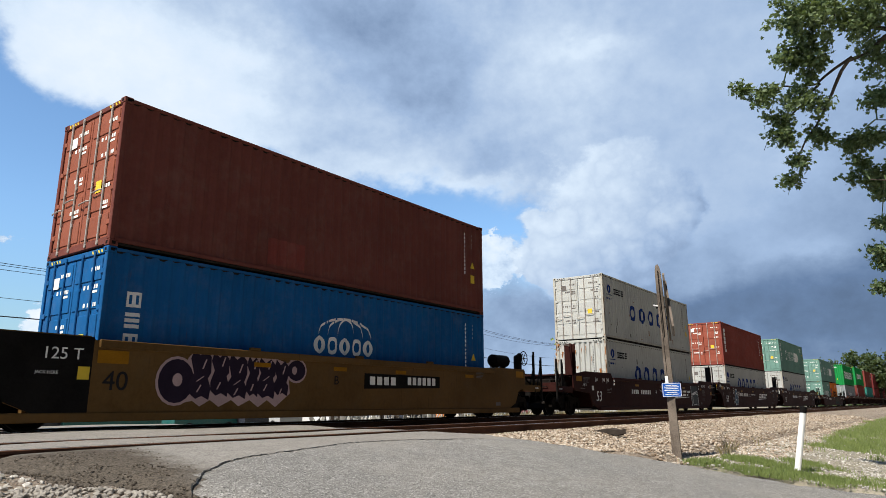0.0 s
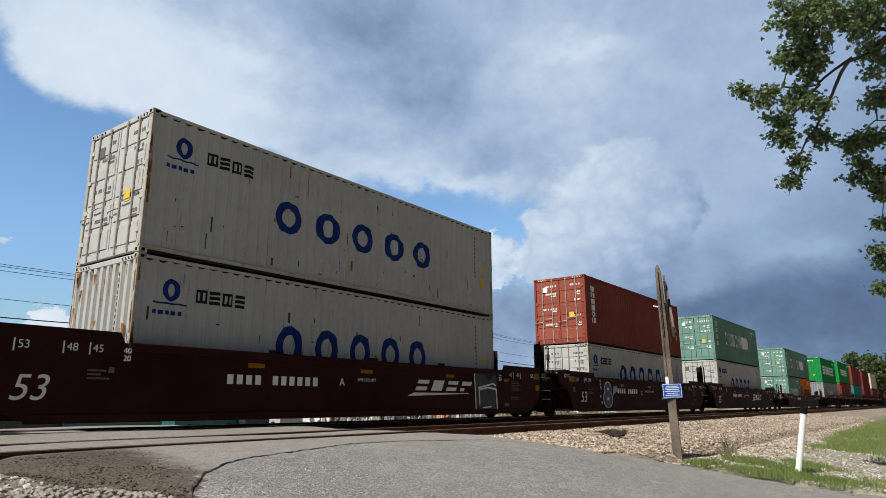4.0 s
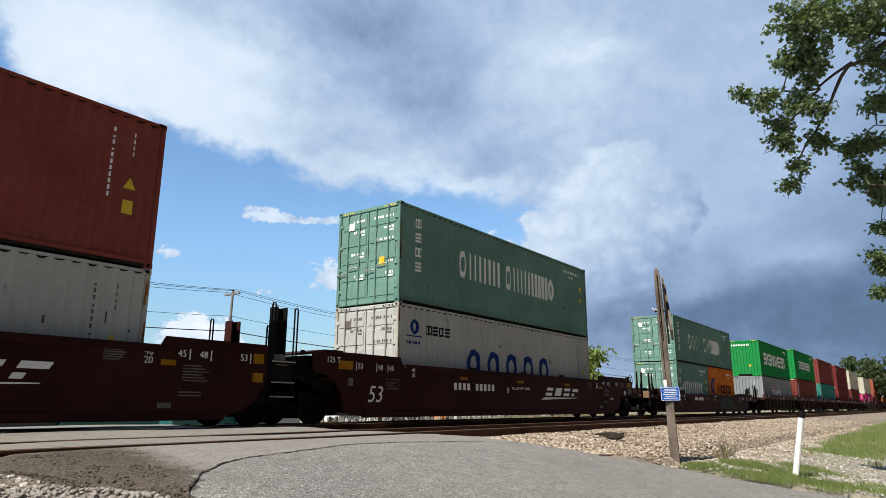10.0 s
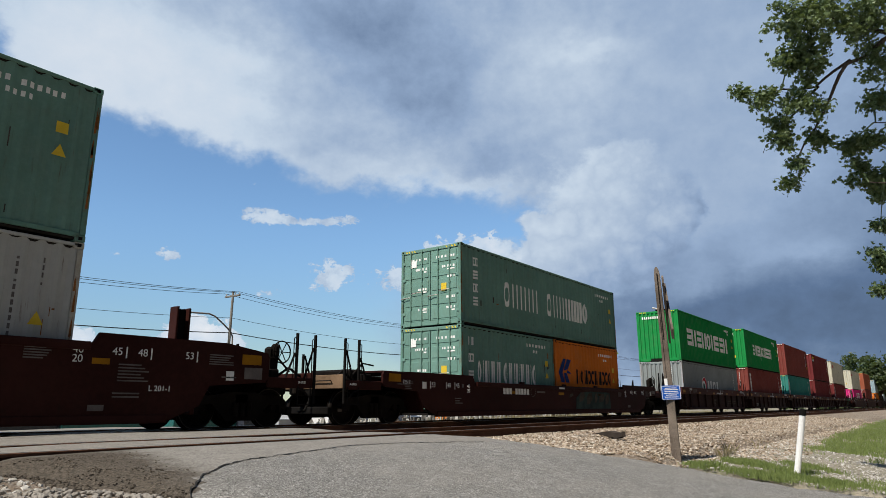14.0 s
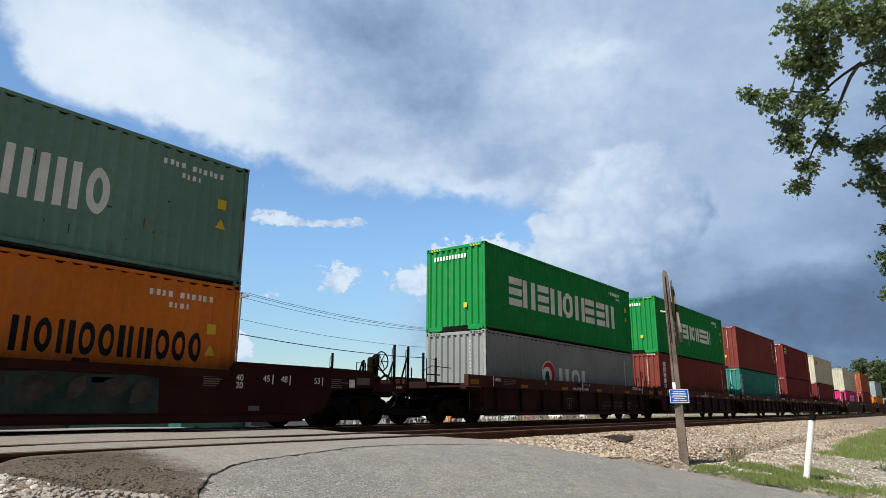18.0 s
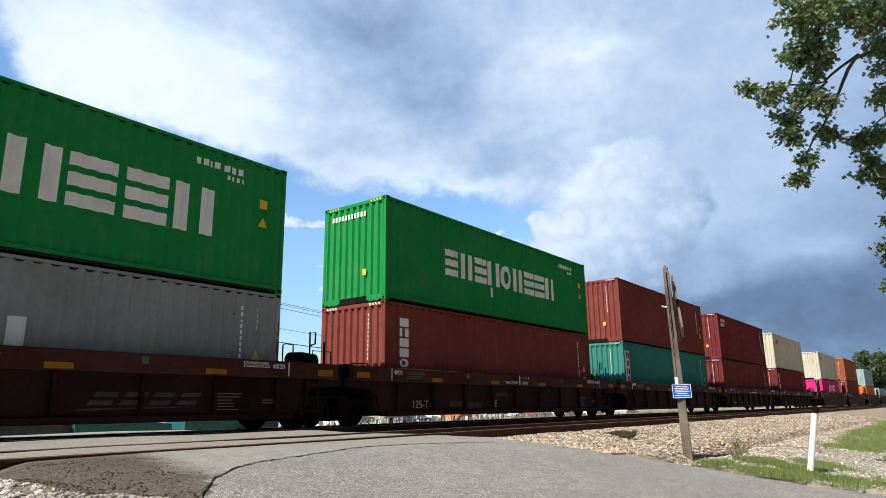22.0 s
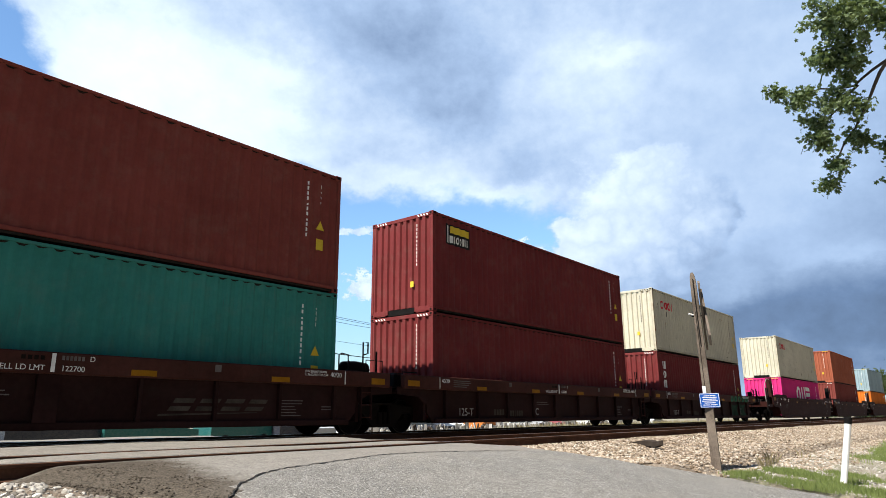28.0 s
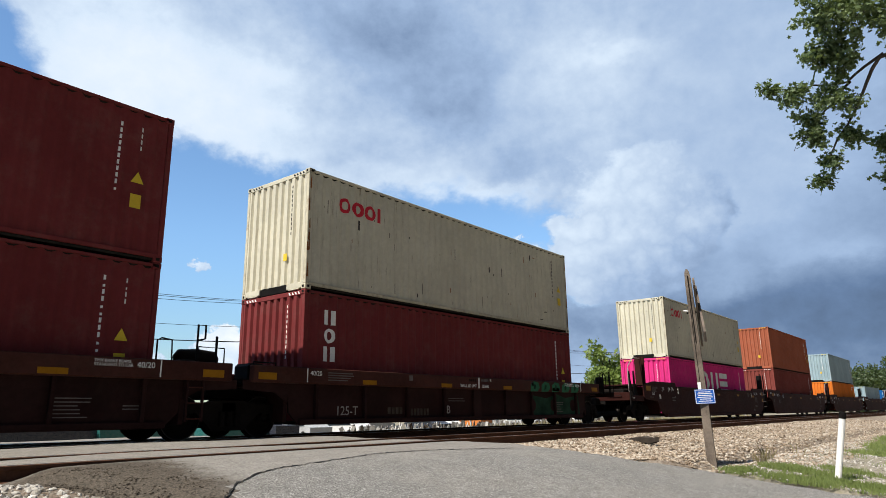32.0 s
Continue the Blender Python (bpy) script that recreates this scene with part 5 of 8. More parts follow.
def long_end(car, s, material, short, brow):
    """The coupled end of a deep well car: platform, posts, bent handrail and brake gear."""
    d = 1.9 if short else 0.0
    X = lambda x: s * (x - d)

    def box(name, x0, x1, y0, y1, z0, z1, mat=material, label="", b=0.012):
        return part(name, Geo().box(*sorted((X(x0), X(x1))), y0, y1, z0, z1, b), mat, car, label)

    box("end_sill", 8.3, 11.3, -0.36, 0.36, 0.72, 1.0, BLACK)
    box("end_platform", 9.9, 11.22, -1.42, 1.42, 0.97, 1.05)
    box("side_sill", 9.96, 11.22, -1.46, -1.40, 0.84, 1.06)
    box("side_sill", 9.96, 11.22, 1.40, 1.46, 0.84, 1.06)
    # the low-sided car's left beam has its sunlight painted in as tan
    box("end_beam", 11.22, 11.32, -1.44, 1.44, 0.86, 1.19, SUNLIT_TAN if brow < 1.4 and s < 0 else material, "steel end beam")
    part("grab_rail", Geo().tube([(X(11.34), -1.1, 1.0), (X(11.38), -1.1, 1.05), (X(11.38), -0.5, 1.05), (X(11.34), -0.5, 1.0)], 0.014, 6), BLACK, car)
    box("bulkhead", 8.2, 8.3, -1.44, 1.44, 0.3, brow - 0.06)
    box("end_deck", 8.3, 9.9, -1.42, 1.42, brow - 0.06, brow)
    box("coupler", 11.32, 11.62, -0.12, 0.12, 0.72, 0.98, IRON, "rusty knuckle coupler", 0.04)
    part("brake_rigging", Geo().box(*sorted((X(10.05), X(10.62))), -0.95, 0.5, 1.05, 1.36, 0.05).tube([(X(10.6), -1.0, 1.12), (X(10.9), -1.0, 1.3), (X(11.2), -1.05, 1.12)], 0.03, 6)
         .tube([(X(10.0), -1.2, 1.46), (X(10.4), -1.2, 1.5), (X(10.75), -1.2, 1.2)], 0.022, 6).box(*sorted((X(10.15), X(10.4))), -1.3, -1.05, 1.05, 1.24, 0.03), IRON, car, "grimy brake rigging and valves")
    for x, y, z0, z1 in ((11.27, -1.45, 0.5, 2.04), (10.76, -1.42, 0.9, 2.05), (11.2, 0.1, 1.0, 1.74), (11.25, 1.4, 0.9, 2.0)):
        if short and x < 11:
            x, z1 = x + 0.05, 2.2
        p = box("stanchion", x - 0.032, x + 0.032, y - 0.03, y + 0.03, z0, z1, BLACK, "upright black steel stanchion")
        part("edge_bar", Geo().tube([(X(x - 0.09), y, max(z0, 1.0)), (X(x - 0.09), y, z1 - 0.12), (X(x - 0.04), y, z1 - 0.1)], 0.011, 6), BLACK, p)
        part("brace", Geo().tube([(X(x - 0.05), y, z0 + 0.7 if z0 > 0.8 else 1.74), (X(x - 0.3), y, 1.05)], 0.024, 6), BLACK, p)
    if s < 0:
        y0, rail_x = -1.46, 9.97
    else:
        y0, rail_x = 0.98, 9.6
    if not short and brow > 1.4:
        p = box("guide_post", rail_x - 0.36, rail_x - 0.30, y0, y0 + 0.3, 1.5, 2.70, material, "tall U-shaped guide post")
        part("flange", Geo().box(*sorted((X(rail_x - 0.06), X(rail_x))), y0, y0 + 0.3, 1.5, 2.68, 0.01), material, p)
        part("web", Geo().box(*sorted((X(rail_x - 0.30), X(rail_x - 0.06))), y0 + 0.13, y0 + 0.17, 1.5, 2.66), BLACK, p)
        r = rail_x - 9.97
        path = [(9.98, 2.60), (10.5, 2.62), (10.66, 2.58), (10.99, 2.36), (11.14, 2.24), (11.2, 2.12), (11.21, 1.76), (11.18, 1.2)]
        part("handrail", Geo().tube([(X(a + r), y0 + 0.08, z) for a, z in path], 0.02, 8), ROD, car, "bent pale steel handrail")
    step = Geo()
    for x in (10.8, 11.16):
        step.tube([(X(x), -1.46, 0.48), (X(x), -1.46, 0.9)], 0.014, 6)
    step.tube([(X(11.16), -1.47, 0.49), (X(10.8), -1.47, 0.49)], 0.016, 6).tube([(X(11.14), -1.47, 0.63), (X(10.99), -1.47, 0.77), (X(10.8), -1.47, 0.83)], 0.014, 6)
    part("sill_step", step, BLACK, car, "bent steel sill step")
    lettering("marking", "A-END" if s < 0 else "B-END", 0.055, WHITE_MARK, car, s * (10.95 - d) - 0.15, -1.464, 0.94, label="white stencilled marking")
    part("air_hose", Geo().tube([(X(11.3), -0.32, 0.85), (X(11.34), -0.32, 0.55), (X(11.45), -0.3, 0.36), (X(11.6), -0.28, 0.31), (X(11.63), -0.28, 0.34)], 0.026, 6), BLACK, car, "hanging black air hose")
    if s > 0:
        wx, wz, wy = 10.52, (1.97 if short else 1.62), -1.2
        ring = [(X(wx + 0.24 * math.cos(q)), wy, wz + 0.24 * math.sin(q)) for q in [i * math.pi / 12 for i in range(25)]]
        wheel = Geo().tube(ring, 0.016, 6, caps=False)
        for i in range(6):
            q = i * math.pi / 3
            wheel.tube([(X(wx), wy, wz), (X(wx + 0.24 * math.cos(q)), wy, wz + 0.24 * math.sin(q))], 0.011, 6)
        part("brake_wheel", wheel, IRON, car, "rusty hand brake wheel")
        part("brake_housing", Geo().box(*sorted((X(wx - 0.32), X(wx - 0.02))), wy + 0.05, wy + 0.25, 1.05, wz + 0.1, 0.05).box(*sorted((X(wx - 0.2), X(wx))), wy + 0.02, wy + 0.2, wz - 0.14, wz + 0.18, 0.06), IRON, car, "cast brake housing")
        if short:
            part("air_tank", Geo().tube([(7.0, -0.9, 1.84), (7.06, -0.9, 1.84), (7.85, -0.9, 1.84), (7.92, -0.9, 1.84)], [0.1, 0.2, 0.2, 0.1], 16), IRON, car, "grimy air tank")
            for x in (7.2, 7.65):
                part("tank_bracket", Geo().box(x, x + 0.08, -1.0, -0.8, 1.5, 1.7), BLACK, car)


def car_end(car, s, kind, x_in, material, x_out):
    """The platform over the trucks, with its rails and brake gear. s: -1 the end to -x, 1 the other."""
    a, b = sorted((s * x_in, s * x_out))
    part("end_sill", Geo().box(a, b, -0.36, 0.36, 0.78, 1.05, 0.02), BLACK, car)
    part("end_platform", Geo().box(*sorted((s * x_in, s * (x_in + 0.75))), -1.42, 1.42, 1.0, 1.07, 0.01), material, car)
    part("bulkhead", Geo().box(*sorted((s * (x_in - 0.12), s * (x_in - 0.02))), -1.4, 1.4, 0.30, 1.22, 0.01), material, car)
    if kind == "coupled":
        part("coupler", Geo().box(*sorted((s * x_out, s * (x_out + 0.55))), -0.12, 0.12, 0.74, 0.98, 0.04), IRON, car, "rusty knuckle coupler")
        part("end_beam", Geo().box(*sorted((s * (x_out - 0.14), s * x_out)), -1.35, 1.35, 0.98, 1.16, 0.015), material, car)
        y = -1.2
        for dx, dy, zt, r in ((0.05, 0.0, 1.95, 0.035), (0.05, 0.55, 1.75, 0.022), (0.62, 0.0, 1.85, 0.03), (0.62, 0.9, 1.6, 0.02)):
            part("stanchion", Geo().tube([(s * (x_out - dx), y + dy, 1.05), (s * (x_out - dx), y + dy, zt)], r, 8), BLACK, car, "upright black steel stanchion")
        for yy in (-1.34, 1.34):
            grab = Geo().tube([(s * (x_out - 0.02), yy, 1.1), (s * (x_out - 0.02), yy, 1.78), (s * (x_out - 0.4), yy, 1.78), (s * (x_out - 0.4), yy, 1.1)], 0.016, 6)
            part("grab_rail", grab, BLACK, car, "bent steel grab rail")
        part("cross_rail", Geo().tube([(s * (x_out - 0.62), -1.34, 1.36), (s * (x_out - 0.05), -1.34, 1.36)], 0.02, 6), BLACK, car)
        part("deck_plate", Geo().box(*sorted((s * (x_in + 0.75), s * (x_out - 0.15))), -1.2, 1.2, 1.12, 1.17, 0.01), BLACK, car, "open running board across the car end")
        part("hose_rail", Geo().tube([(s * (x_out - 1.2), -1.3, 1.58), (s * (x_out - 0.3), -1.3, 1.60), (s * (x_out + 0.1), -1.3, 1.45)], 0.012, 6), BLACK, car)
        ladder = Geo()
        for x in (s * (x_in + 0.2), s * (x_in + 0.66)):
            ladder.tube([(x, -1.47, 0.42), (x, -1.47, 1.05)], 0.014, 6)
        for z in (0.42, 0.68, 0.92):
            ladder.tube([(s * (x_in + 0.2), -1.47, z), (s * (x_in + 0.66), -1.47, z)], 0.014, 6)
        part("step_ladder", ladder, BLACK, car, "steel sill step")
        if s > 0:
            wheel = Geo()
            ring = [(x_out - 0.35 + 0.30 * math.cos(q), -1.05, 1.62 + 0.30 * math.sin(q)) for q in [i * math.pi / 10 for i in range(21)]]
            wheel.tube(ring, 0.018, 6, caps=False)
            for i in range(5):
                q = i * 2 * math.pi / 5
                wheel.tube([(x_out - 0.35, -1.05, 1.62), (x_out - 0.35 + 0.30 * math.cos(q), -1.05, 1.62 + 0.30 * math.sin(q))], 0.012, 6)
            part("brake_wheel", wheel, IRON, car, "rusty hand brake wheel")
            part("brake_housing", Geo().box(x_out - 0.5, x_out - 0.2, -1.0, -0.8, 1.1, 1.75, 0.03), IRON, car)
            part("air_tank", Geo().tube([(x_out - 1.9, -0.7, 1.30), (x_out - 1.85, -0.7, 1.30), (x_out - 0.8, -0.7, 1.30), (x_out - 0.75, -0.7, 1.30)], [0.1, 0.2, 0.2, 0.1], 14), BLACK, car, "grimy air tank")
        hose = Geo().tube([(s * (x_out + 0.02), -0.35, 0.9), (s * (x_out + 0.15), -0.35, 0.55), (s * (x_out + 0.4), -0.3, 0.38), (s * (x_out + 0.6), -0.25, 0.42)], 0.024, 6)
        part("air_hose", hose, BLACK, car, "hanging black air hose")
    else:
        if x_in > 8 and s > 0:
            for x, y_, z, w_ in ((8.83, -1.42, 2.62, 0.045), (8.70, -1.42, 2.1, 0.03), (9.46, -1.42, 2.56, 0.045), (9.2, 1.36, 2.5, 0.04)):
                loop = Geo().tube([(x - w_, y_, 0.6), (x - w_, y_, z - 0.04), (x - w_ * 0.5, y_, z), (x + w_ * 0.5, y_, z), (x + w_, y_, z - 0.04), (x + w_, y_, 0.6)], 0.019, 6)
                part("stanchion", loop, BLACK, car, "tall narrow bent steel grab loop")
            p = part("guide_post", Geo().box(8.93, 8.97, -1.4, -1.14, 1.05, 2.55, 0.01), BLACK, car, "tall U-shaped guide post")
            part("flange", Geo().box(9.19, 9.23, -1.4, -1.14, 1.05, 2.55, 0.01), BLACK, p)
            part("web", Geo().box(8.97, 9.19, -1.28, -1.24, 1.05, 2.53), IRON, p)
            p = part("guide_post", Geo().box(9.4, 9.45, 0.85, 1.12, 1.05, 2.45, 0.01), CAR_BROWN, car, "rusty U-shaped guide post")
            part("flange", Geo().box(9.62, 9.67, 0.85, 1.12, 1.05, 2.45, 0.01), CAR_BROWN, p)
            part("web", Geo().box(9.45, 9.62, 0.95, 1.0, 1.05, 2.43), IRON, p)
            part("end_plate", Geo().box(8.88, 9.42, -1.43, -1.40, 0.93, 1.34, 0.008), BLACK, car, "black end plate between the stanchions")
            part("data_plate", Geo().box(8.88, 9.2, -1.44, -1.43, 1.38, 1.51), DIM_MARK, car, "scuffed grey plate")
            bars(car, 8.95, 1.28, 1, 0.35, -1.437, DIM_MARK, h=0.025)
            for z in (0.62, 0.92, 1.36):
                part("step_rung", Geo().tube([(8.83, -1.46, z), (9.46, -1.46, z)], 0.016, 6), ROD, car, "bare steel rung")
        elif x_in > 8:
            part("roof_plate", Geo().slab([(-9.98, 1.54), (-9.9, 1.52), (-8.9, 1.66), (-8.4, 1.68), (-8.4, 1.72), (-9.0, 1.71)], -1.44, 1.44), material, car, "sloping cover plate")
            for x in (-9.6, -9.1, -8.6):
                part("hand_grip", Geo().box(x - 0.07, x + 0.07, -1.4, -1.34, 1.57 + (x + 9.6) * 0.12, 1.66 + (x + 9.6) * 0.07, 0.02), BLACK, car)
            # black sheet added for the deep shade inside the joint
            part("inner_web", Geo().slab([(-9.9, 1.16), (-9.2, 0.9), (-8.5, 0.62), (-8.5, 1.6), (-9.4, 1.56), (-9.95, 1.5)], -1.2, -1.16), BLACK, car, "black sheet standing in for the shade inside the joint")
        else:
            if s > 0:
                part("stanchion", Geo().tube([(s * (x_in + 0.62), -1.3, 1.07), (s * (x_in + 0.62), -1.3, 1.95)], 0.025, 8), BLACK, car, "upright black steel stanchion")
            part("grab_rail", Geo().tube([(s * (x_in + 0.2), -1.38, 1.43), (s * (x_in + 0.2), -1.38, 1.50), (s * (x_in + 0.75), -1.38, 1.50), (s * (x_in + 0.75), -1.38, 1.43)], 0.015, 6) if s < 0 else Geo().tube([(s * (x_in + 0.2), -1.38, 1.43), (s * (x_in + 0.2), -1.38, 1.72), (s * (x_in + 0.75), -1.38, 1.72), (s * (x_in + 0.75), -1.38, 1.43)], 0.015, 6), BLACK, car, "bent steel grab rail")
            part("brake_valve", Geo().box(*sorted((s * (x_in + 0.1), s * (x_in + 0.5))), -0.9, -0.3, 1.07, 1.52, 0.06), IRON, car, "grimy brake valve")
            if s > 0:
                part("air_tank", Geo().tube([(6.98, -0.4, 1.56), (7.06, -0.4, 1.58), (7.45, -0.4, 1.60), (7.8, -0.4, 1.58), (7.9, -0.4, 1.56)], [0.09, 0.17, 0.18, 0.17, 0.08], 16), IRON, car, "grimy air tank", smooth=True)
                part("tank_cradle", Geo().box(7.15, 7.75, -0.55, -0.25, 1.08, 1.46, 0.02), BLACK, car)
                part("hand_loop", Geo().tube([(6.97, -1.2, 1.4), (6.97, -1.2, 2.16), (7.13, -1.2, 2.16), (7.13, -1.2, 1.9), (7.0, -1.2, 1.86)], 0.02, 6), BLACK, car, "upright bent hand loop")
                part("grab_rail", Geo().tube([(6.12, -1.3, 1.43), (6.12, -1.3, 1.80), (6.2, -1.3, 1.84), (6.40, -1.3, 1.82), (6.42, -1.3, 1.43)], 0.016, 6), BLACK, car, "bent steel grab rail")
                for x in (6.66, 6.98):
                    part("ladder_stile", Geo().box(x - 0.02, x + 0.02, -1.52, -1.46, 0.34, 1.26, 0.006), CAR_DARK_BROWN, car)
                for z in (0.40, 0.68, 0.96, 1.22):
                    part("ladder_rung", Geo().tube([(6.66, -1.5, z), (6.98, -1.5, z)], 0.014, 6), CAR_CHORD, car, "worn steel rung")
                part("end_skirt", Geo().slab([(6.62, 0.74), (6.9, 0.9), (7.72, 0.95), (7.72, 1.13), (6.62, 1.13)], -1.46, -1.42), CAR_DARK_BROWN, car)
            else:
                part("end_skirt", Geo().slab([(-7.72, 1.13), (-7.72, 0.95), (-6.95, 0.9), (-6.62, 0.7), (-6.62, 1.13)], -1.46, -1.42), CAR_DARK_BROWN, car)
        part("walkway", Geo().box(*sorted((s * (x_in + 0.7), s * (x_out - 0.05))), -1.25, 1.25, 1.12, 1.16), BLACK, car, "open grating walkway")


def car_40(u, label, left_end, right_end, trucks, unit, limit="122600", big_sign=False):
    """A well car for 40-foot loads: a deep top chord over ribbed, set-back sides."""
    # sides and ribs take a darker brown than the top chord
    material = CAR_DARK_BROWN
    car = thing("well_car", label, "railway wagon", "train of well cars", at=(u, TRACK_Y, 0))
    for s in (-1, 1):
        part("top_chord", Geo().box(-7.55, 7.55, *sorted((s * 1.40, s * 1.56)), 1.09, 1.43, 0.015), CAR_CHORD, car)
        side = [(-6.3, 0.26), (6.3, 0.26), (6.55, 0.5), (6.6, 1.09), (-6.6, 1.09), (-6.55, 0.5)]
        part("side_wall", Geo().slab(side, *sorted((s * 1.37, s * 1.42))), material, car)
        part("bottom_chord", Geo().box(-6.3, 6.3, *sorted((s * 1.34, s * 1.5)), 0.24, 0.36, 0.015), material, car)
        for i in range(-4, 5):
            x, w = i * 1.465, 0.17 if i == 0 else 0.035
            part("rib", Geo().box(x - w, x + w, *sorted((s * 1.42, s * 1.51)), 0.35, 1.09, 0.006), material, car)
    for i in range(5):
        x = -5.0 + i * 2.5
        part("cross_beam", Geo().box(x - 0.12, x + 0.12, -1.34, 1.34, 0.235, 0.30), BLACK, car)
    part("floor_beam", Geo().box(-6.2, 6.2, -1.34, -1.1, 0.245, 0.31), BLACK, car)
    part("floor_beam", Geo().box(-6.2, 6.2, 1.1, 1.34, 0.245, 0.31), BLACK, car)
    for s, kind in ((-1, left_end), (1, right_end)):
        car_end(car, s, kind, 6.7, material, 7.75 if kind == "joint" else 9.25)
    for x in trucks:
        truck(car, x)
    y = -1.566
    for x in (-4.56, -1.68, 1.24, 4.11):
        part("reflector", Geo().box(x, x + 0.45, y, y + 0.005, 1.115, 1.215), AMBER, car, "faded amber reflector strip")
    for x in (-7.44, 6.92):
        part("reflector", Geo().box(x, x + 0.44, y, y + 0.005, 1.15, 1.29), AMBER, car, "faded amber reflector plate")
    for x in (-6.12, 5.66):
        lettering("marking", "40/20", 0.1, WHITE_MARK, car, x, y, 1.27, label="white stencilled load length")
        part("load_line", Geo().box(x - 0.09 if x < 0 else x + 0.42, x - 0.065 if x < 0 else x + 0.445, y, y + 0.004, 1.12, 1.41), WHITE_MARK, car)
    bars(car, -5.62, 1.33, 4, 0.8, y, DIM_MARK, h=0.022, gap=0.03)
    for x, z, w in ((4.45, 0.74, 0.6), (-1.22, 0.82, 0.8)):
        bars(car, x, z, 6 if x > 0 else 2, w, -1.427, DIM_MARK, h=0.018, gap=0.042)
    bars(car, 5.55, 0.62, 2, 0.4, -1.427, DIM_MARK, h=0.02)
    lettering("marking", "TMX BRAKE BEAMS", 0.05, WHITE_MARK, car, 4.94, y, 1.34, label="white stencilled print")
    lettering("marking", "STANDARD TO CAR", 0.05, WHITE_MARK, car, 4.94, y, 1.275, label="white stencilled print")
    lettering("marking", "WELL LD LMT", 0.085, WHITE_MARK, car, -0.86, y, 1.14, label="white stencilled marking")
    lettering("marking", limit, 0.085, WHITE_MARK, car, 0.12, y, 1.14, label="white stencilled marking")
    lettering("marking", unit, 0.085, WHITE_MARK, car, 0.54, y, 1.305, label="white stencilled car letter")
    part("load_line", Geo().box(-0.03, 0.03, y, y + 0.004, 1.12, 1.41), WHITE_MARK, car)
    for i in range(6):
        part("number_shape", Geo().box(0.12 + i * 0.06, 0.16 + i * 0.06, y, y + 0.004, 1.31, 1.38), DIM_MARK, car)
    for i in range(4):
        part("faded_sign_shape", Geo().box(-0.46 + i * 0.09, -0.4 + i * 0.09, y, y + 0.004, 1.3, 1.365), IRON, car)
    for x in (2.82, -2.95):
        part("data_plate", Geo().box(x, x + 0.13, y, y + 0.004, 1.25, 1.38), DIM_MARK, car, "small scuffed grey data plate")
    if big_sign:
        for i in range(4):
            a, lean = 2.02 + i * 0.53, 0.14
            for lo, hi in ((0.0, 0.36), (0.64, 1.0)):
                part("faded_sign_shape", Geo().slab([(a + lean * lo, 0.54 + 0.22 * lo), (a + 0.40 + lean * lo, 0.54 + 0.22 * lo), (a + 0.40 + lean * hi, 0.54 + 0.22 * hi), (a + lean * hi, 0.54 + 0.22 * hi)], -1.427, -1.4215), SPRAY_TAN, car, "faded tan slanted sign shape")
        part("faded_stroke", Geo().slab([(1.85, 0.45), (3.9, 0.50), (3.9, 0.515), (1.85, 0.485)], -1.427, -1.4215), SPRAY_TAN, car, "faded tan sweeping stroke")
    else:
        lettering("marking", "125-T", 0.2, FADED_WHITE, car, -5.26, -1.428, 0.43, label="faded stencilled marking")
        for i in range(4):
            part("faded_sign_shape", Geo().box(-3.58 + i * 0.14, -3.48 + i * 0.14, -1.427, -1.421, 0.44, 0.60), SPRAY_TAN, car, "faded sign shape")
        for i in range(6):
            part("number_shape", Geo().box(-2.74 + i * 0.122, -2.66 + i * 0.122, -1.427, -1.421, 0.40, 0.57), SPRAY_TAN, car, "faded stencilled bar")
        lettering("marking", unit, 0.21, FADED_WHITE, car, -1.32, -1.428, 0.44, label="stencilled car letter")
    MOVERS.append((car, u))
    return car


def stack(u, lower, upper, long=LONG):
    """Two loads on one another; lower and upper: (height, paint, end, label, marks)."""
    z = FLOOR
    for high, paint, end, label, marks in (lower, upper):
        container(u, z, long, high, paint, end, label, marks)
        z += high + 0.006


WM = WHITE_MARK
SIDE_Y = -1.506
SPRAY_DARK = surface("dark_purple_spray", (0.022, 0.014, 0.028), 0.5, spread=0.2, scale=5.0, bump=0.0)
SPRAY_GREY = surface("grey_overpaint", (0.075, 0.085, 0.09), 0.6, spread=0.2, scale=3.0, bump=0.0)
SPRAY_BLUE = surface("faded_blue_spray", (0.09, 0.14, 0.19), 0.6, spread=0.2, scale=5.0, bump=0.0)
SPRAY_MOSS = surface("faded_dark_green_spray", (0.014, 0.045, 0.026), 0.7, spread=0.5, scale=5.0, bump=0.0)
SPRAY_GREEN = surface("faded_green_spray", (0.03, 0.14, 0.07), 0.6, spread=0.35, scale=5.0, bump=0.0)


def decal(name, car, points, lift, mat, label):
    """A flat painted shape on the near side of a car."""
    part(name, Geo().slab(points, SIDE_Y - lift - 0.002, SIDE_Y - lift + 0.002), mat, car, label)


def disc(x, z, rx, rz, n=20):
    return [(x + rx * math.cos(2 * math.pi * i / n), z + rz * math.sin(2 * math.pi * i / n)) for i in range(n)]


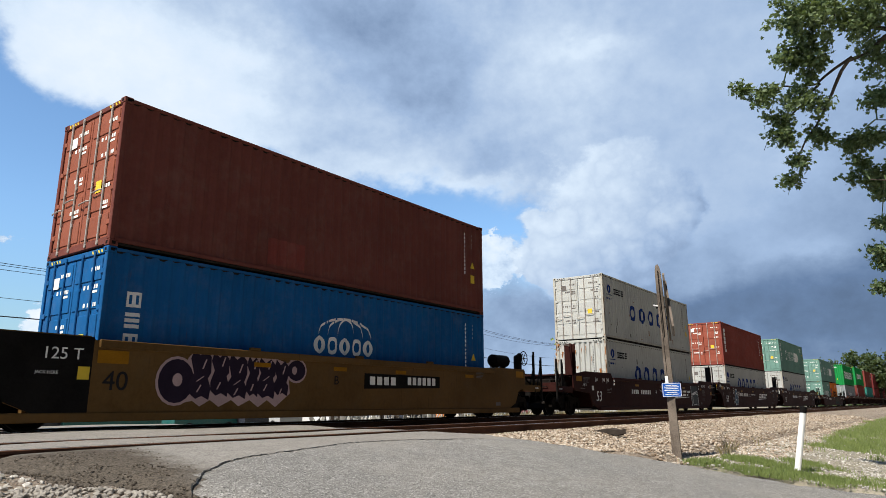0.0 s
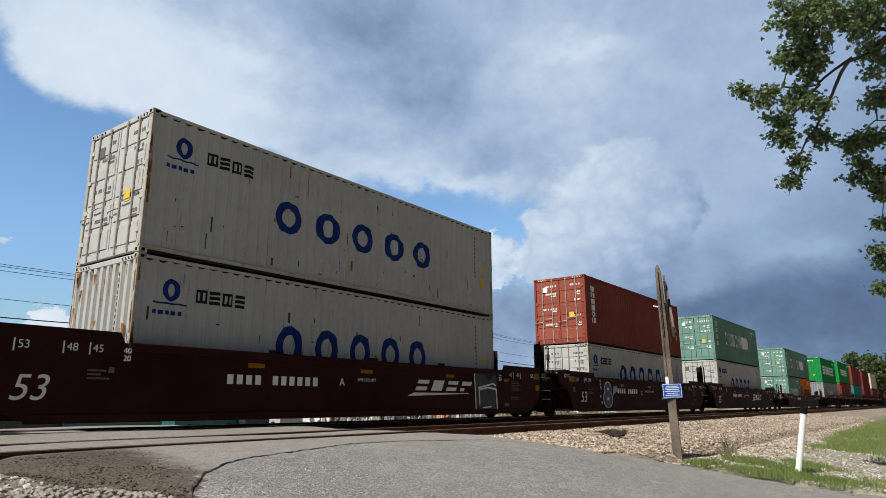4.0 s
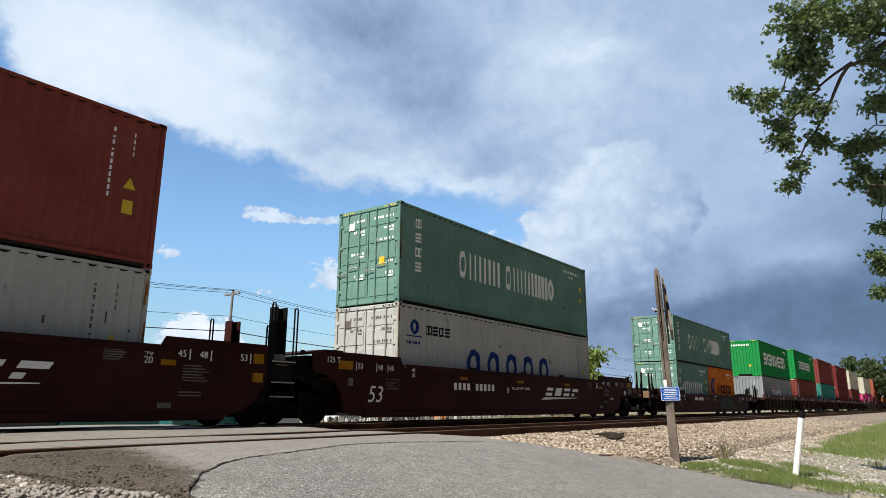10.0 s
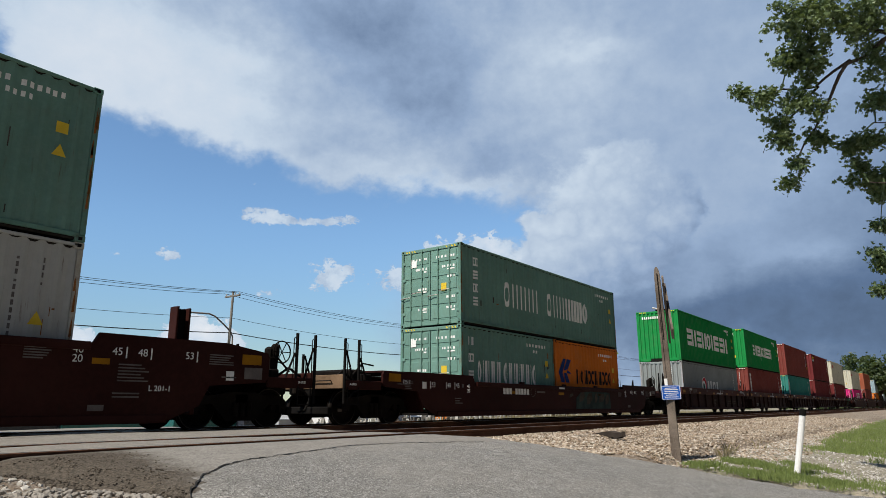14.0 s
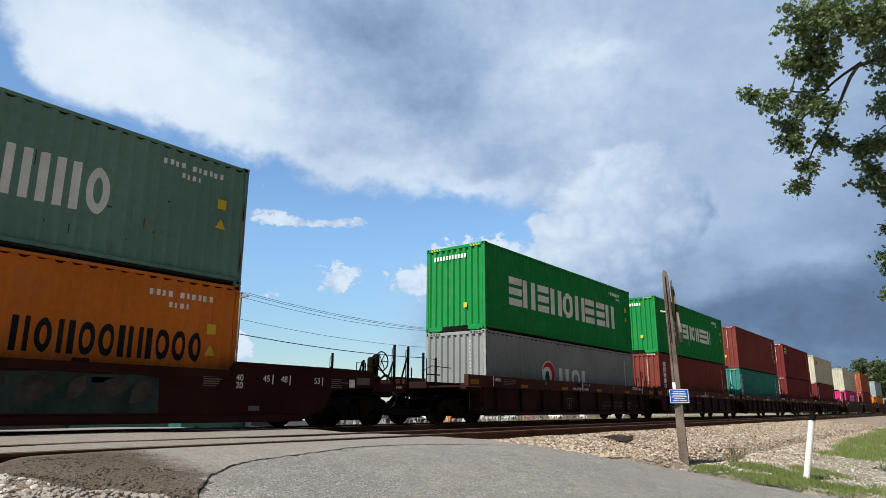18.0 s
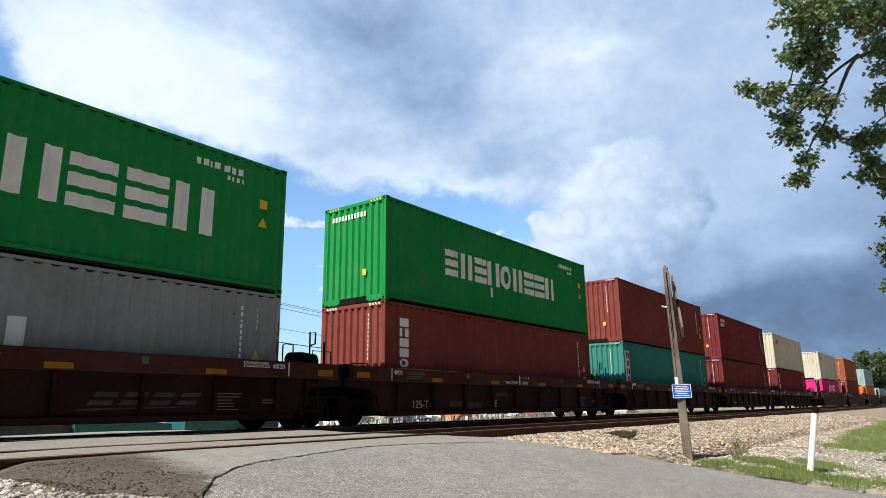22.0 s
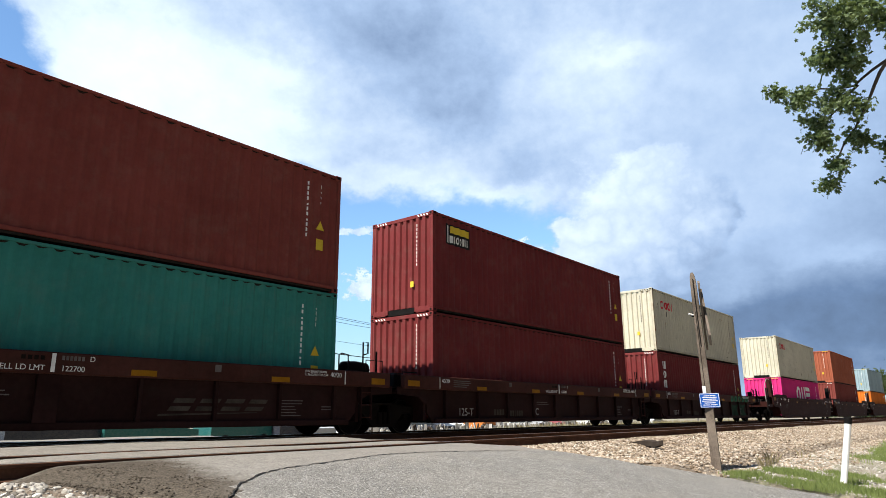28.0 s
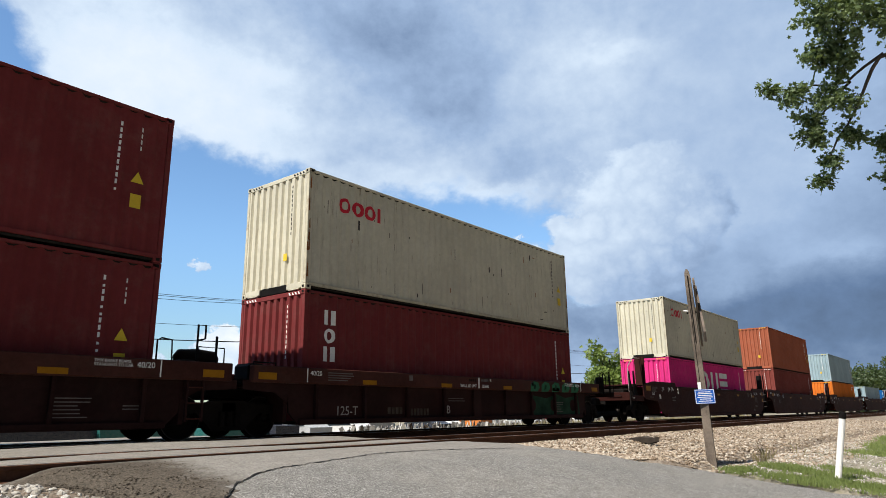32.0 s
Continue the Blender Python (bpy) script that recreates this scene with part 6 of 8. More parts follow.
def slanted_sign(car, x, z, w, h):
    """A slanted row of four plain shapes over a long tapering stroke."""
    g = h * 0.55
    for i in range(4):
        a = x + i * w * 0.245
        b = a + w * 0.17
        for lo, hi in (((0.0, 1.0),) if i == 1 else ((0.0, 0.36), (0.64, 1.0)) if i in (0, 2) else ((0.58, 1.0), (0.0, 0.34))):
            bb = b if not (i == 3 and lo == 0.0) else a + w * 0.07
            decal("sign_shape", car, [(a + g * lo, z + h * lo), (bb + g * lo, z + h * lo), (bb + g * hi, z + h * hi), (a + g * hi, z + h * hi)], 0.002, WM, "slanted white sign shape")
    decal("sign_stroke", car, [(x - w * 0.12, z - h * 0.55), (x + w * 0.9, z - h * 0.24), (x + w * 0.9, z - h * 0.18), (x - w * 0.02, z - h * 0.22)], 0.002, WM, "long tapering white stroke")


yellow_car = car_53(11.74, CAR_YELLOW, "dirty mustard yellow well car carrying two containers", "coupled", "coupled", (-7.8, 7.8),
       (("40", -6.08, 0.68, 0.32, BLACK_MARK, SIDE_Y - 0.002), ("B", -0.72, 0.88, 0.2, BLACK_MARK, SIDE_Y)), short=True)
decal("end_panel", yellow_car, [(-8.14, 0.96), (-7.74, 0.88), (-7.54, 0.48), (-6.95, 0.23), (-6.28, 0.23), (-6.28, 1.54), (-8.14, 1.54)], 0.004, BLACK, "black painted end panel")
lettering("marking", "125 T", 0.19, WM, yellow_car, -7.08, SIDE_Y - 0.009, 1.16, label="white stencilled marking")
lettering("marking", "JACK HERE", 0.05, WM, yellow_car, -7.15, SIDE_Y - 0.009, 0.92, label="white stencilled marking")
decal("label_plate", yellow_car, [(-6.50, 0.84), (-6.31, 0.84), (-6.31, 1.05), (-6.50, 1.05)], 0.008, YELLOW_MARK, "pale yellow label plate")
decal("reflector", yellow_car, [(-6.2, 1.12), (-5.66, 1.12), (-5.66, 1.34), (-6.2, 1.34)], 0.004, AMBER, "amber reflector plate")
decal("number_plate_field", yellow_car, [(0.3, 0.80), (3.35, 0.86), (3.35, 1.17), (0.3, 1.17)], 0.002, BLACK, "black field behind the stencilled marking")
for i in range(4):
    decal("number_shape", yellow_car, [(0.5 + i * 0.26, 0.90), (0.68 + i * 0.26, 0.90), (0.68 + i * 0.26, 1.10), (0.5 + i * 0.26, 1.10)], 0.006, WM, "white stencilled bar")
for i in range(6):
    decal("number_shape", yellow_car, [(1.95 + i * 0.21, 0.92), (2.09 + i * 0.21, 0.92), (2.09 + i * 0.21, 1.12), (1.95 + i * 0.21, 1.12)], 0.006, WM, "white stencilled bar")
# sprayed shapes: a pale outline behind dark, jagged strokes
decal("spray_outline", yellow_car, disc(-4.72, 0.86, 0.41, 0.45), 0.002, PINK_MARK, "pale sprayed outline")
decal("spray_outline", yellow_car, [(-4.80, 0.44), (-4.36, 0.50), (-4.2, 0.40), (-3.98, 0.52), (-3.78, 0.39), (-3.5, 0.52), (-3.32, 0.40), (-3.06, 0.52), (-2.84, 0.38), (-2.62, 0.52), (-2.4, 0.38), (-2.02, 0.66),
                                    (-2.12, 1.30), (-2.4, 1.37), (-3.1, 1.42), (-3.9, 1.46), (-4.32, 1.50), (-4.5, 1.3)], 0.003, PINK_MARK, "pale jagged sprayed outline")
decal("spray_outline", yellow_car, disc(-1.86, 1.15, 0.29, 0.27), 0.004, PINK_MARK, "pale sprayed outline")
decal("spray_shape", yellow_car, disc(-4.72, 0.86, 0.36, 0.40), 0.006, SPRAY_DARK, "dark sprayed disc")
decal("spray_line", yellow_car, disc(-4.70, 0.88, 0.10, 0.12), 0.008, PINK_MARK, "pale sprayed dot")
decal("spray_shape", yellow_car, disc(-1.86, 1.15, 0.25, 0.22), 0.007, SPRAY_DARK, "dark sprayed disc")
decal("spray_line", yellow_car, disc(-1.92, 1.15, 0.07, 0.09, 12), 0.009, PINK_MARK, "pale sprayed dot")
for i, (a, w, lo, bulge) in enumerate(((-4.42, 0.40, 0.54, 0.0), (-3.97, 0.36, 0.60, 0.06), (-3.58, 0.40, 0.56, -0.05), (-3.14, 0.26, 0.60, 0.04), (-2.86, 0.40, 0.56, 0.05), (-2.44, 0.34, 0.62, -0.04))):
    top = 1.44 - i * 0.02
    decal("spray_shape", yellow_car, [(a - 0.02, lo + 0.1), (a + w * 0.28, lo), (a + w * 0.62, lo + 0.05), (a + w * 1.0, lo - 0.02), (a + w * 1.08, lo + 0.2), (a + w * 0.9, 0.92 + bulge), (a + w * 1.06, 1.04), (a + w * 1.02, top - 0.1), (a + w * 0.72, top),
                                      (a + w * 0.4, top - 0.09), (a + w * 0.06, top + 0.02), (a - 0.03, top - 0.16), (a + 0.05, 1.02 + bulge), (a - 0.03, 0.86)], 0.007 + i * 0.0004, SPRAY_DARK, "dark jagged sprayed stroke")
    for x0, z0, x1, z1 in ((0.25, 0.86, 0.62, 0.96), (0.55, 1.10, 0.72, 1.28), (0.30, 0.66, 0.50, 0.80))[i % 2:]:
        decal("spray_line", yellow_car, [(a + w * x0, z0 + bulge), (a + w * x0 + 0.03, z0 + bulge), (a + w * x1 + 0.03, z1 + bulge), (a + w * x1, z1 + bulge)], 0.0105, PINK_MARK, "thin pale sprayed gap")

stack(5.64, (HIGH, "blue", "door", "blue corrugated shipping container with doors, lowest in the stack", ("blue_box",)),
      (HIGH, "dull_oxide", "door", "dull oxide-red corrugated shipping container, on top of a blue one", ("patch",)))
BN = "dark red-brown well car carrying two stacked containers"
first = car_53(33.55, CAR_BROWN, BN, "coupled", "joint", (-9.75, 9.8), (("53", -8.0, 0.53, 0.40, WM, SIDE_Y),))
slanted_sign(first, 1.75, 0.82, 2.8, 0.28)
lettering("marking", "A", 0.18, WM, first, -1.05, SIDE_Y, 0.88, label="white stencilled marking")
lettering("marking", "WELL LD LMT", 0.075, WM, first, -0.45, SIDE_Y, 1.0, label="white stencilled marking")
for i in range(11):
    if i != 4:
        decal("number_shape", first, [(-4.13 + i * 0.225, 0.85), (-3.99 + i * 0.225, 0.85), (-3.99 + i * 0.225, 1.04), (-4.13 + i * 0.225, 1.04)], 0.004, WM, "white stencilled bar")
decal("overpaint", first, [(4.62, 0.26), (5.86, 0.26), (5.8, 1.36), (4.55, 1.36)], 0.002, SPRAY_GREY, "grey painted-over patch")
for pts in ([(4.62, 0.26), (4.66, 0.26), (4.59, 1.36), (4.55, 1.36)], [(4.75, 0.96), (5.6, 1.10), (5.75, 1.04), (5.75, 0.99), (5.6, 1.05), (4.75, 0.91)],
            [(4.8, 0.86), (5.3, 0.93), (5.75, 0.88), (5.8, 0.3), (5.85, 0.3), (5.80, 0.93), (5.3, 0.98), (4.8, 0.91)], [(4.82, 0.42), (4.86, 0.42), (4.84, 0.88), (4.79, 0.88)],
            [(5.0, 0.33), (5.5, 0.36), (5.5, 0.40), (5.0, 0.37)]):
    decal("spray_line", first, pts, 0.006, WM, "thin white sprayed line")
stack(27.50, (HIGH, "white", "plain", "rust-stained white shipping container, lowest in the stack", ("five_navy",)),
      (HIGH, "white", "door", "weathered white shipping container with doors, on top of the stack", ("five_navy_high",)))
second = car_53(53.05, CAR_BROWN, BN, "joint", "joint", (9.8,), (("53", -7.64, 0.53, 0.40, WM, SIDE_Y), ("C", -1.25, 0.86, 0.18, WM, SIDE_Y), ("WELL LD LMT 118,700", -0.7, 0.98, 0.085, WM, SIDE_Y)))
slanted_sign(second, 1.75, 0.82, 2.8, 0.28)
for dx, lift, mat, lab in ((0.035, 0.002, WM, "thin white sprayed outline"), (0.0, 0.004, SPRAY_BLUE, "faded blue sprayed lobe")):
    decal("spray_shape", second, disc(-5.02, 1.06, 0.33 + dx, 0.27 + dx), lift, mat, lab)
    decal("spray_shape", second, disc(-5.05, 0.66, 0.45 + dx, 0.34 + dx), lift + 0.0005, mat, lab)
for i, (x, z) in enumerate(((-5.72, 1.1), (-5.78, 0.75), (-5.68, 0.5))):
    for q in range(3):
        c_, s_ = math.cos(q * math.pi / 3), math.sin(q * math.pi / 3)
        decal("spray_line", second, [(x - 0.07 * c_ + 0.008 * s_, z - 0.07 * s_ - 0.008 * c_), (x + 0.07 * c_ + 0.008 * s_, z + 0.07 * s_ - 0.008 * c_), (x + 0.07 * c_ - 0.008 * s_, z + 0.07 * s_ + 0.008 * c_), (x - 0.07 * c_ - 0.008 * s_, z - 0.07 * s_ + 0.008 * c_)], 0.004 + q * 0.0004, WM, "small sprayed star stroke")
decal("spray_line", second, disc(-5.02, 1.06, 0.08, 0.06, 12), 0.0075, WM, "small white sprayed dot")
decal("spray_line", second, disc(-5.05, 0.66, 0.1, 0.06, 12), 0.0075, WM, "small white sprayed dot")
for i in range(4):
    decal("spray_line", second, [(-4.5 + i * 0.12, 0.8 + i * 0.05), (-4.475 + i * 0.12, 0.8 + i * 0.05), (-4.42 + i * 0.11, 1.2), (-4.445 + i * 0.11, 1.2)], 0.004, WM, "thin white sprayed line")
for i in range(10):
    if i != 4:
        decal("number_shape", second, [(-4.0 + i * 0.235, 0.9), (-3.85 + i * 0.235, 0.9), (-3.85 + i * 0.235, 1.10), (-4.0 + i * 0.235, 1.10)], 0.004, WM, "white stencilled bar")
stack(46.93, (STD, "white", "door", "weathered white shipping container with doors, lowest in the stack", ("five_navy",)),
      (HIGH, "brown", "door", "red-brown shipping container with doors, on top of a white one", ("upright_white",)))
third = car_53(72.4, CAR_BROWN, BN, "joint", "coupled", (9.65,), (("53", -7.6, 0.53, 0.40, WM, SIDE_Y), ("B", -1.0, 0.86, 0.18, WM, SIDE_Y), ("WELL LD LMT 118,900", -0.7, 0.98, 0.085, WM, SIDE_Y), ("L 201-1", 7.3, 0.72, 0.1, WM, SIDE_Y)))
slanted_sign(third, 1.6, 0.82, 2.8, 0.28)
for i in range(10):
    if i != 4:
        decal("number_shape", third, [(-3.95 + i * 0.225, 0.9), (-3.81 + i * 0.225, 0.9), (-3.81 + i * 0.225, 1.10), (-3.95 + i * 0.225, 1.10)], 0.004, WM, "white stencilled bar")
stack(66.25, (HIGH, "white", "door", "rust-streaked white shipping container, lowest in the stack", ("five_navy",)),
      (HIGH, "jade", "door", "jade green shipping container with doors, on top of a white one", ("two_words",)))
coast = car_53(95.9, CAR_BROWN, "dark brown well car carrying one long and two short containers", "coupled", "coupled", (-9.75, 9.75), (), top=1.15)
for i in range(9):
    if i != 3:
        decal("number_shape", coast, [(-4.2 + i * 0.19, 0.82), (-4.06 + i * 0.19, 0.82), (-4.06 + i * 0.19, 1.01), (-4.2 + i * 0.19, 1.01)], 0.004, WM, "white stencilled bar")
ring_ = [(-2.25 + 0.17 * math.cos(2 * math.pi * i / 24), 0.92 + 0.17 * math.sin(2 * math.pi * i / 24)) for i in range(24)]
for i in range(24):
    (xa, za), (xb, zb) = ring_[i], ring_[(i + 1) % 24]
    if i % 2 == 0:
        decal("emblem_dash", coast, [(xa, za), (xb, zb), (-2.25 + (xb + 2.25) * 0.86, 0.92 + (zb - 0.92) * 0.86), (-2.25 + (xa + 2.25) * 0.86, 0.92 + (za - 0.92) * 0.86)][::-1], 0.004, DIM_MARK, "dash of a stencilled round emblem")
decal("small_plate", coast, [(-1.97, 0.89), (-1.39, 0.89), (-1.39, 0.95), (-1.97, 0.95)], 0.004, DIM_MARK, "line of small stencilled print")
bars(coast, -0.4, 1.05, 1, 0.55, SIDE_Y - 0.06, WM, h=0.06)
SPRAY_TAN = surface("faded_tan_spray", (0.062, 0.052, 0.041), 0.7, spread=0.5, scale=6.0, bump=0.0, streak=0.8, streak_rgb=(0.03, 0.025, 0.02))
SPRAY_TEAL = surface("faded_teal_spray", (0.03, 0.05, 0.045), 0.7, spread=0.5, scale=6.0, bump=0.0)
decal("spray_shape", coast, [(1.05, 0.34), (4.35, 0.34), (4.3, 0.95), (3.9, 1.0), (3.2, 0.98), (2.4, 1.0), (1.5, 0.95), (1.1, 0.75)], 0.002, SPRAY_TEAL, "faded dark teal sprayed field")
for x0, w_, z0, h_ in ((1.35, 0.5, 0.6, 0.38), (2.0, 0.55, 0.5, 0.46), (2.75, 0.3, 0.55, 0.40), (3.2, 0.55, 0.58, 0.36), (3.8, 0.4, 0.5, 0.42), (0.5, 0.35, 0.75, 0.16)):
    decal("spray_shape", coast, [(x0, z0), (x0 + w_ * 0.6, z0 + 0.04), (x0 + w_, z0 + h_ * 0.5), (x0 + w_ * 0.9, z0 + h_), (x0 + w_ * 0.35, z0 + h_ * 0.9), (x0 + 0.03, z0 + h_ * 0.6)], 0.004, SPRAY_TAN, "faded tan sprayed stroke")
container(89.80, FLOOR, SHORT, STD, "jade", "door", "short jade green container with doors, low in the well", ("two_words_short",))
container(89.80 + 6.134, FLOOR, SHORT, STD, "orange", "plain", "short orange shipping container, low in the well", ("orange_box",))
container(89.80, FLOOR + STD + 0.006, LONG, STD, "jade", "door", "long jade green shipping container above two short ones", ("two_words",))
B5 = "dark brown ribbed well car carrying two stacked containers"
lead = car_40(117.32, B5, "coupled", "joint", (-7.1, 7.85), "A", big_sign=True)
for bx in ((-1.02, -0.74, 0.46, 0.475), (-1.02, -0.74, 0.725, 0.74), (-1.02, -1.005, 0.475, 0.725), (-0.755, -0.74, 0.475, 0.725), (-0.92, -0.84, 0.53, 0.67)):
    part("print_frame", Geo().box(bx[0], bx[1], -1.428, -1.424, bx[2], bx[3]), DIM_MARK, lead)
stack(111.22, (STD, "grey", "plain", "grey shipping container with a rusty corner, lowest in the stack", ("grey_three",)),
      (HIGH, "green", "plain", "bright green shipping container on top of a grey one", ("nine_white",)))
car_40(132.9, B5, "joint", "joint", (7.85,), "E")
stack(126.80, (HIGH, "oxide", "plain", "dull red shipping container, lowest in the stack", ("upright_white",)),
      (HIGH, "green", "plain", "bright green shipping container on top of a red one", ("nine_white_short",)))
car_40(148.52, B5, "joint", "joint", (7.85,), "D", "122700", big_sign=True)
stack(142.42, (HIGH, "teal", "plain", "teal green shipping container, lowest in the stack", ("upright_panel",)),
      (HIGH, "oxide", "plain", "dull red shipping container on top of a teal one", ()))
car_40(164.14, B5, "joint", "joint", (7.85,), "C")
stack(158.06, (HIGH, "maroon", "plain", "maroon shipping container, lowest in the stack", ()),
      (HIGH, "maroon", "plain", "maroon shipping container with a badge, on top of the stack", ("corner_badge",)))
last_unit = car_40(179.72, B5, "joint", "coupled", (7.1,), "B")
stack(173.64, (HIGH, "maroon", "plain", "maroon shipping container, lowest in the stack", ("upright_three",)),
      (HIGH, "cream", "plain", "stained cream shipping container on top of a maroon one", ("red_four",)))
part("spray_shape", Geo().slab([(2.9, 0.36), (4.1, 0.32), (6.2, 0.34), (6.1, 1.0), (5.2, 0.9), (4.6, 1.02), (3.9, 0.88), (3.0, 0.98)], -1.425, -1.421), SPRAY_MOSS, last_unit, "faded dark green sprayed patch")
for i in range(5):      # sprayed shapes running along the top chord
    x = 2.75 + i * 0.66
    part("spray_shape", Geo().slab([(x, 1.08), (x + 0.42, 1.09), (x + 0.55, 1.2), (x + 0.5, 1.36), (x + 0.22, 1.40), (x + 0.03, 1.3)], -1.566, -1.562), SPRAY_GREEN, last_unit, "faded green sprayed shape")
    part("spray_line", Geo().slab([(x + 0.18, 1.15), (x + 0.3, 1.17), (x + 0.33, 1.29), (x + 0.22, 1.31)], -1.569, -1.565), SPRAY_MOSS, last_unit)
    if i % 2 == 0:
        part("spray_line", Geo().slab(disc(x + 0.3, 0.66, 0.2, 0.2, 14), -1.428, -1.4255), CAR_DARK_BROWN, last_unit, "dark gap in a sprayed shape")
FAR = "brown well car carrying two stacked containers"
car_53(201.5, CAR_BROWN, FAR, "coupled", "joint", (-9.75, 9.8))
stack(195.4, (STD, "pink", "plain", "magenta shipping container, lowest in the stack", ("three_white_big",)),
      (HIGH, "cream", "plain", "cream shipping container on top of a magenta one", ("red_four",)))
car_53(221.0, CAR_BROWN, FAR, "joint", "coupled", (9.75,))
stack(214.9, (HIGH, "oxide", "plain", "red-brown shipping container, lowest in the stack", ()),
      (HIGH, "rust_orange", "plain", "rust orange shipping container on top of a brown one", ()))
car_53(242.4, CAR_BROWN, FAR, "coupled", "joint", (-9.75, 9.8))
stack(236.3, (STD, "orange", "plain", "orange shipping container, lowest in the stack", ()),
      (STD, "pale_blue", "plain", "pale blue-grey shipping container on top of an orange one", ()))

car_53(262.0, CAR_BROWN, "brown well car carrying one container low in the well", "joint", "coupled", (9.75,))
container(256.4, FLOOR, LONG, STD, "pale_blue", "plain", "pale grey shipping container alone in its well")
car_53(283.3, CAR_BROWN, "brown well car carrying one container low in the well", "coupled", "joint", (-9.75, 9.8))
container(277.2, FLOOR, LONG, STD, "blue", "plain", "blue shipping container alone in its well")

# ---------------------------------------------------------------- beside the road
WOOD = surface("weathered_grey_wood", (0.145, 0.118, 0.096), 0.85, spread=0.5, scale=7.0, bump=0.8, bump_scale=25.0, streak=1.0, streak_rgb=(0.045, 0.036, 0.03))
SIGN_BLUE = surface("blue_sign_enamel", (0.02, 0.10, 0.42), 0.4, spread=0.1, scale=9.0, bump=0.0)
WHITE_PAINT = surface("white_post_paint", (0.78, 0.78, 0.76), 0.55, spread=0.07, scale=9.0, bump=0.1, dust=0.15)
POST_AT = Vector((11.3, 3.68, base_z(3.68) - 0.06))

post = thing("crossing_post", "leaning weathered wooden level crossing post with worn crossed boards", "sign post", at=POST_AT)
post.rotation_euler = (radians(-1.6), radians(0.4), radians(14))
g = Geo()
heights = [-0.3 + 0.43 * i for i in range(8)] + [2.95, 3.06, 3.13, 3.165]
for i, z in enumerate(heights):
    w = 0.070 - 0.0078 * z + 0.005 * noise.noise(Vector((3.0, z, 0)))
    wy = w * (1.0, 1.0, 0.94, 0.72, 0.35)[max(0, i - 7)]
    g.v += [(-w, -wy, z), (w, -wy, z), (w, wy, z), (-w, wy, z)]
for i in range(len(heights) - 1):
    for j in range(4):
        a, b = i * 4 + j, i * 4 + (j + 1) % 4
        g.f.append((a, b, b + 4, a + 4))
i = 4 * len(heights)
g.f.append((i - 4, i - 3, i - 2, i - 1))
part("post", g, WOOD, post)
part("split", Geo().box(-0.062, -0.058, -0.012, 0.004, 1.9, 3.05).box(-0.068, -0.064, 0.016, 0.022, 1.2, 2.5), BLACK, post, "long dark split in the wood")
for sign_, y in ((1, -0.088), (-1, -0.126)):
    g = Geo().slab([(-0.68, -0.06), (-0.60, -0.105), (0.62, -0.105), (0.70, -0.02), (0.60, 0.105), (-0.62, 0.105)], -0.017, 0.017)
    g.moved(0, pose(0, y, 2.42, 0, 48 * sign_, 3.5 if sign_ > 0 else 7.0))
    part("board", g, WOOD, post, "weathered crossing board seen nearly edge-on")
part("bolt", Geo().tube([(0, -0.155, 2.42), (0, 0.09, 2.42)], 0.014, 8), IRON, post)
part("bracket_stub", Geo().tube([(-0.03, 0.05, 2.44), (-0.05, 0.13, 2.46)], 0.014, 6), WHITE_PAINT, post, "white bracket stub")
part("paint_patch", Geo().box(-0.069, -0.066, 0.01, 0.06, 1.1, 1.26), WHITE_PAINT, post, "patch of old white paint")
plate = part("blue_sign", Geo().slab([(sx * (0.133 + 0.022 * math.cos(a_)), sz * (0.093 + 0.022 * math.sin(a_))) for sx, sz, angles in ((1, 1, (0, 0.5, 1.07, 1.57)), (-1, 1, (1.57, 1.07, 0.5, 0)), (-1, -1, (0, 0.5, 1.07, 1.57)), (1, -1, (1.57, 1.07, 0.5, 0))) for a_ in angles], -0.004, 0.0), SIGN_BLUE, post, "small blue notice plate with white print")
plate.matrix_local = pose(-0.087, -0.03, 1.03, 0, 0, -72)
part("sign_border", Geo().box(-0.15, 0.15, -0.0055, -0.0045, 0.100, 0.108).box(-0.15, 0.15, -0.0055, -0.0045, -0.108, -0.100).box(-0.15, -0.142, -0.0055, -0.0045, -0.1, 0.1).box(0.142, 0.15, -0.0055, -0.0045, -0.1, 0.1), WHITE_PAINT, plate, "thin white border")
for z, w in ((0.066, 0.19), (0.040, 0.23), (0.012, 0.21), (-0.016, 0.24), (-0.046, 0.17), (-0.078, 0.22)):
    part("print_bar", Geo().box(-w / 2, w / 2, -0.0055, -0.0045, z, z + 0.011), WHITE_PAINT, plate, "line of small white print")
for z in (0.07, -0.07):
    part("screw", Geo().tube([(0, -0.008, z), (0, 0.03, z)], 0.006, 6), IRON, plate)

marker = thing("marker_post", "leaning white marker post with a dark cap in the grass", "post", at=(12.0, 2.06, base_z(2.06) - 0.06))
marker.rotation_euler = (radians(11), radians(2), radians(8))
g = Geo().tube([(0, 0, -0.2), (0, 0, 0.5), (0, 0, 0.93)], [0.046, 0.046, 0.045], 12)
part("post", g, WHITE_PAINT, marker)
part("cap", Geo().tube([(0, 0, 0.925), (0, 0, 1.02), (0, 0, 1.03)], [0.05, 0.05, 0.03], 12), BLACK, marker, "dark cap")

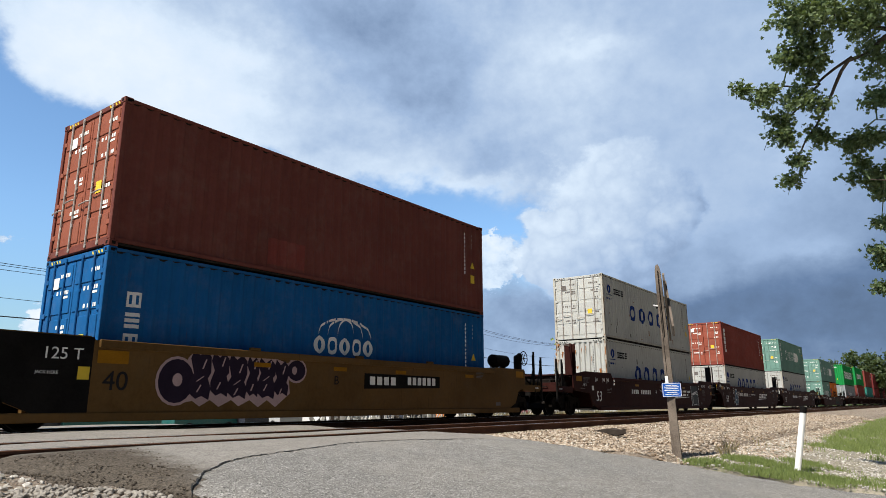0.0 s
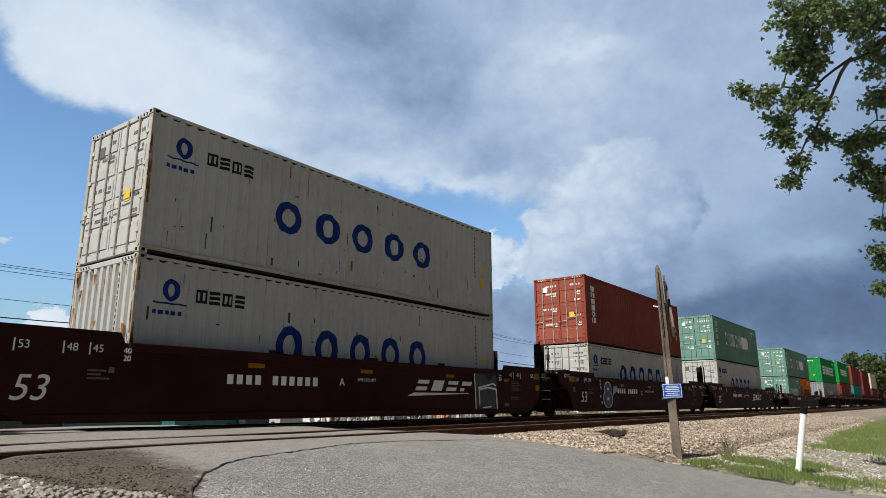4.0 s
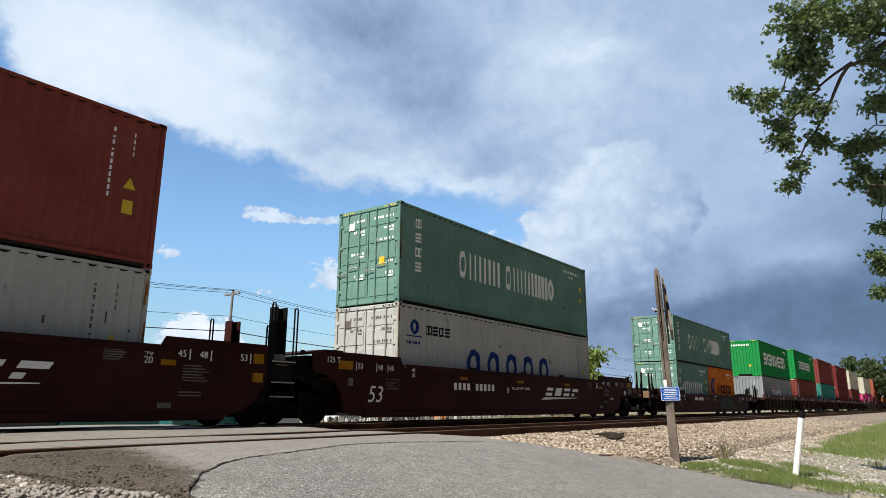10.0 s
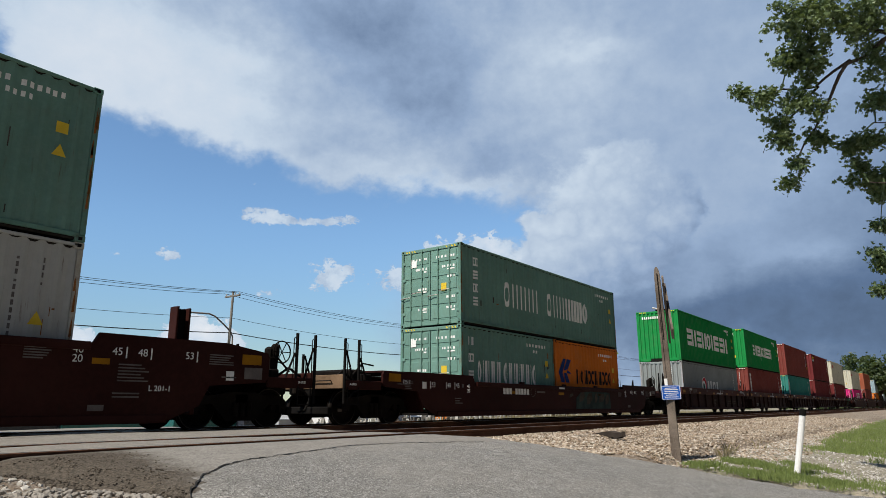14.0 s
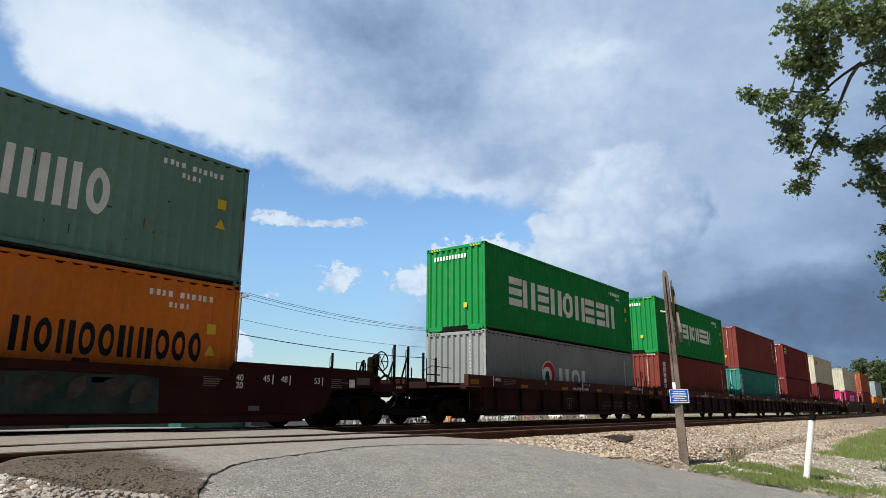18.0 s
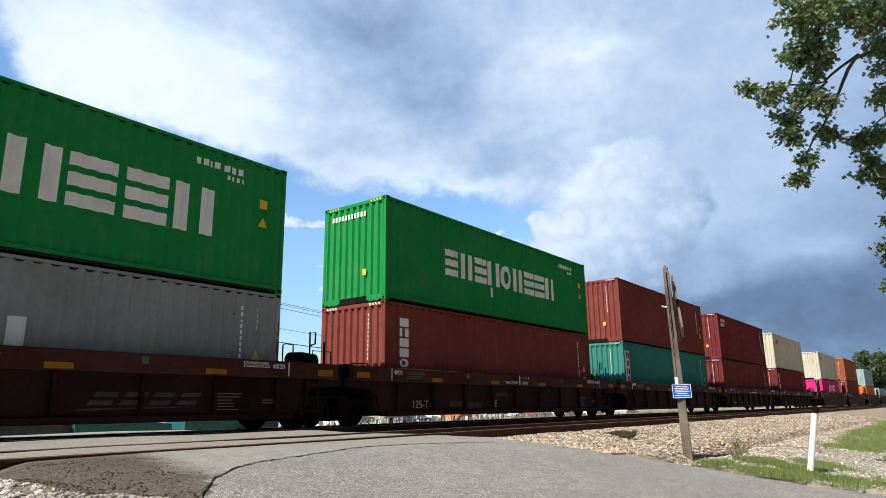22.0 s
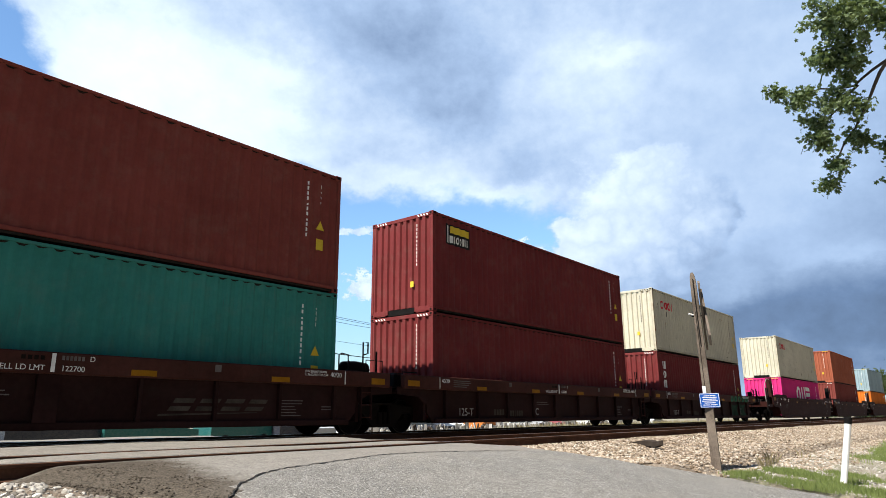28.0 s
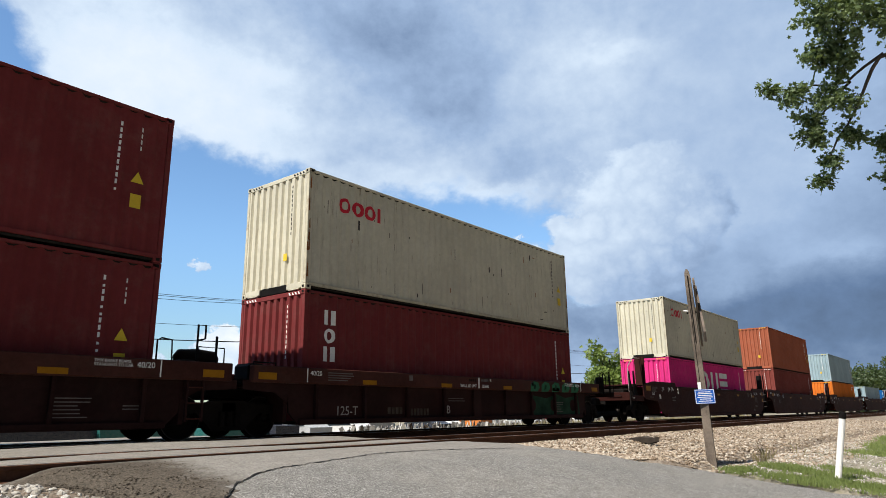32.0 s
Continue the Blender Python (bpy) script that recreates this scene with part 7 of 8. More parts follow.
log = thing("broken_tie", "splintered dark piece of railway tie lying on the ballast", "timber", at=(13.6, 5.85, ballast_z(13.6, 5.85) + 0.06))
log.scale = (1.75, 1.1, 1.4)
log.rotation_euler = (0, radians(3), radians(44))
g = Geo()
for i in range(8):
    x = -0.52 + i * 0.15
    for a, c in ((-0.06, -0.05), (0.06, -0.05), (0.065, 0.04), (-0.05, 0.055)):
        q = 0.018
        g.v.append((x, a * (1 - abs(i - 3.5) * 0.09) + q * noise.noise(Vector((x * 9, a * 30, 1))), c * (1 - abs(i - 3.5) * 0.08) + q * noise.noise(Vector((x * 9, c * 30, 5)))))
for i in range(7):
    for j in range(4):
        a, b = i * 4 + j, i * 4 + (j + 1) % 4
        g.f.append((a, b, b + 4, a + 4))
g.f += [(3, 2, 1, 0), (28, 29, 30, 31)]
part("timber", g, surface("creosoted_wood", (0.055, 0.044, 0.036), 0.9, spread=0.4, scale=8.0, bump=0.6, bump_scale=30.0), log)

# the long crack in the asphalt
CRACK = bpy.data.materials.new("dark_crack")
CRACK.use_nodes = True
CRACK.node_tree.nodes["Principled BSDF"].inputs["Base Color"].default_value = (0.012, 0.011, 0.01, 1)
CRACK.node_tree.nodes["Principled BSDF"].inputs["Roughness"].default_value = 1.0


def crack(name, line, width, seed):
    rnd = random.Random(seed)
    pts = []
    for (x0, y0), (x1, y1) in zip(line, line[1:]):
        n = max(2, int(math.hypot(x1 - x0, y1 - y0) / 0.06))
        for i in range(n):
            f = i / n
            pts.append((x0 + (x1 - x0) * f + rnd.uniform(-0.018, 0.018), y0 + (y1 - y0) * f + rnd.uniform(-0.018, 0.018)))
    g = Geo()
    for i, (x, y) in enumerate(pts):
        w = width * (0.35 + rnd.random() * 0.9)
        for d in (-w / 2, w / 2):
            g.v.append((x + d * 0.4, y + d, road_z(x, y) + 0.006))
    for i in range(len(pts) - 1):
        g.f.append((2 * i, 2 * i + 2, 2 * i + 3, 2 * i + 1))
    solid(name, g, CRACK, "long irregular crack across the asphalt", "crack", kind="structure")


crack("crack", [(2.87, 4.43), (3.22, 4.86), (3.56, 5.2), (3.96, 5.49), (4.3, 5.67), (4.9, 5.81), (5.48, 5.92), (6.1, 6.08), (7.01, 6.03), (7.79, 5.86), (8.68, 5.68)], 0.05, 3)
crack("crack", [(3.9, 10.2), (5.2, 10.5), (6.6, 10.4)], 0.035, 4)
crack("crack", [(9.0, 5.0), (9.5, 4.6), (9.8, 4.5)], 0.02, 5)


# ---------------------------------------------------------------- loose stone, ties, grass
def ico(seed):
    rnd = random.Random(seed)
    p = (1 + 5 ** 0.5) / 2
    v = [Vector(q).normalized() for q in ((-1, p, 0), (1, p, 0), (-1, -p, 0), (1, -p, 0), (0, -1, p), (0, 1, p), (0, -1, -p), (0, 1, -p), (p, 0, -1), (p, 0, 1), (-p, 0, -1), (-p, 0, 1))]
    f = ((0, 11, 5), (0, 5, 1), (0, 1, 7), (0, 7, 10), (0, 10, 11), (1, 5, 9), (5, 11, 4), (11, 10, 2), (10, 7, 6), (7, 1, 8), (3, 9, 4), (3, 4, 2), (3, 2, 6), (3, 6, 8), (3, 8, 9), (4, 9, 5), (2, 4, 11), (6, 2, 10), (8, 6, 7), (9, 8, 1))
    s = Vector((rnd.uniform(0.75, 1.25), rnd.uniform(0.6, 1.0), rnd.uniform(0.45, 0.8)))
    return np.array([(q.x * s.x * k_, q.y * s.y * k_, q.z * s.z * k_) for q, k_ in ((q, rnd.uniform(0.72, 1.15)) for q in v)]), np.array(f)


ROCKS = [ico(i) for i in range(10)]


def scatter(name, spots, lo, hi, seed, material, label, category, clean=False):
    """Many small stones in one mesh."""
    rnd = random.Random(seed)
    vs, fs, n = [], [], 0
    for x, y, z in spots:
        v, f = ROCKS[rnd.randrange(10)]
        r = rnd.uniform(lo, hi)
        m = np.array(Euler((rnd.uniform(-0.6, 0.6), rnd.uniform(-0.6, 0.6), rnd.uniform(0, 6.28))).to_matrix())
        vs.append(v @ m.T * r + (x, y, z + r * 0.2))
        fs.append(f + n)
        n += 12
    me = bpy.data.meshes.new(name)
    me.from_pydata(np.concatenate(vs).tolist(), [], np.concatenate(fs).tolist())
    me.materials.append(material)
    return tagged(new(name, me), label, category, kind="stuff")


rnd = random.Random(11)


def open_ballast(x, y):
    l, r = road_x(y)
    return not (l - 0.05 < x < r + 0.02) and not any(abs(y - NEAR_Y - s) < 0.09 for s in (-0.75, 0.75))


near_spots = []
while len(near_spots) < 4200:
    x, y = rnd.uniform(-1.5, 3.4), rnd.uniform(3.7, 7.3)
    if open_ballast(x, y):
        near_spots.append((x, y, ballast_z(x, y)))
near_spots.sort(key=lambda p: (p[0] - 2.6) ** 2 + (p[1] - 4.9) ** 2)
scatter("loose_stone", near_spots[300:], 0.018, 0.040, 21, PALE_STONE, "pale grey crushed stone beside the road", "stones")
spots = []
while len(spots) < 22500:
    x = 10.0 + 34 * rnd.random() ** 1.6
    y = rnd.uniform(2.2, 7.45)
    if open_ballast(x, y) and y > np.interp(x, (11, 12.5, 13.5, 16, 20, 26, 40), (3.45, 3.0, 2.6, 2.5, 2.75, 3.0, 3.2)) + 0.4 * noise.noise(Vector((x * 0.5, 2.0, 0))):
        spots.append((x, y, max(ballast_z(x, y), verge_z(x, y))))
while len(spots) < 26000:
    x, y = 9.8 + 26 * rnd.random() ** 1.5, rnd.uniform(7.5, 12.0)
    if open_ballast(x, y):
        spots.append((x, y, ballast_z(x, y)))
scatter("loose_stone", spots, 0.013, 0.036, 22, STONES, "sunlit tan crushed stone of the railway bed", "stones")
pebbles = []
while len(pebbles) < 5200:
    x, y = 10.1 + 12 * rnd.random() ** 1.2, rnd.uniform(0.2, 3.6)
    if x > road_x(y)[1] + 0.02 and noise.noise(Vector((x * 0.9, y * 1.2, 9))) > rnd.uniform(-0.7, 0.4):
        pebbles.append((x, y, verge_z(x, y)))
scatter("pebbles", pebbles, 0.008, 0.030, 23, PALE_STONE, "small tan pebbles strewn over the verge", "stones")
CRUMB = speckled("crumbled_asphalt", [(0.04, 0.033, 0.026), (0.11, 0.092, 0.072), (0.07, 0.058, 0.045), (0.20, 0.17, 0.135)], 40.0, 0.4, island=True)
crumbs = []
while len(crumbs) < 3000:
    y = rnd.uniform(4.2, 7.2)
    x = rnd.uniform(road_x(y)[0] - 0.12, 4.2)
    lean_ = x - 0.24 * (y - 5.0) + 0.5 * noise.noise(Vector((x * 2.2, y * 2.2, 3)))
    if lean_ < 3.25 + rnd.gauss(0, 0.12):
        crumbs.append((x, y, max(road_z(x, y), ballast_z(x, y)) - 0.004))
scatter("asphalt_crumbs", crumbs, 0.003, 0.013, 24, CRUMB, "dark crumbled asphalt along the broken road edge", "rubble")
TIE = surface("old_tie_wood", (0.07, 0.055, 0.045), 0.9, spread=0.4, scale=5.0, bump=0.5, bump_scale=30.0)
tie_mesh = Geo().box(-0.115, 0.115, -1.3, 1.3, -0.34, -0.172, 0.012).mesh("tie", TIE)
sleepers = thing("tie_row", "row of dark weathered wooden ties under the rails", "railway ties", kind="structure")
for middle in (NEAR_Y, TRACK_Y):
    for x in [-10 + i * 0.55 for i in range(22)] + [10.4 + i * 0.55 for i in range(64)]:
        part("tie", tie_mesh, None, sleepers, at=(x, middle, rnd.uniform(-0.01, 0.005)))

GRASS = foliage("verge_grass", (0.11, 0.155, 0.045), (0.33, 0.40, 0.14), 1.5)
STRAW = foliage("dry_grass", (0.22, 0.17, 0.08), (0.42, 0.36, 0.22), 1.5)


def blades(name, spots, low, high, width, material, label, seed, each=5, spread=0.06):
    """Tufts of thin blades."""
    q = random.Random(seed)
    g = Geo()
    for x, y, z in spots:
        for _ in range(each):
            a, h = q.uniform(0, 6.28), q.uniform(low, high)
            bx, by = x + q.uniform(-spread, spread), y + q.uniform(-spread, spread)
            lean = q.uniform(0.1, 0.6) * h
            dx, dy = math.cos(a), math.sin(a)
            w = width * q.uniform(0.6, 1.2)
            g.poly((bx - dy * w, by + dx * w, z - 0.02), (bx + dy * w, by - dx * w, z - 0.02), (bx + dx * lean * 0.45 + dy * w * 0.7, by + dy * lean * 0.45 - dx * w * 0.7, z + h * 0.65), (bx + dx * lean, by + dy * lean, z + h),
                   (bx + dx * lean * 0.45 - dy * w * 0.7, by + dy * lean * 0.45 + dx * w * 0.7, z + h * 0.65))
    return solid(name, g, material, label, "grass", kind="stuff")


tufts, lawn, dry = [], [], []
while len(tufts) < 1500:      # weeds along the edge of the road
    x, y = rnd.uniform(10.1, 14.2), rnd.uniform(0.6, 3.6)
    edge_ = 3.15 - 0.30 * (x - 11.0)
    thick = 0.20 + 0.95 * noise.noise(Vector((x * 1.6, y * 1.6, 5.0))) - 0.9 * max(0.0, y - edge_) - 0.5 * max(0.0, x - 12.9) - 0.35 * max(0.0, 1.7 - y)
    if x > road_x(y)[1] - 0.02 and thick > rnd.random() * 0.9:
        tufts.append((x, y, verge_z(x, y)))
while len(lawn) < 6500:      # the grassy bank further along
    x = 15.2 + 45 * rnd.random() ** 1.9
    y = rnd.uniform(-3.0, 3.4)
    line = np.interp(x, (15, 17, 27, 44, 60), (2.0, 2.65, 2.95, 3.15, 3.3)) + 0.35 * noise.noise(Vector((x * 0.5, 1.0, 0)))
    bare = 1.0 if x < 17.5 and noise.noise(Vector((x * 0.8, y * 1.3, 2.0))) > -0.15 else 0.0
    if y < line and bare < rnd.random() and noise.noise(Vector((x * 0.6, y * 1.1, 7.0))) > rnd.uniform(-0.75, 0.15):
        lawn.append((x, y, verge_z(x, y)))
for x0, y0, n in ((13.2, 3.3, 7), (12.5, 3.25, 5), (15.2, 3.2, 2)):
    dry += [(x0 + rnd.gauss(0, 0.14), y0 + rnd.gauss(0, 0.1), verge_z(x0, y0)) for _ in range(n)]
blades("grass", tufts, 0.015, 0.085, 0.0035, GRASS, "bright green weeds and grass along the road edge", 31, 9, 0.10)
blades("grass", lawn, 0.04, 0.13, 0.008, GRASS, "bright green grass on the railway verge", 33, 9, 0.16)
blades("dry_grass", dry, 0.10, 0.26, 0.003, STRAW, "tuft of dry straw-coloured grass", 32)

# ---------------------------------------------------------------- trees
BARK = surface("tree_bark", (0.075, 0.06, 0.05), 0.9, spread=0.4, scale=6.0, bump=0.7, bump_scale=18.0)
LEAF = foliage("sweetgum_leaves", (0.04, 0.072, 0.03), (0.21, 0.275, 0.13), 1.2)
FAR_LEAF = foliage("distant_leaves", (0.035, 0.058, 0.028), (0.095, 0.13, 0.052), 0.3)


def leaves(g, q, at, n, size, spread, droop=0.35):
    for _ in range(n):
        p = at + Vector((q.gauss(0, spread), q.gauss(0, spread), q.gauss(0, spread * 0.8)))
        d = Vector((q.gauss(0, 1), q.gauss(0, 1), q.gauss(-droop, 0.7))).normalized()
        s = d.cross(Vector((q.gauss(0, 1), q.gauss(0, 1), q.gauss(0, 1)))).normalized()
        up = d.cross(s)
        r = size * q.uniform(0.7, 1.25)
        tip = p + d * r
        for q_ in (1, -1):
            out = [p, p + d * r * 0.12 + s * (q_ * r * 0.40) + up * r * 0.10, p + d * r * 0.40 + s * (q_ * r * 0.20) + up * r * 0.05,
                   p + d * r * 0.66 + s * (q_ * r * 0.46) + up * r * 0.11, p + d * r * 0.70 + s * (q_ * r * 0.16) + up * r * 0.04, tip]
            g.poly(*(out if q_ > 0 else out[::-1]))


tree = thing("roadside_tree", "tall broadleaf tree whose leafy boughs hang over the verge", "tree", at=(16.4, -3.6, base_z(-3.6) - 0.3))
off = Vector(tree.location)
q = random.Random(5)
trunk = [(16.4, -3.6, -1.1), (16.35, -3.55, 1.5), (16.1, -3.4, 4.0), (15.9, -3.3, 7.0), (16.2, -3.4, 10.5)]
part("trunk", Geo().tube([Vector(p) - off for p in trunk], [0.36, 0.29, 0.23, 0.16, 0.05], 12), BARK, tree, smooth=True)
BOUGHS = [
    (0.0, 0.085, 24, [(16.0, -3.3, 5.2), (13.6, -1.4, 6.5), (11.9, -0.15, 6.2), (11.81, 0.56, 5.87), (12.04, 0.99, 5.25), (12.28, 1.62, 4.40)], 0.62),
    (0.2, 0.035, 22, [(11.81, 0.50, 5.92), (11.85, 1.05, 5.62), (11.72, 1.6, 5.66), (11.68, 2.16, 5.72)], 0.3),
    (0.2, 0.03, 20, [(11.85, 1.0, 5.62), (12.0, 1.6, 5.15), (12.1, 2.0, 4.75)], 0.25),
    (0.1, 0.05, 30, [(11.9, -0.15, 6.2), (11.5, 0.55, 6.60), (11.45, 1.35, 6.42)], 0.25),
    (0.0, 0.05, 22, [(12.8, -0.8, 6.4), (11.5, 0.1, 7.2), (11.3, 0.9, 7.3)], 0.4),
    (0.3, 0.07, 26, [(16.1, -3.4, 3.4), (13.6, -1.3, 4.2), (12.6, -0.26, 3.9), (12.5, 0.55, 4.02)], 0.6),
    (0.4, 0.05, 22, [(13.6, -1.3, 4.2), (12.5, -0.2, 4.9), (12.3, 0.35, 4.95)], 0.55),
    (0.4, 0.045, 16, [(16.3, -3.5, 2.0), (14.0, -1.5, 2.4), (12.95, -0.3, 2.5), (12.8, 0.42, 2.72)], 0.72),
    (0.4, 0.06, 30, [(15.9, -3.3, 7.0), (13.5, -2.2, 8.4), (12.0, -1.0, 8.6)], 0.3),
    (0.4, 0.06, 30, [(15.9, -3.3, 7.4), (17.6, -2.0, 8.6), (18.8, -0.8, 8.8)], 0.3),
    (0.4, 0.06, 30, [(16.0, -3.3, 6.0), (17.8, -5.4, 7.4), (18.6, -6.8, 7.6)], 0.3),
    (0.4, 0.05, 30, [(16.1, -3.4, 8.5), (15.4, -4.8, 10.2), (14.8, -5.6, 10.8)], 0.2),
    (0.4, 0.05, 30, [(16.1, -3.4, 9.0), (16.6, -2.8, 11.0), (16.4, -2.6, 12.2)], 0.1),
]
crown = Geo()
nodes_ = []
for _, r, n, line, bare in BOUGHS:
    rough_line = [Vector(p) - off for p in line]
    pts = []
    for a, b in zip(rough_line, rough_line[1:]):
        pts += [a.lerp(b, i / 4) + Vector((q.gauss(0, 0.03), q.gauss(0, 0.03), q.gauss(0, 0.03))) * (i > 0) for i in range(4)]
    pts.append(rough_line[-1])
    m = len(pts)
    part("limb", Geo().tube(pts, [r * (0.75 - 0.62 * i / (m - 1)) for i in range(m)], 7), BARK, tree)
    for a, b in zip(pts, pts[1:]):
        nodes_ += [a.lerp(b, i / 5) for i in range(6)]
# leaf clumps: middle, radius, number of twigs
CLUMPS = [
    (10.98, 1.23, 6.5, 0.47, 13),
    (11.35, 0.87, 6.3, 0.45, 12),
    (11.55, 0.32, 6.4, 0.55, 14),
    (11.28, 1.31, 5.91, 0.35, 9),
    (11.2, 1.77, 5.46, 0.25, 6),
    (11.13, 2.05, 5.52, 0.11, 3),
    (11.66, 1.23, 5.33, 0.39, 9),
    (11.51, 1.57, 5.07, 0.31, 7),
    (11.64, 1.59, 4.72, 0.25, 6),
    (12.08, 1.09, 4.84, 0.24, 6),
    (11.88, 1.54, 4.33, 0.19, 5),
    (11.95, 1.62, 4.09, 0.1, 3),
    (12.04, 0.24, 5.84, 0.41, 9),
    (11.58, 1.04, 5.8, 0.35, 7),
    (12.36, 0.29, 5.33, 0.37, 9),
    (12.48, 0.71, 4.68, 0.22, 6),
    (12.68, 0.4, 4.77, 0.35, 9),
    (12.72, 0.65, 4.28, 0.29, 7),
    (12.96, 0.36, 4.19, 0.35, 9),
    (13.13, 0.44, 3.95, 0.21, 5),
    (13.25, 0.51, 3.48, 0.12, 3),
    (13.34, 0.64, 3.02, 0.17, 4),
    (13.48, 0.58, 2.79, 0.19, 4),
    (13.54, 0.63, 2.41, 0.13, 3),
    (11.18, 0.56, 6.65, 0.59, 13),
    (11.64, -0.01, 6.66, 0.61, 13),
    (12.19, -0.3, 6.23, 0.62, 12),
    (12.65, -0.25, 5.43, 0.63, 12),
    (13.15, -0.13, 4.64, 0.64, 12),
    (13.65, -0.12, 3.57, 0.65, 10),
    (13.83, 0.01, 2.63, 0.54, 8),
    (12.0, -1.2, 8.8, 0.9, 22), (13.4, -2.2, 9.2, 1.0, 22), (18.6, -1.0, 8.9, 1.1, 26), (17.4, -2.0, 8.6, 1.0, 22), (18.4, -6.6, 7.7, 1.1, 26), (17.4, -5.0, 7.6, 1.0, 22),
    (14.9, -5.4, 10.7, 1.1, 26), (15.6, -4.4, 10.4, 1.0, 22), (16.4, -2.7, 12.0, 1.1, 26), (16.3, -3.2, 10.8, 1.2, 26), (14.6, -2.2, 6.6, 0.8, 16), (14.2, -1.8, 5.0, 0.8, 16),
]
for x, y, z, r, n in CLUMPS:
    c = Vector((x, y, z)) - off
    root = min(nodes_, key=lambda p: (p - c).length)
    crown.tube([root, root.lerp(c, 0.5) + Vector((0, 0, 0.04)), c], [0.014, 0.010, 0.005], 5, caps=False)
    for _ in range(n):
        way = Vector((q.gauss(0, 1), q.gauss(0, 1), q.gauss(-0.15, 0.9))).normalized()
        end = c + way * r * q.uniform(0.35, 1.0)
        crown.tube([c, c.lerp(end, 0.5) + Vector((0, 0, 0.02)), end], [0.006, 0.005, 0.003], 4, caps=False)
        for f in (0.55, 0.8, 1.0):
            leaves(crown, q, c.lerp(end, f), 17, 0.078, 0.07)
part("crown", crown, LEAF, tree, "uneven green crown of star-shaped leaves")


BUSH_LEAF = foliage("sunlit_bush_leaves", (0.085, 0.14, 0.03), (0.26, 0.34, 0.09), 0.5)


def far_tree(x, y, high, wide, seed, label, leaf=FAR_LEAF):
    """A tree seen from far away: tapered trunk, limbs, and a crown of many clumps."""
    t = thing("broadleaf_tree", label, "tree", "distant trees", at=(x, y, -1.3))
    q = random.Random(seed)
    part("trunk", Geo().tube([(0, 0, 0), (0.1, 0, high * 0.4), (0, 0.1, high * 0.8)], [high * 0.035, high * 0.025, high * 0.008], 8), BARK, t)
    c = Geo()
    for _ in range(15):
        a, r = q.uniform(0, 6.28), wide * q.uniform(0.2, 0.5)
        z = high * q.uniform(0.4, 0.88)
        end = Vector((math.cos(a) * r, math.sin(a) * r, z))
        part("limb", Geo().tube([(0, 0, z * 0.6), tuple(end)], [high * 0.012, high * 0.004], 5), BARK, t)
        for _ in range(6):
            leaves(c, q, end + Vector((q.gauss(0, wide * 0.1), q.gauss(0, wide * 0.1), q.gauss(0, high * 0.05))), 34, high * 0.055, high * 0.06)
    part("crown", c, leaf, t)


far_tree(103, 48.3, 12.6, 6.0, 1, "small bright green tree behind the railway", BUSH_LEAF)
far_tree(98, 50, 8.6, 5.0, 2, "small bright green tree behind the railway", BUSH_LEAF)
far_tree(110, 50, 8.0, 5.0, 3, "small bright green tree behind the railway", BUSH_LEAF)
for i in range(11):
    a = radians(82.3 + i * 0.9)
    d = 190 + 22 * math.sin(i * 2.1)
    far_tree(d * math.sin(a), d * math.cos(a) + 2, 10.8 + 2.0 * math.sin(i * 1.7), 9.5, 40 + i, "broad green tree in the far tree line")
q = random.Random(77)
hedge = Geo()
for i in range(420):
    a = radians(q.uniform(25, 86))
    d = q.uniform(330, 420)
    leaves(hedge, q, Vector((d * math.sin(a), d * math.cos(a), q.uniform(-1.0, 2.2))), 7, 2.2, 1.8)
solid("tree_belt", hedge, FAR_LEAF, "low green belt of woods on the horizon", "woods", kind="stuff")

# ---------------------------------------------------------------- power line
POLE_Y, POLE_X = 57.0, (-1.0, 40.5, 82.0, 123.5, 165.0)
POLE_WOOD = surface("bleached_pole_wood", (0.21, 0.20, 0.185), 0.85, spread=0.3, scale=5.0, bump=0.4, bump_scale=25.0)
WIRE = surface("black_cable", (0.02, 0.02, 0.022), 0.6, bump=0.0)
for px in POLE_X:
    p = thing("utility_pole", "tall wooden utility pole with one crossarm", "utility pole", "power line", at=(px, POLE_Y, -1.4))
    part("pole", Geo().tube([(0, 0, 0), (0.12, 0, 7), (0.22, 0, 13.3)], [0.19, 0.16, 0.12], 10), POLE_WOOD, p)
    part("crossarm", Geo().box(0.08, 0.28, -1.2, 1.2, 12.75, 12.92, 0.02), POLE_WOOD, p)
    for y in (-1.1, -0.45, 1.1):
        part("insulator", Geo().tube([(0.2, y, 12.92), (0.2, y, 13.05), (0.2, y, 13.15)], [0.03, 0.06, 0.03], 8), WHITE_PAINT, p)
for y, z, r, sag in ((-1.1, 11.75, 0.022, 0.9), (-0.45, 11.75, 0.022, 0.95), (1.1, 11.75, 0.022, 1.0), (0.0, 9.2, 0.02, 0.8), (0.0, 7.7, 0.045, 0.7)):
    for a, b in zip(POLE_X, POLE_X[1:]):
        pts = [(a + (b - a) * i / 14 + 0.2, POLE_Y + y, z - sag * 4 * (i / 14) * (1 - i / 14)) for i in range(15)]
        solid("cable", Geo().tube(pts, r, 5), WIRE, "sagging black overhead cable", "cable", "power line cables")

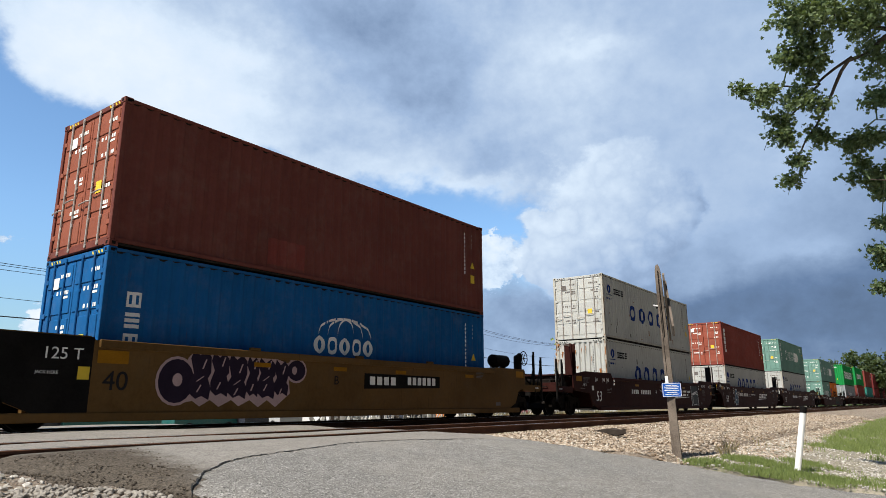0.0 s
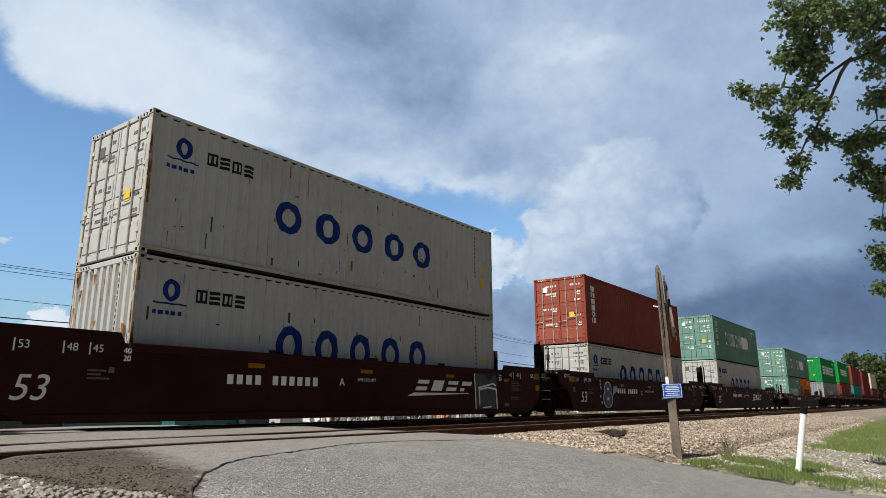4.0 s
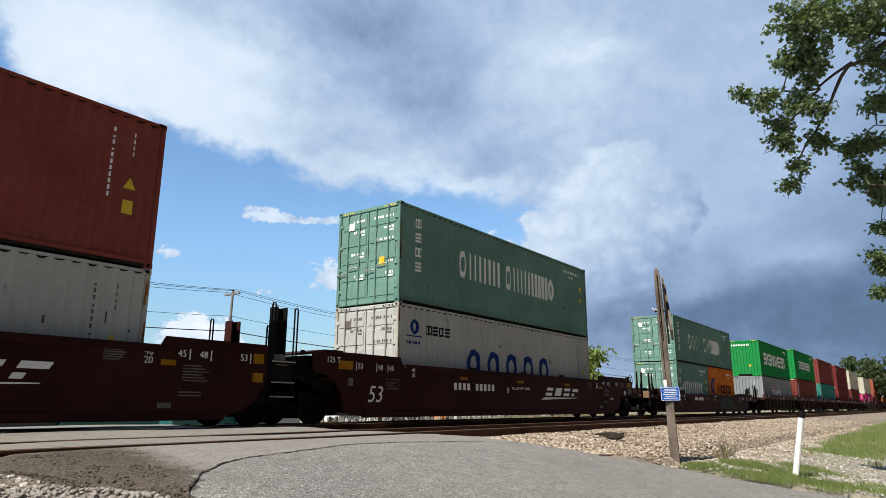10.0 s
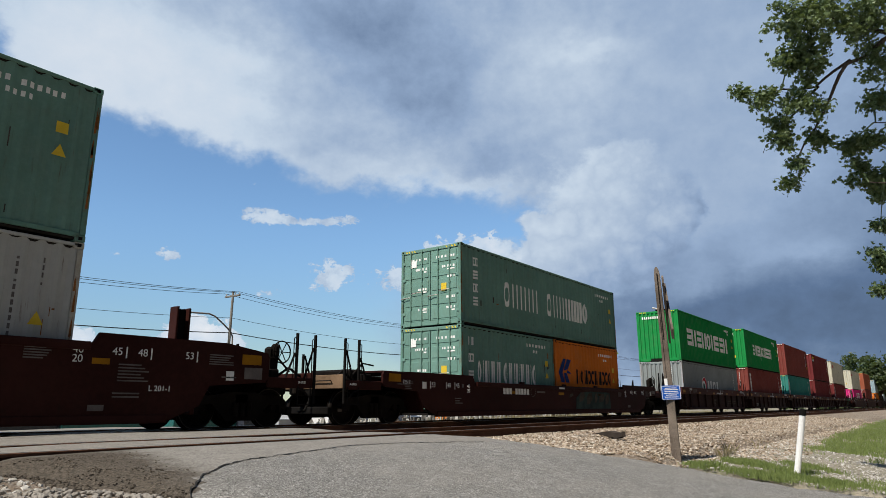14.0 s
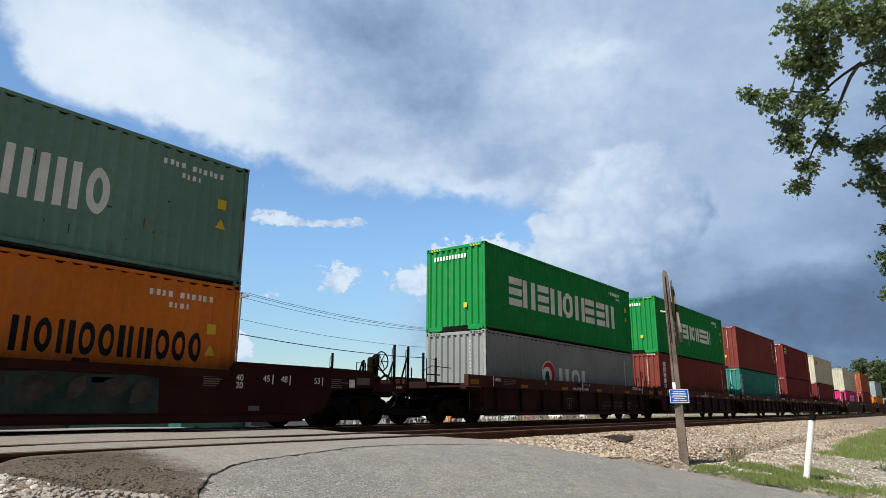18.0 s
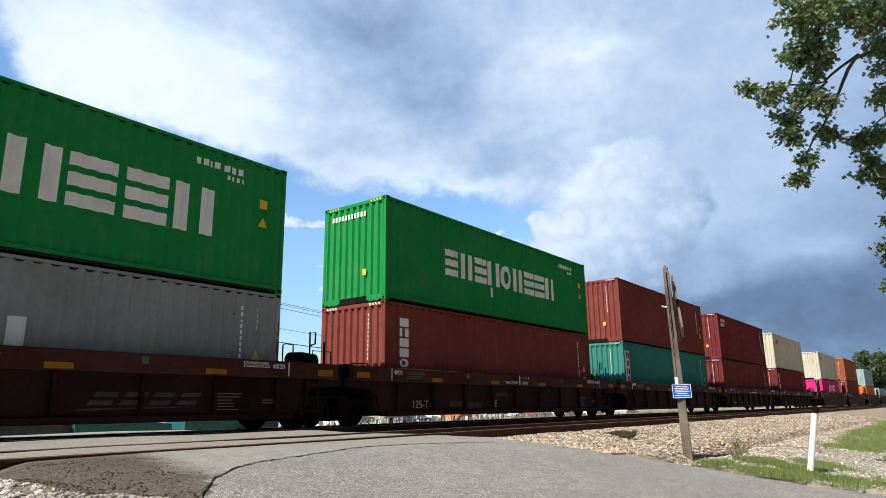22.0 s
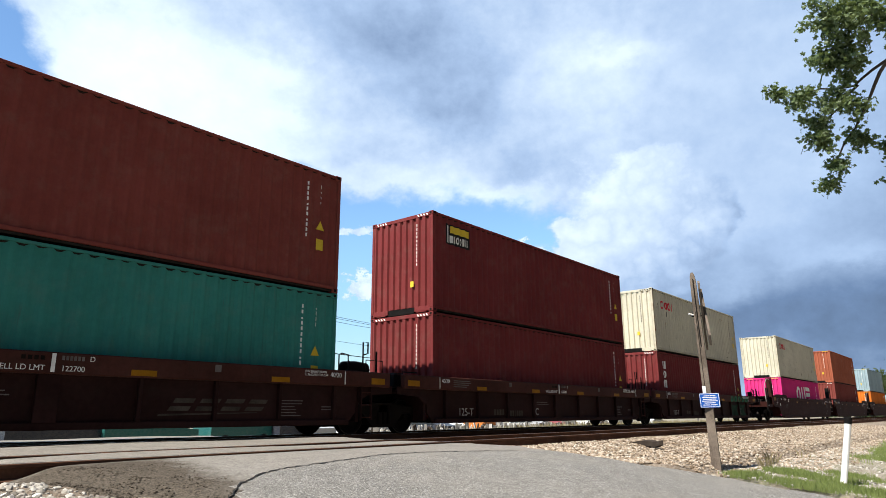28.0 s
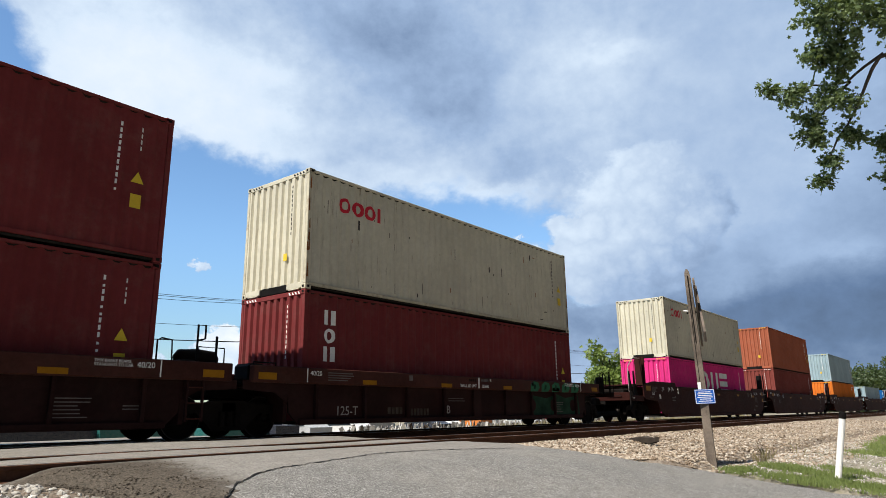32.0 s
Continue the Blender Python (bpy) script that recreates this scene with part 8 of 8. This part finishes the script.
# ---------------------------------------------------------------- yard behind the railway
PALE_SCRAP = surface("pale_scrap_metal", (0.62, 0.60, 0.56), 0.6, spread=0.4, scale=3.0)
scrap = thing("scrap_row", "low row of pale planks and scrap heaped in the yard", "scrap", kind="stuff", at=(0, 0, 0))
heap_rnd = random.Random(77)
for paint, count, name in ((PALE_SCRAP, 260, "pale_scrap"), (POLE_WOOD, 260, "old_planks"), (TIE, 120, "dark_scrap")):
    g = Geo()
    for i in range(count):
        x = heap_rnd.uniform(29, 66)
        y = 31.5 + heap_rnd.uniform(-0.7, 0.7)
        z = ground_z(x, y)
        w, tall, lean = heap_rnd.uniform(0.03, 0.16), heap_rnd.uniform(0.35, 1.15), heap_rnd.uniform(-0.5, 0.5)
        start = len(g.v)
        g.box(-w, w, -0.03, 0.03, -0.05, tall)
        g.moved(start, pose(x, y, z, heap_rnd.uniform(-15, 15), math.degrees(lean), heap_rnd.uniform(-50, 50)))
    tagged(part(name, g, paint, scrap), kind="stuff")
GLASS = surface("dark_car_glass", (0.02, 0.025, 0.03), 0.12, spread=0.1, bump=0.0, gloss=0.5)
TYRE = surface("tyre_rubber", (0.02, 0.02, 0.02), 0.9, spread=0.2)
BODY = {n: surface(n + "_car_paint", c, 0.3, spread=0.05, bump=0.0, dust=0.2, gloss=0.4) for n, c in
        (("white", (0.75, 0.75, 0.74)), ("silver", (0.45, 0.46, 0.47)), ("teal", (0.018, 0.12, 0.115)), ("dark", (0.03, 0.035, 0.05)), ("orange", (0.6, 0.2, 0.05)), ("red", (0.3, 0.03, 0.03)))}
SHAPE = {
    "car": ([(-2.2, 0.3), (2.2, 0.3), (2.25, 0.75), (1.3, 0.92), (0.6, 1.42), (-1.0, 1.45), (-1.75, 0.98), (-2.2, 0.9)], [(-1.55, 0.98), (1.05, 0.95), (0.55, 1.36), (-0.95, 1.38)]),
    "van": ([(-2.4, 0.32), (2.4, 0.32), (2.45, 0.95), (1.9, 1.2), (1.35, 1.95), (-2.35, 2.0)], [(0.5, 1.2), (1.75, 1.2), (1.28, 1.82), (0.5, 1.85)]),
    "pickup": ([(-2.6, 0.45), (2.6, 0.45), (2.6, 0.98), (1.5, 1.1), (0.9, 1.72), (-0.6, 1.74), (-0.75, 1.1), (-2.6, 1.08)], [(-0.5, 1.12), (1.3, 1.12), (0.82, 1.62), (-0.45, 1.64)]),
}


def parked(x, y, turn, shape, paint):
    t = thing("parked_" + shape, paint + " " + shape + " parked on the gravel yard", shape, "parked vehicles", at=(x, y, ground_z(x, y)))
    t.rotation_euler = (0, 0, radians(turn))
    body, win = SHAPE[shape]
    part("body", Geo().slab(body, -0.88, 0.88), BODY[paint], t)
    for s in (-1, 1):
        part("side_window", Geo().slab(win, *sorted((s * 0.872, s * 0.892))), GLASS, t)
        for a in (-1.4, 1.4):
            part("wheel", Geo().tube([(a, s * 0.7, 0.33), (a, s * 0.9, 0.33)], 0.33, 14), TYRE, t)


for x, y, turn, shape, paint in ((13.5, 36, 8, "van", "dark"), (18.4, 36, 0, "pickup", "teal"), (24.0, 36, 4, "van", "teal"), (29.6, 40, 92, "van", "white"), (27.0, 37, 88, "pickup", "dark"), (30.2, 37, 84, "car", "silver"),
                                 (33.0, 36, 95, "car", "white"), (36.2, 37, 10, "pickup", "silver"), (41.6, 36, 90, "car", "dark"), (44.0, 36.5, 88, "car", "white"), (47.6, 36.5, 92, "van", "orange"),
                                 (51.0, 37, 15, "van", "white"), (57.5, 37, 90, "car", "silver"), (61.0, 37, 86, "car", "red"), (64.5, 37, 8, "van", "white"), (72, 37, 4, "pickup", "white"),
                                 (80, 38, 0, "van", "white"), (92, 38, 0, "car", "silver"), (7.5, 36, 4, "van", "silver"), (2.0, 36, 0, "car", "white")):
    parked(x, y, turn, shape, paint)
spots = [(q.uniform(42, 110), q.uniform(27, 33), 0) for _ in range(1000)]
blades("dry_brush", [(x, y, ground_z(x, y)) for x, y, _ in spots], 0.3, 0.95, 0.03, STRAW, "pale dry brush behind the railway", 61, 5, 0.3)

# ---------------------------------------------------------------- the nearest stones, one by one
singles = [bpy.data.meshes.new("stone") for _ in range(8)]
for me, (v, f) in zip(singles, ROCKS):
    me.from_pydata((v * 0.028).tolist(), [], f.tolist())
    me.materials.append(PALE_STONE)
q = random.Random(91)
for x, y, z in near_spots[:300]:
    s = part("stone", singles[q.randrange(8)], None, bed, at=(x, y, z + 0.012))
    s.rotation_euler = (q.uniform(-0.6, 0.6), q.uniform(-0.6, 0.6), q.uniform(0, 6.28))
    s.scale = [q.uniform(0.7, 1.35)] * 3

# ---------------------------------------------------------------- what moves
def motions():
    """The whole train rolls towards -x; the wheels turn with it."""
    for ob, u in MOVERS:
        y, z = ob.location.y, ob.location.z
        walk(ob, [(t, pose(u - run(t), y, z)) for t in range(33)])
    steps = [i * 0.1 for i in range(321)]
    for ob, at in WHEELS:
        walk(ob, [(t, pose(at.x, at.y, at.z, 0, -math.degrees(run(t) / WHEEL_R), 0)) for t in steps])


motions()
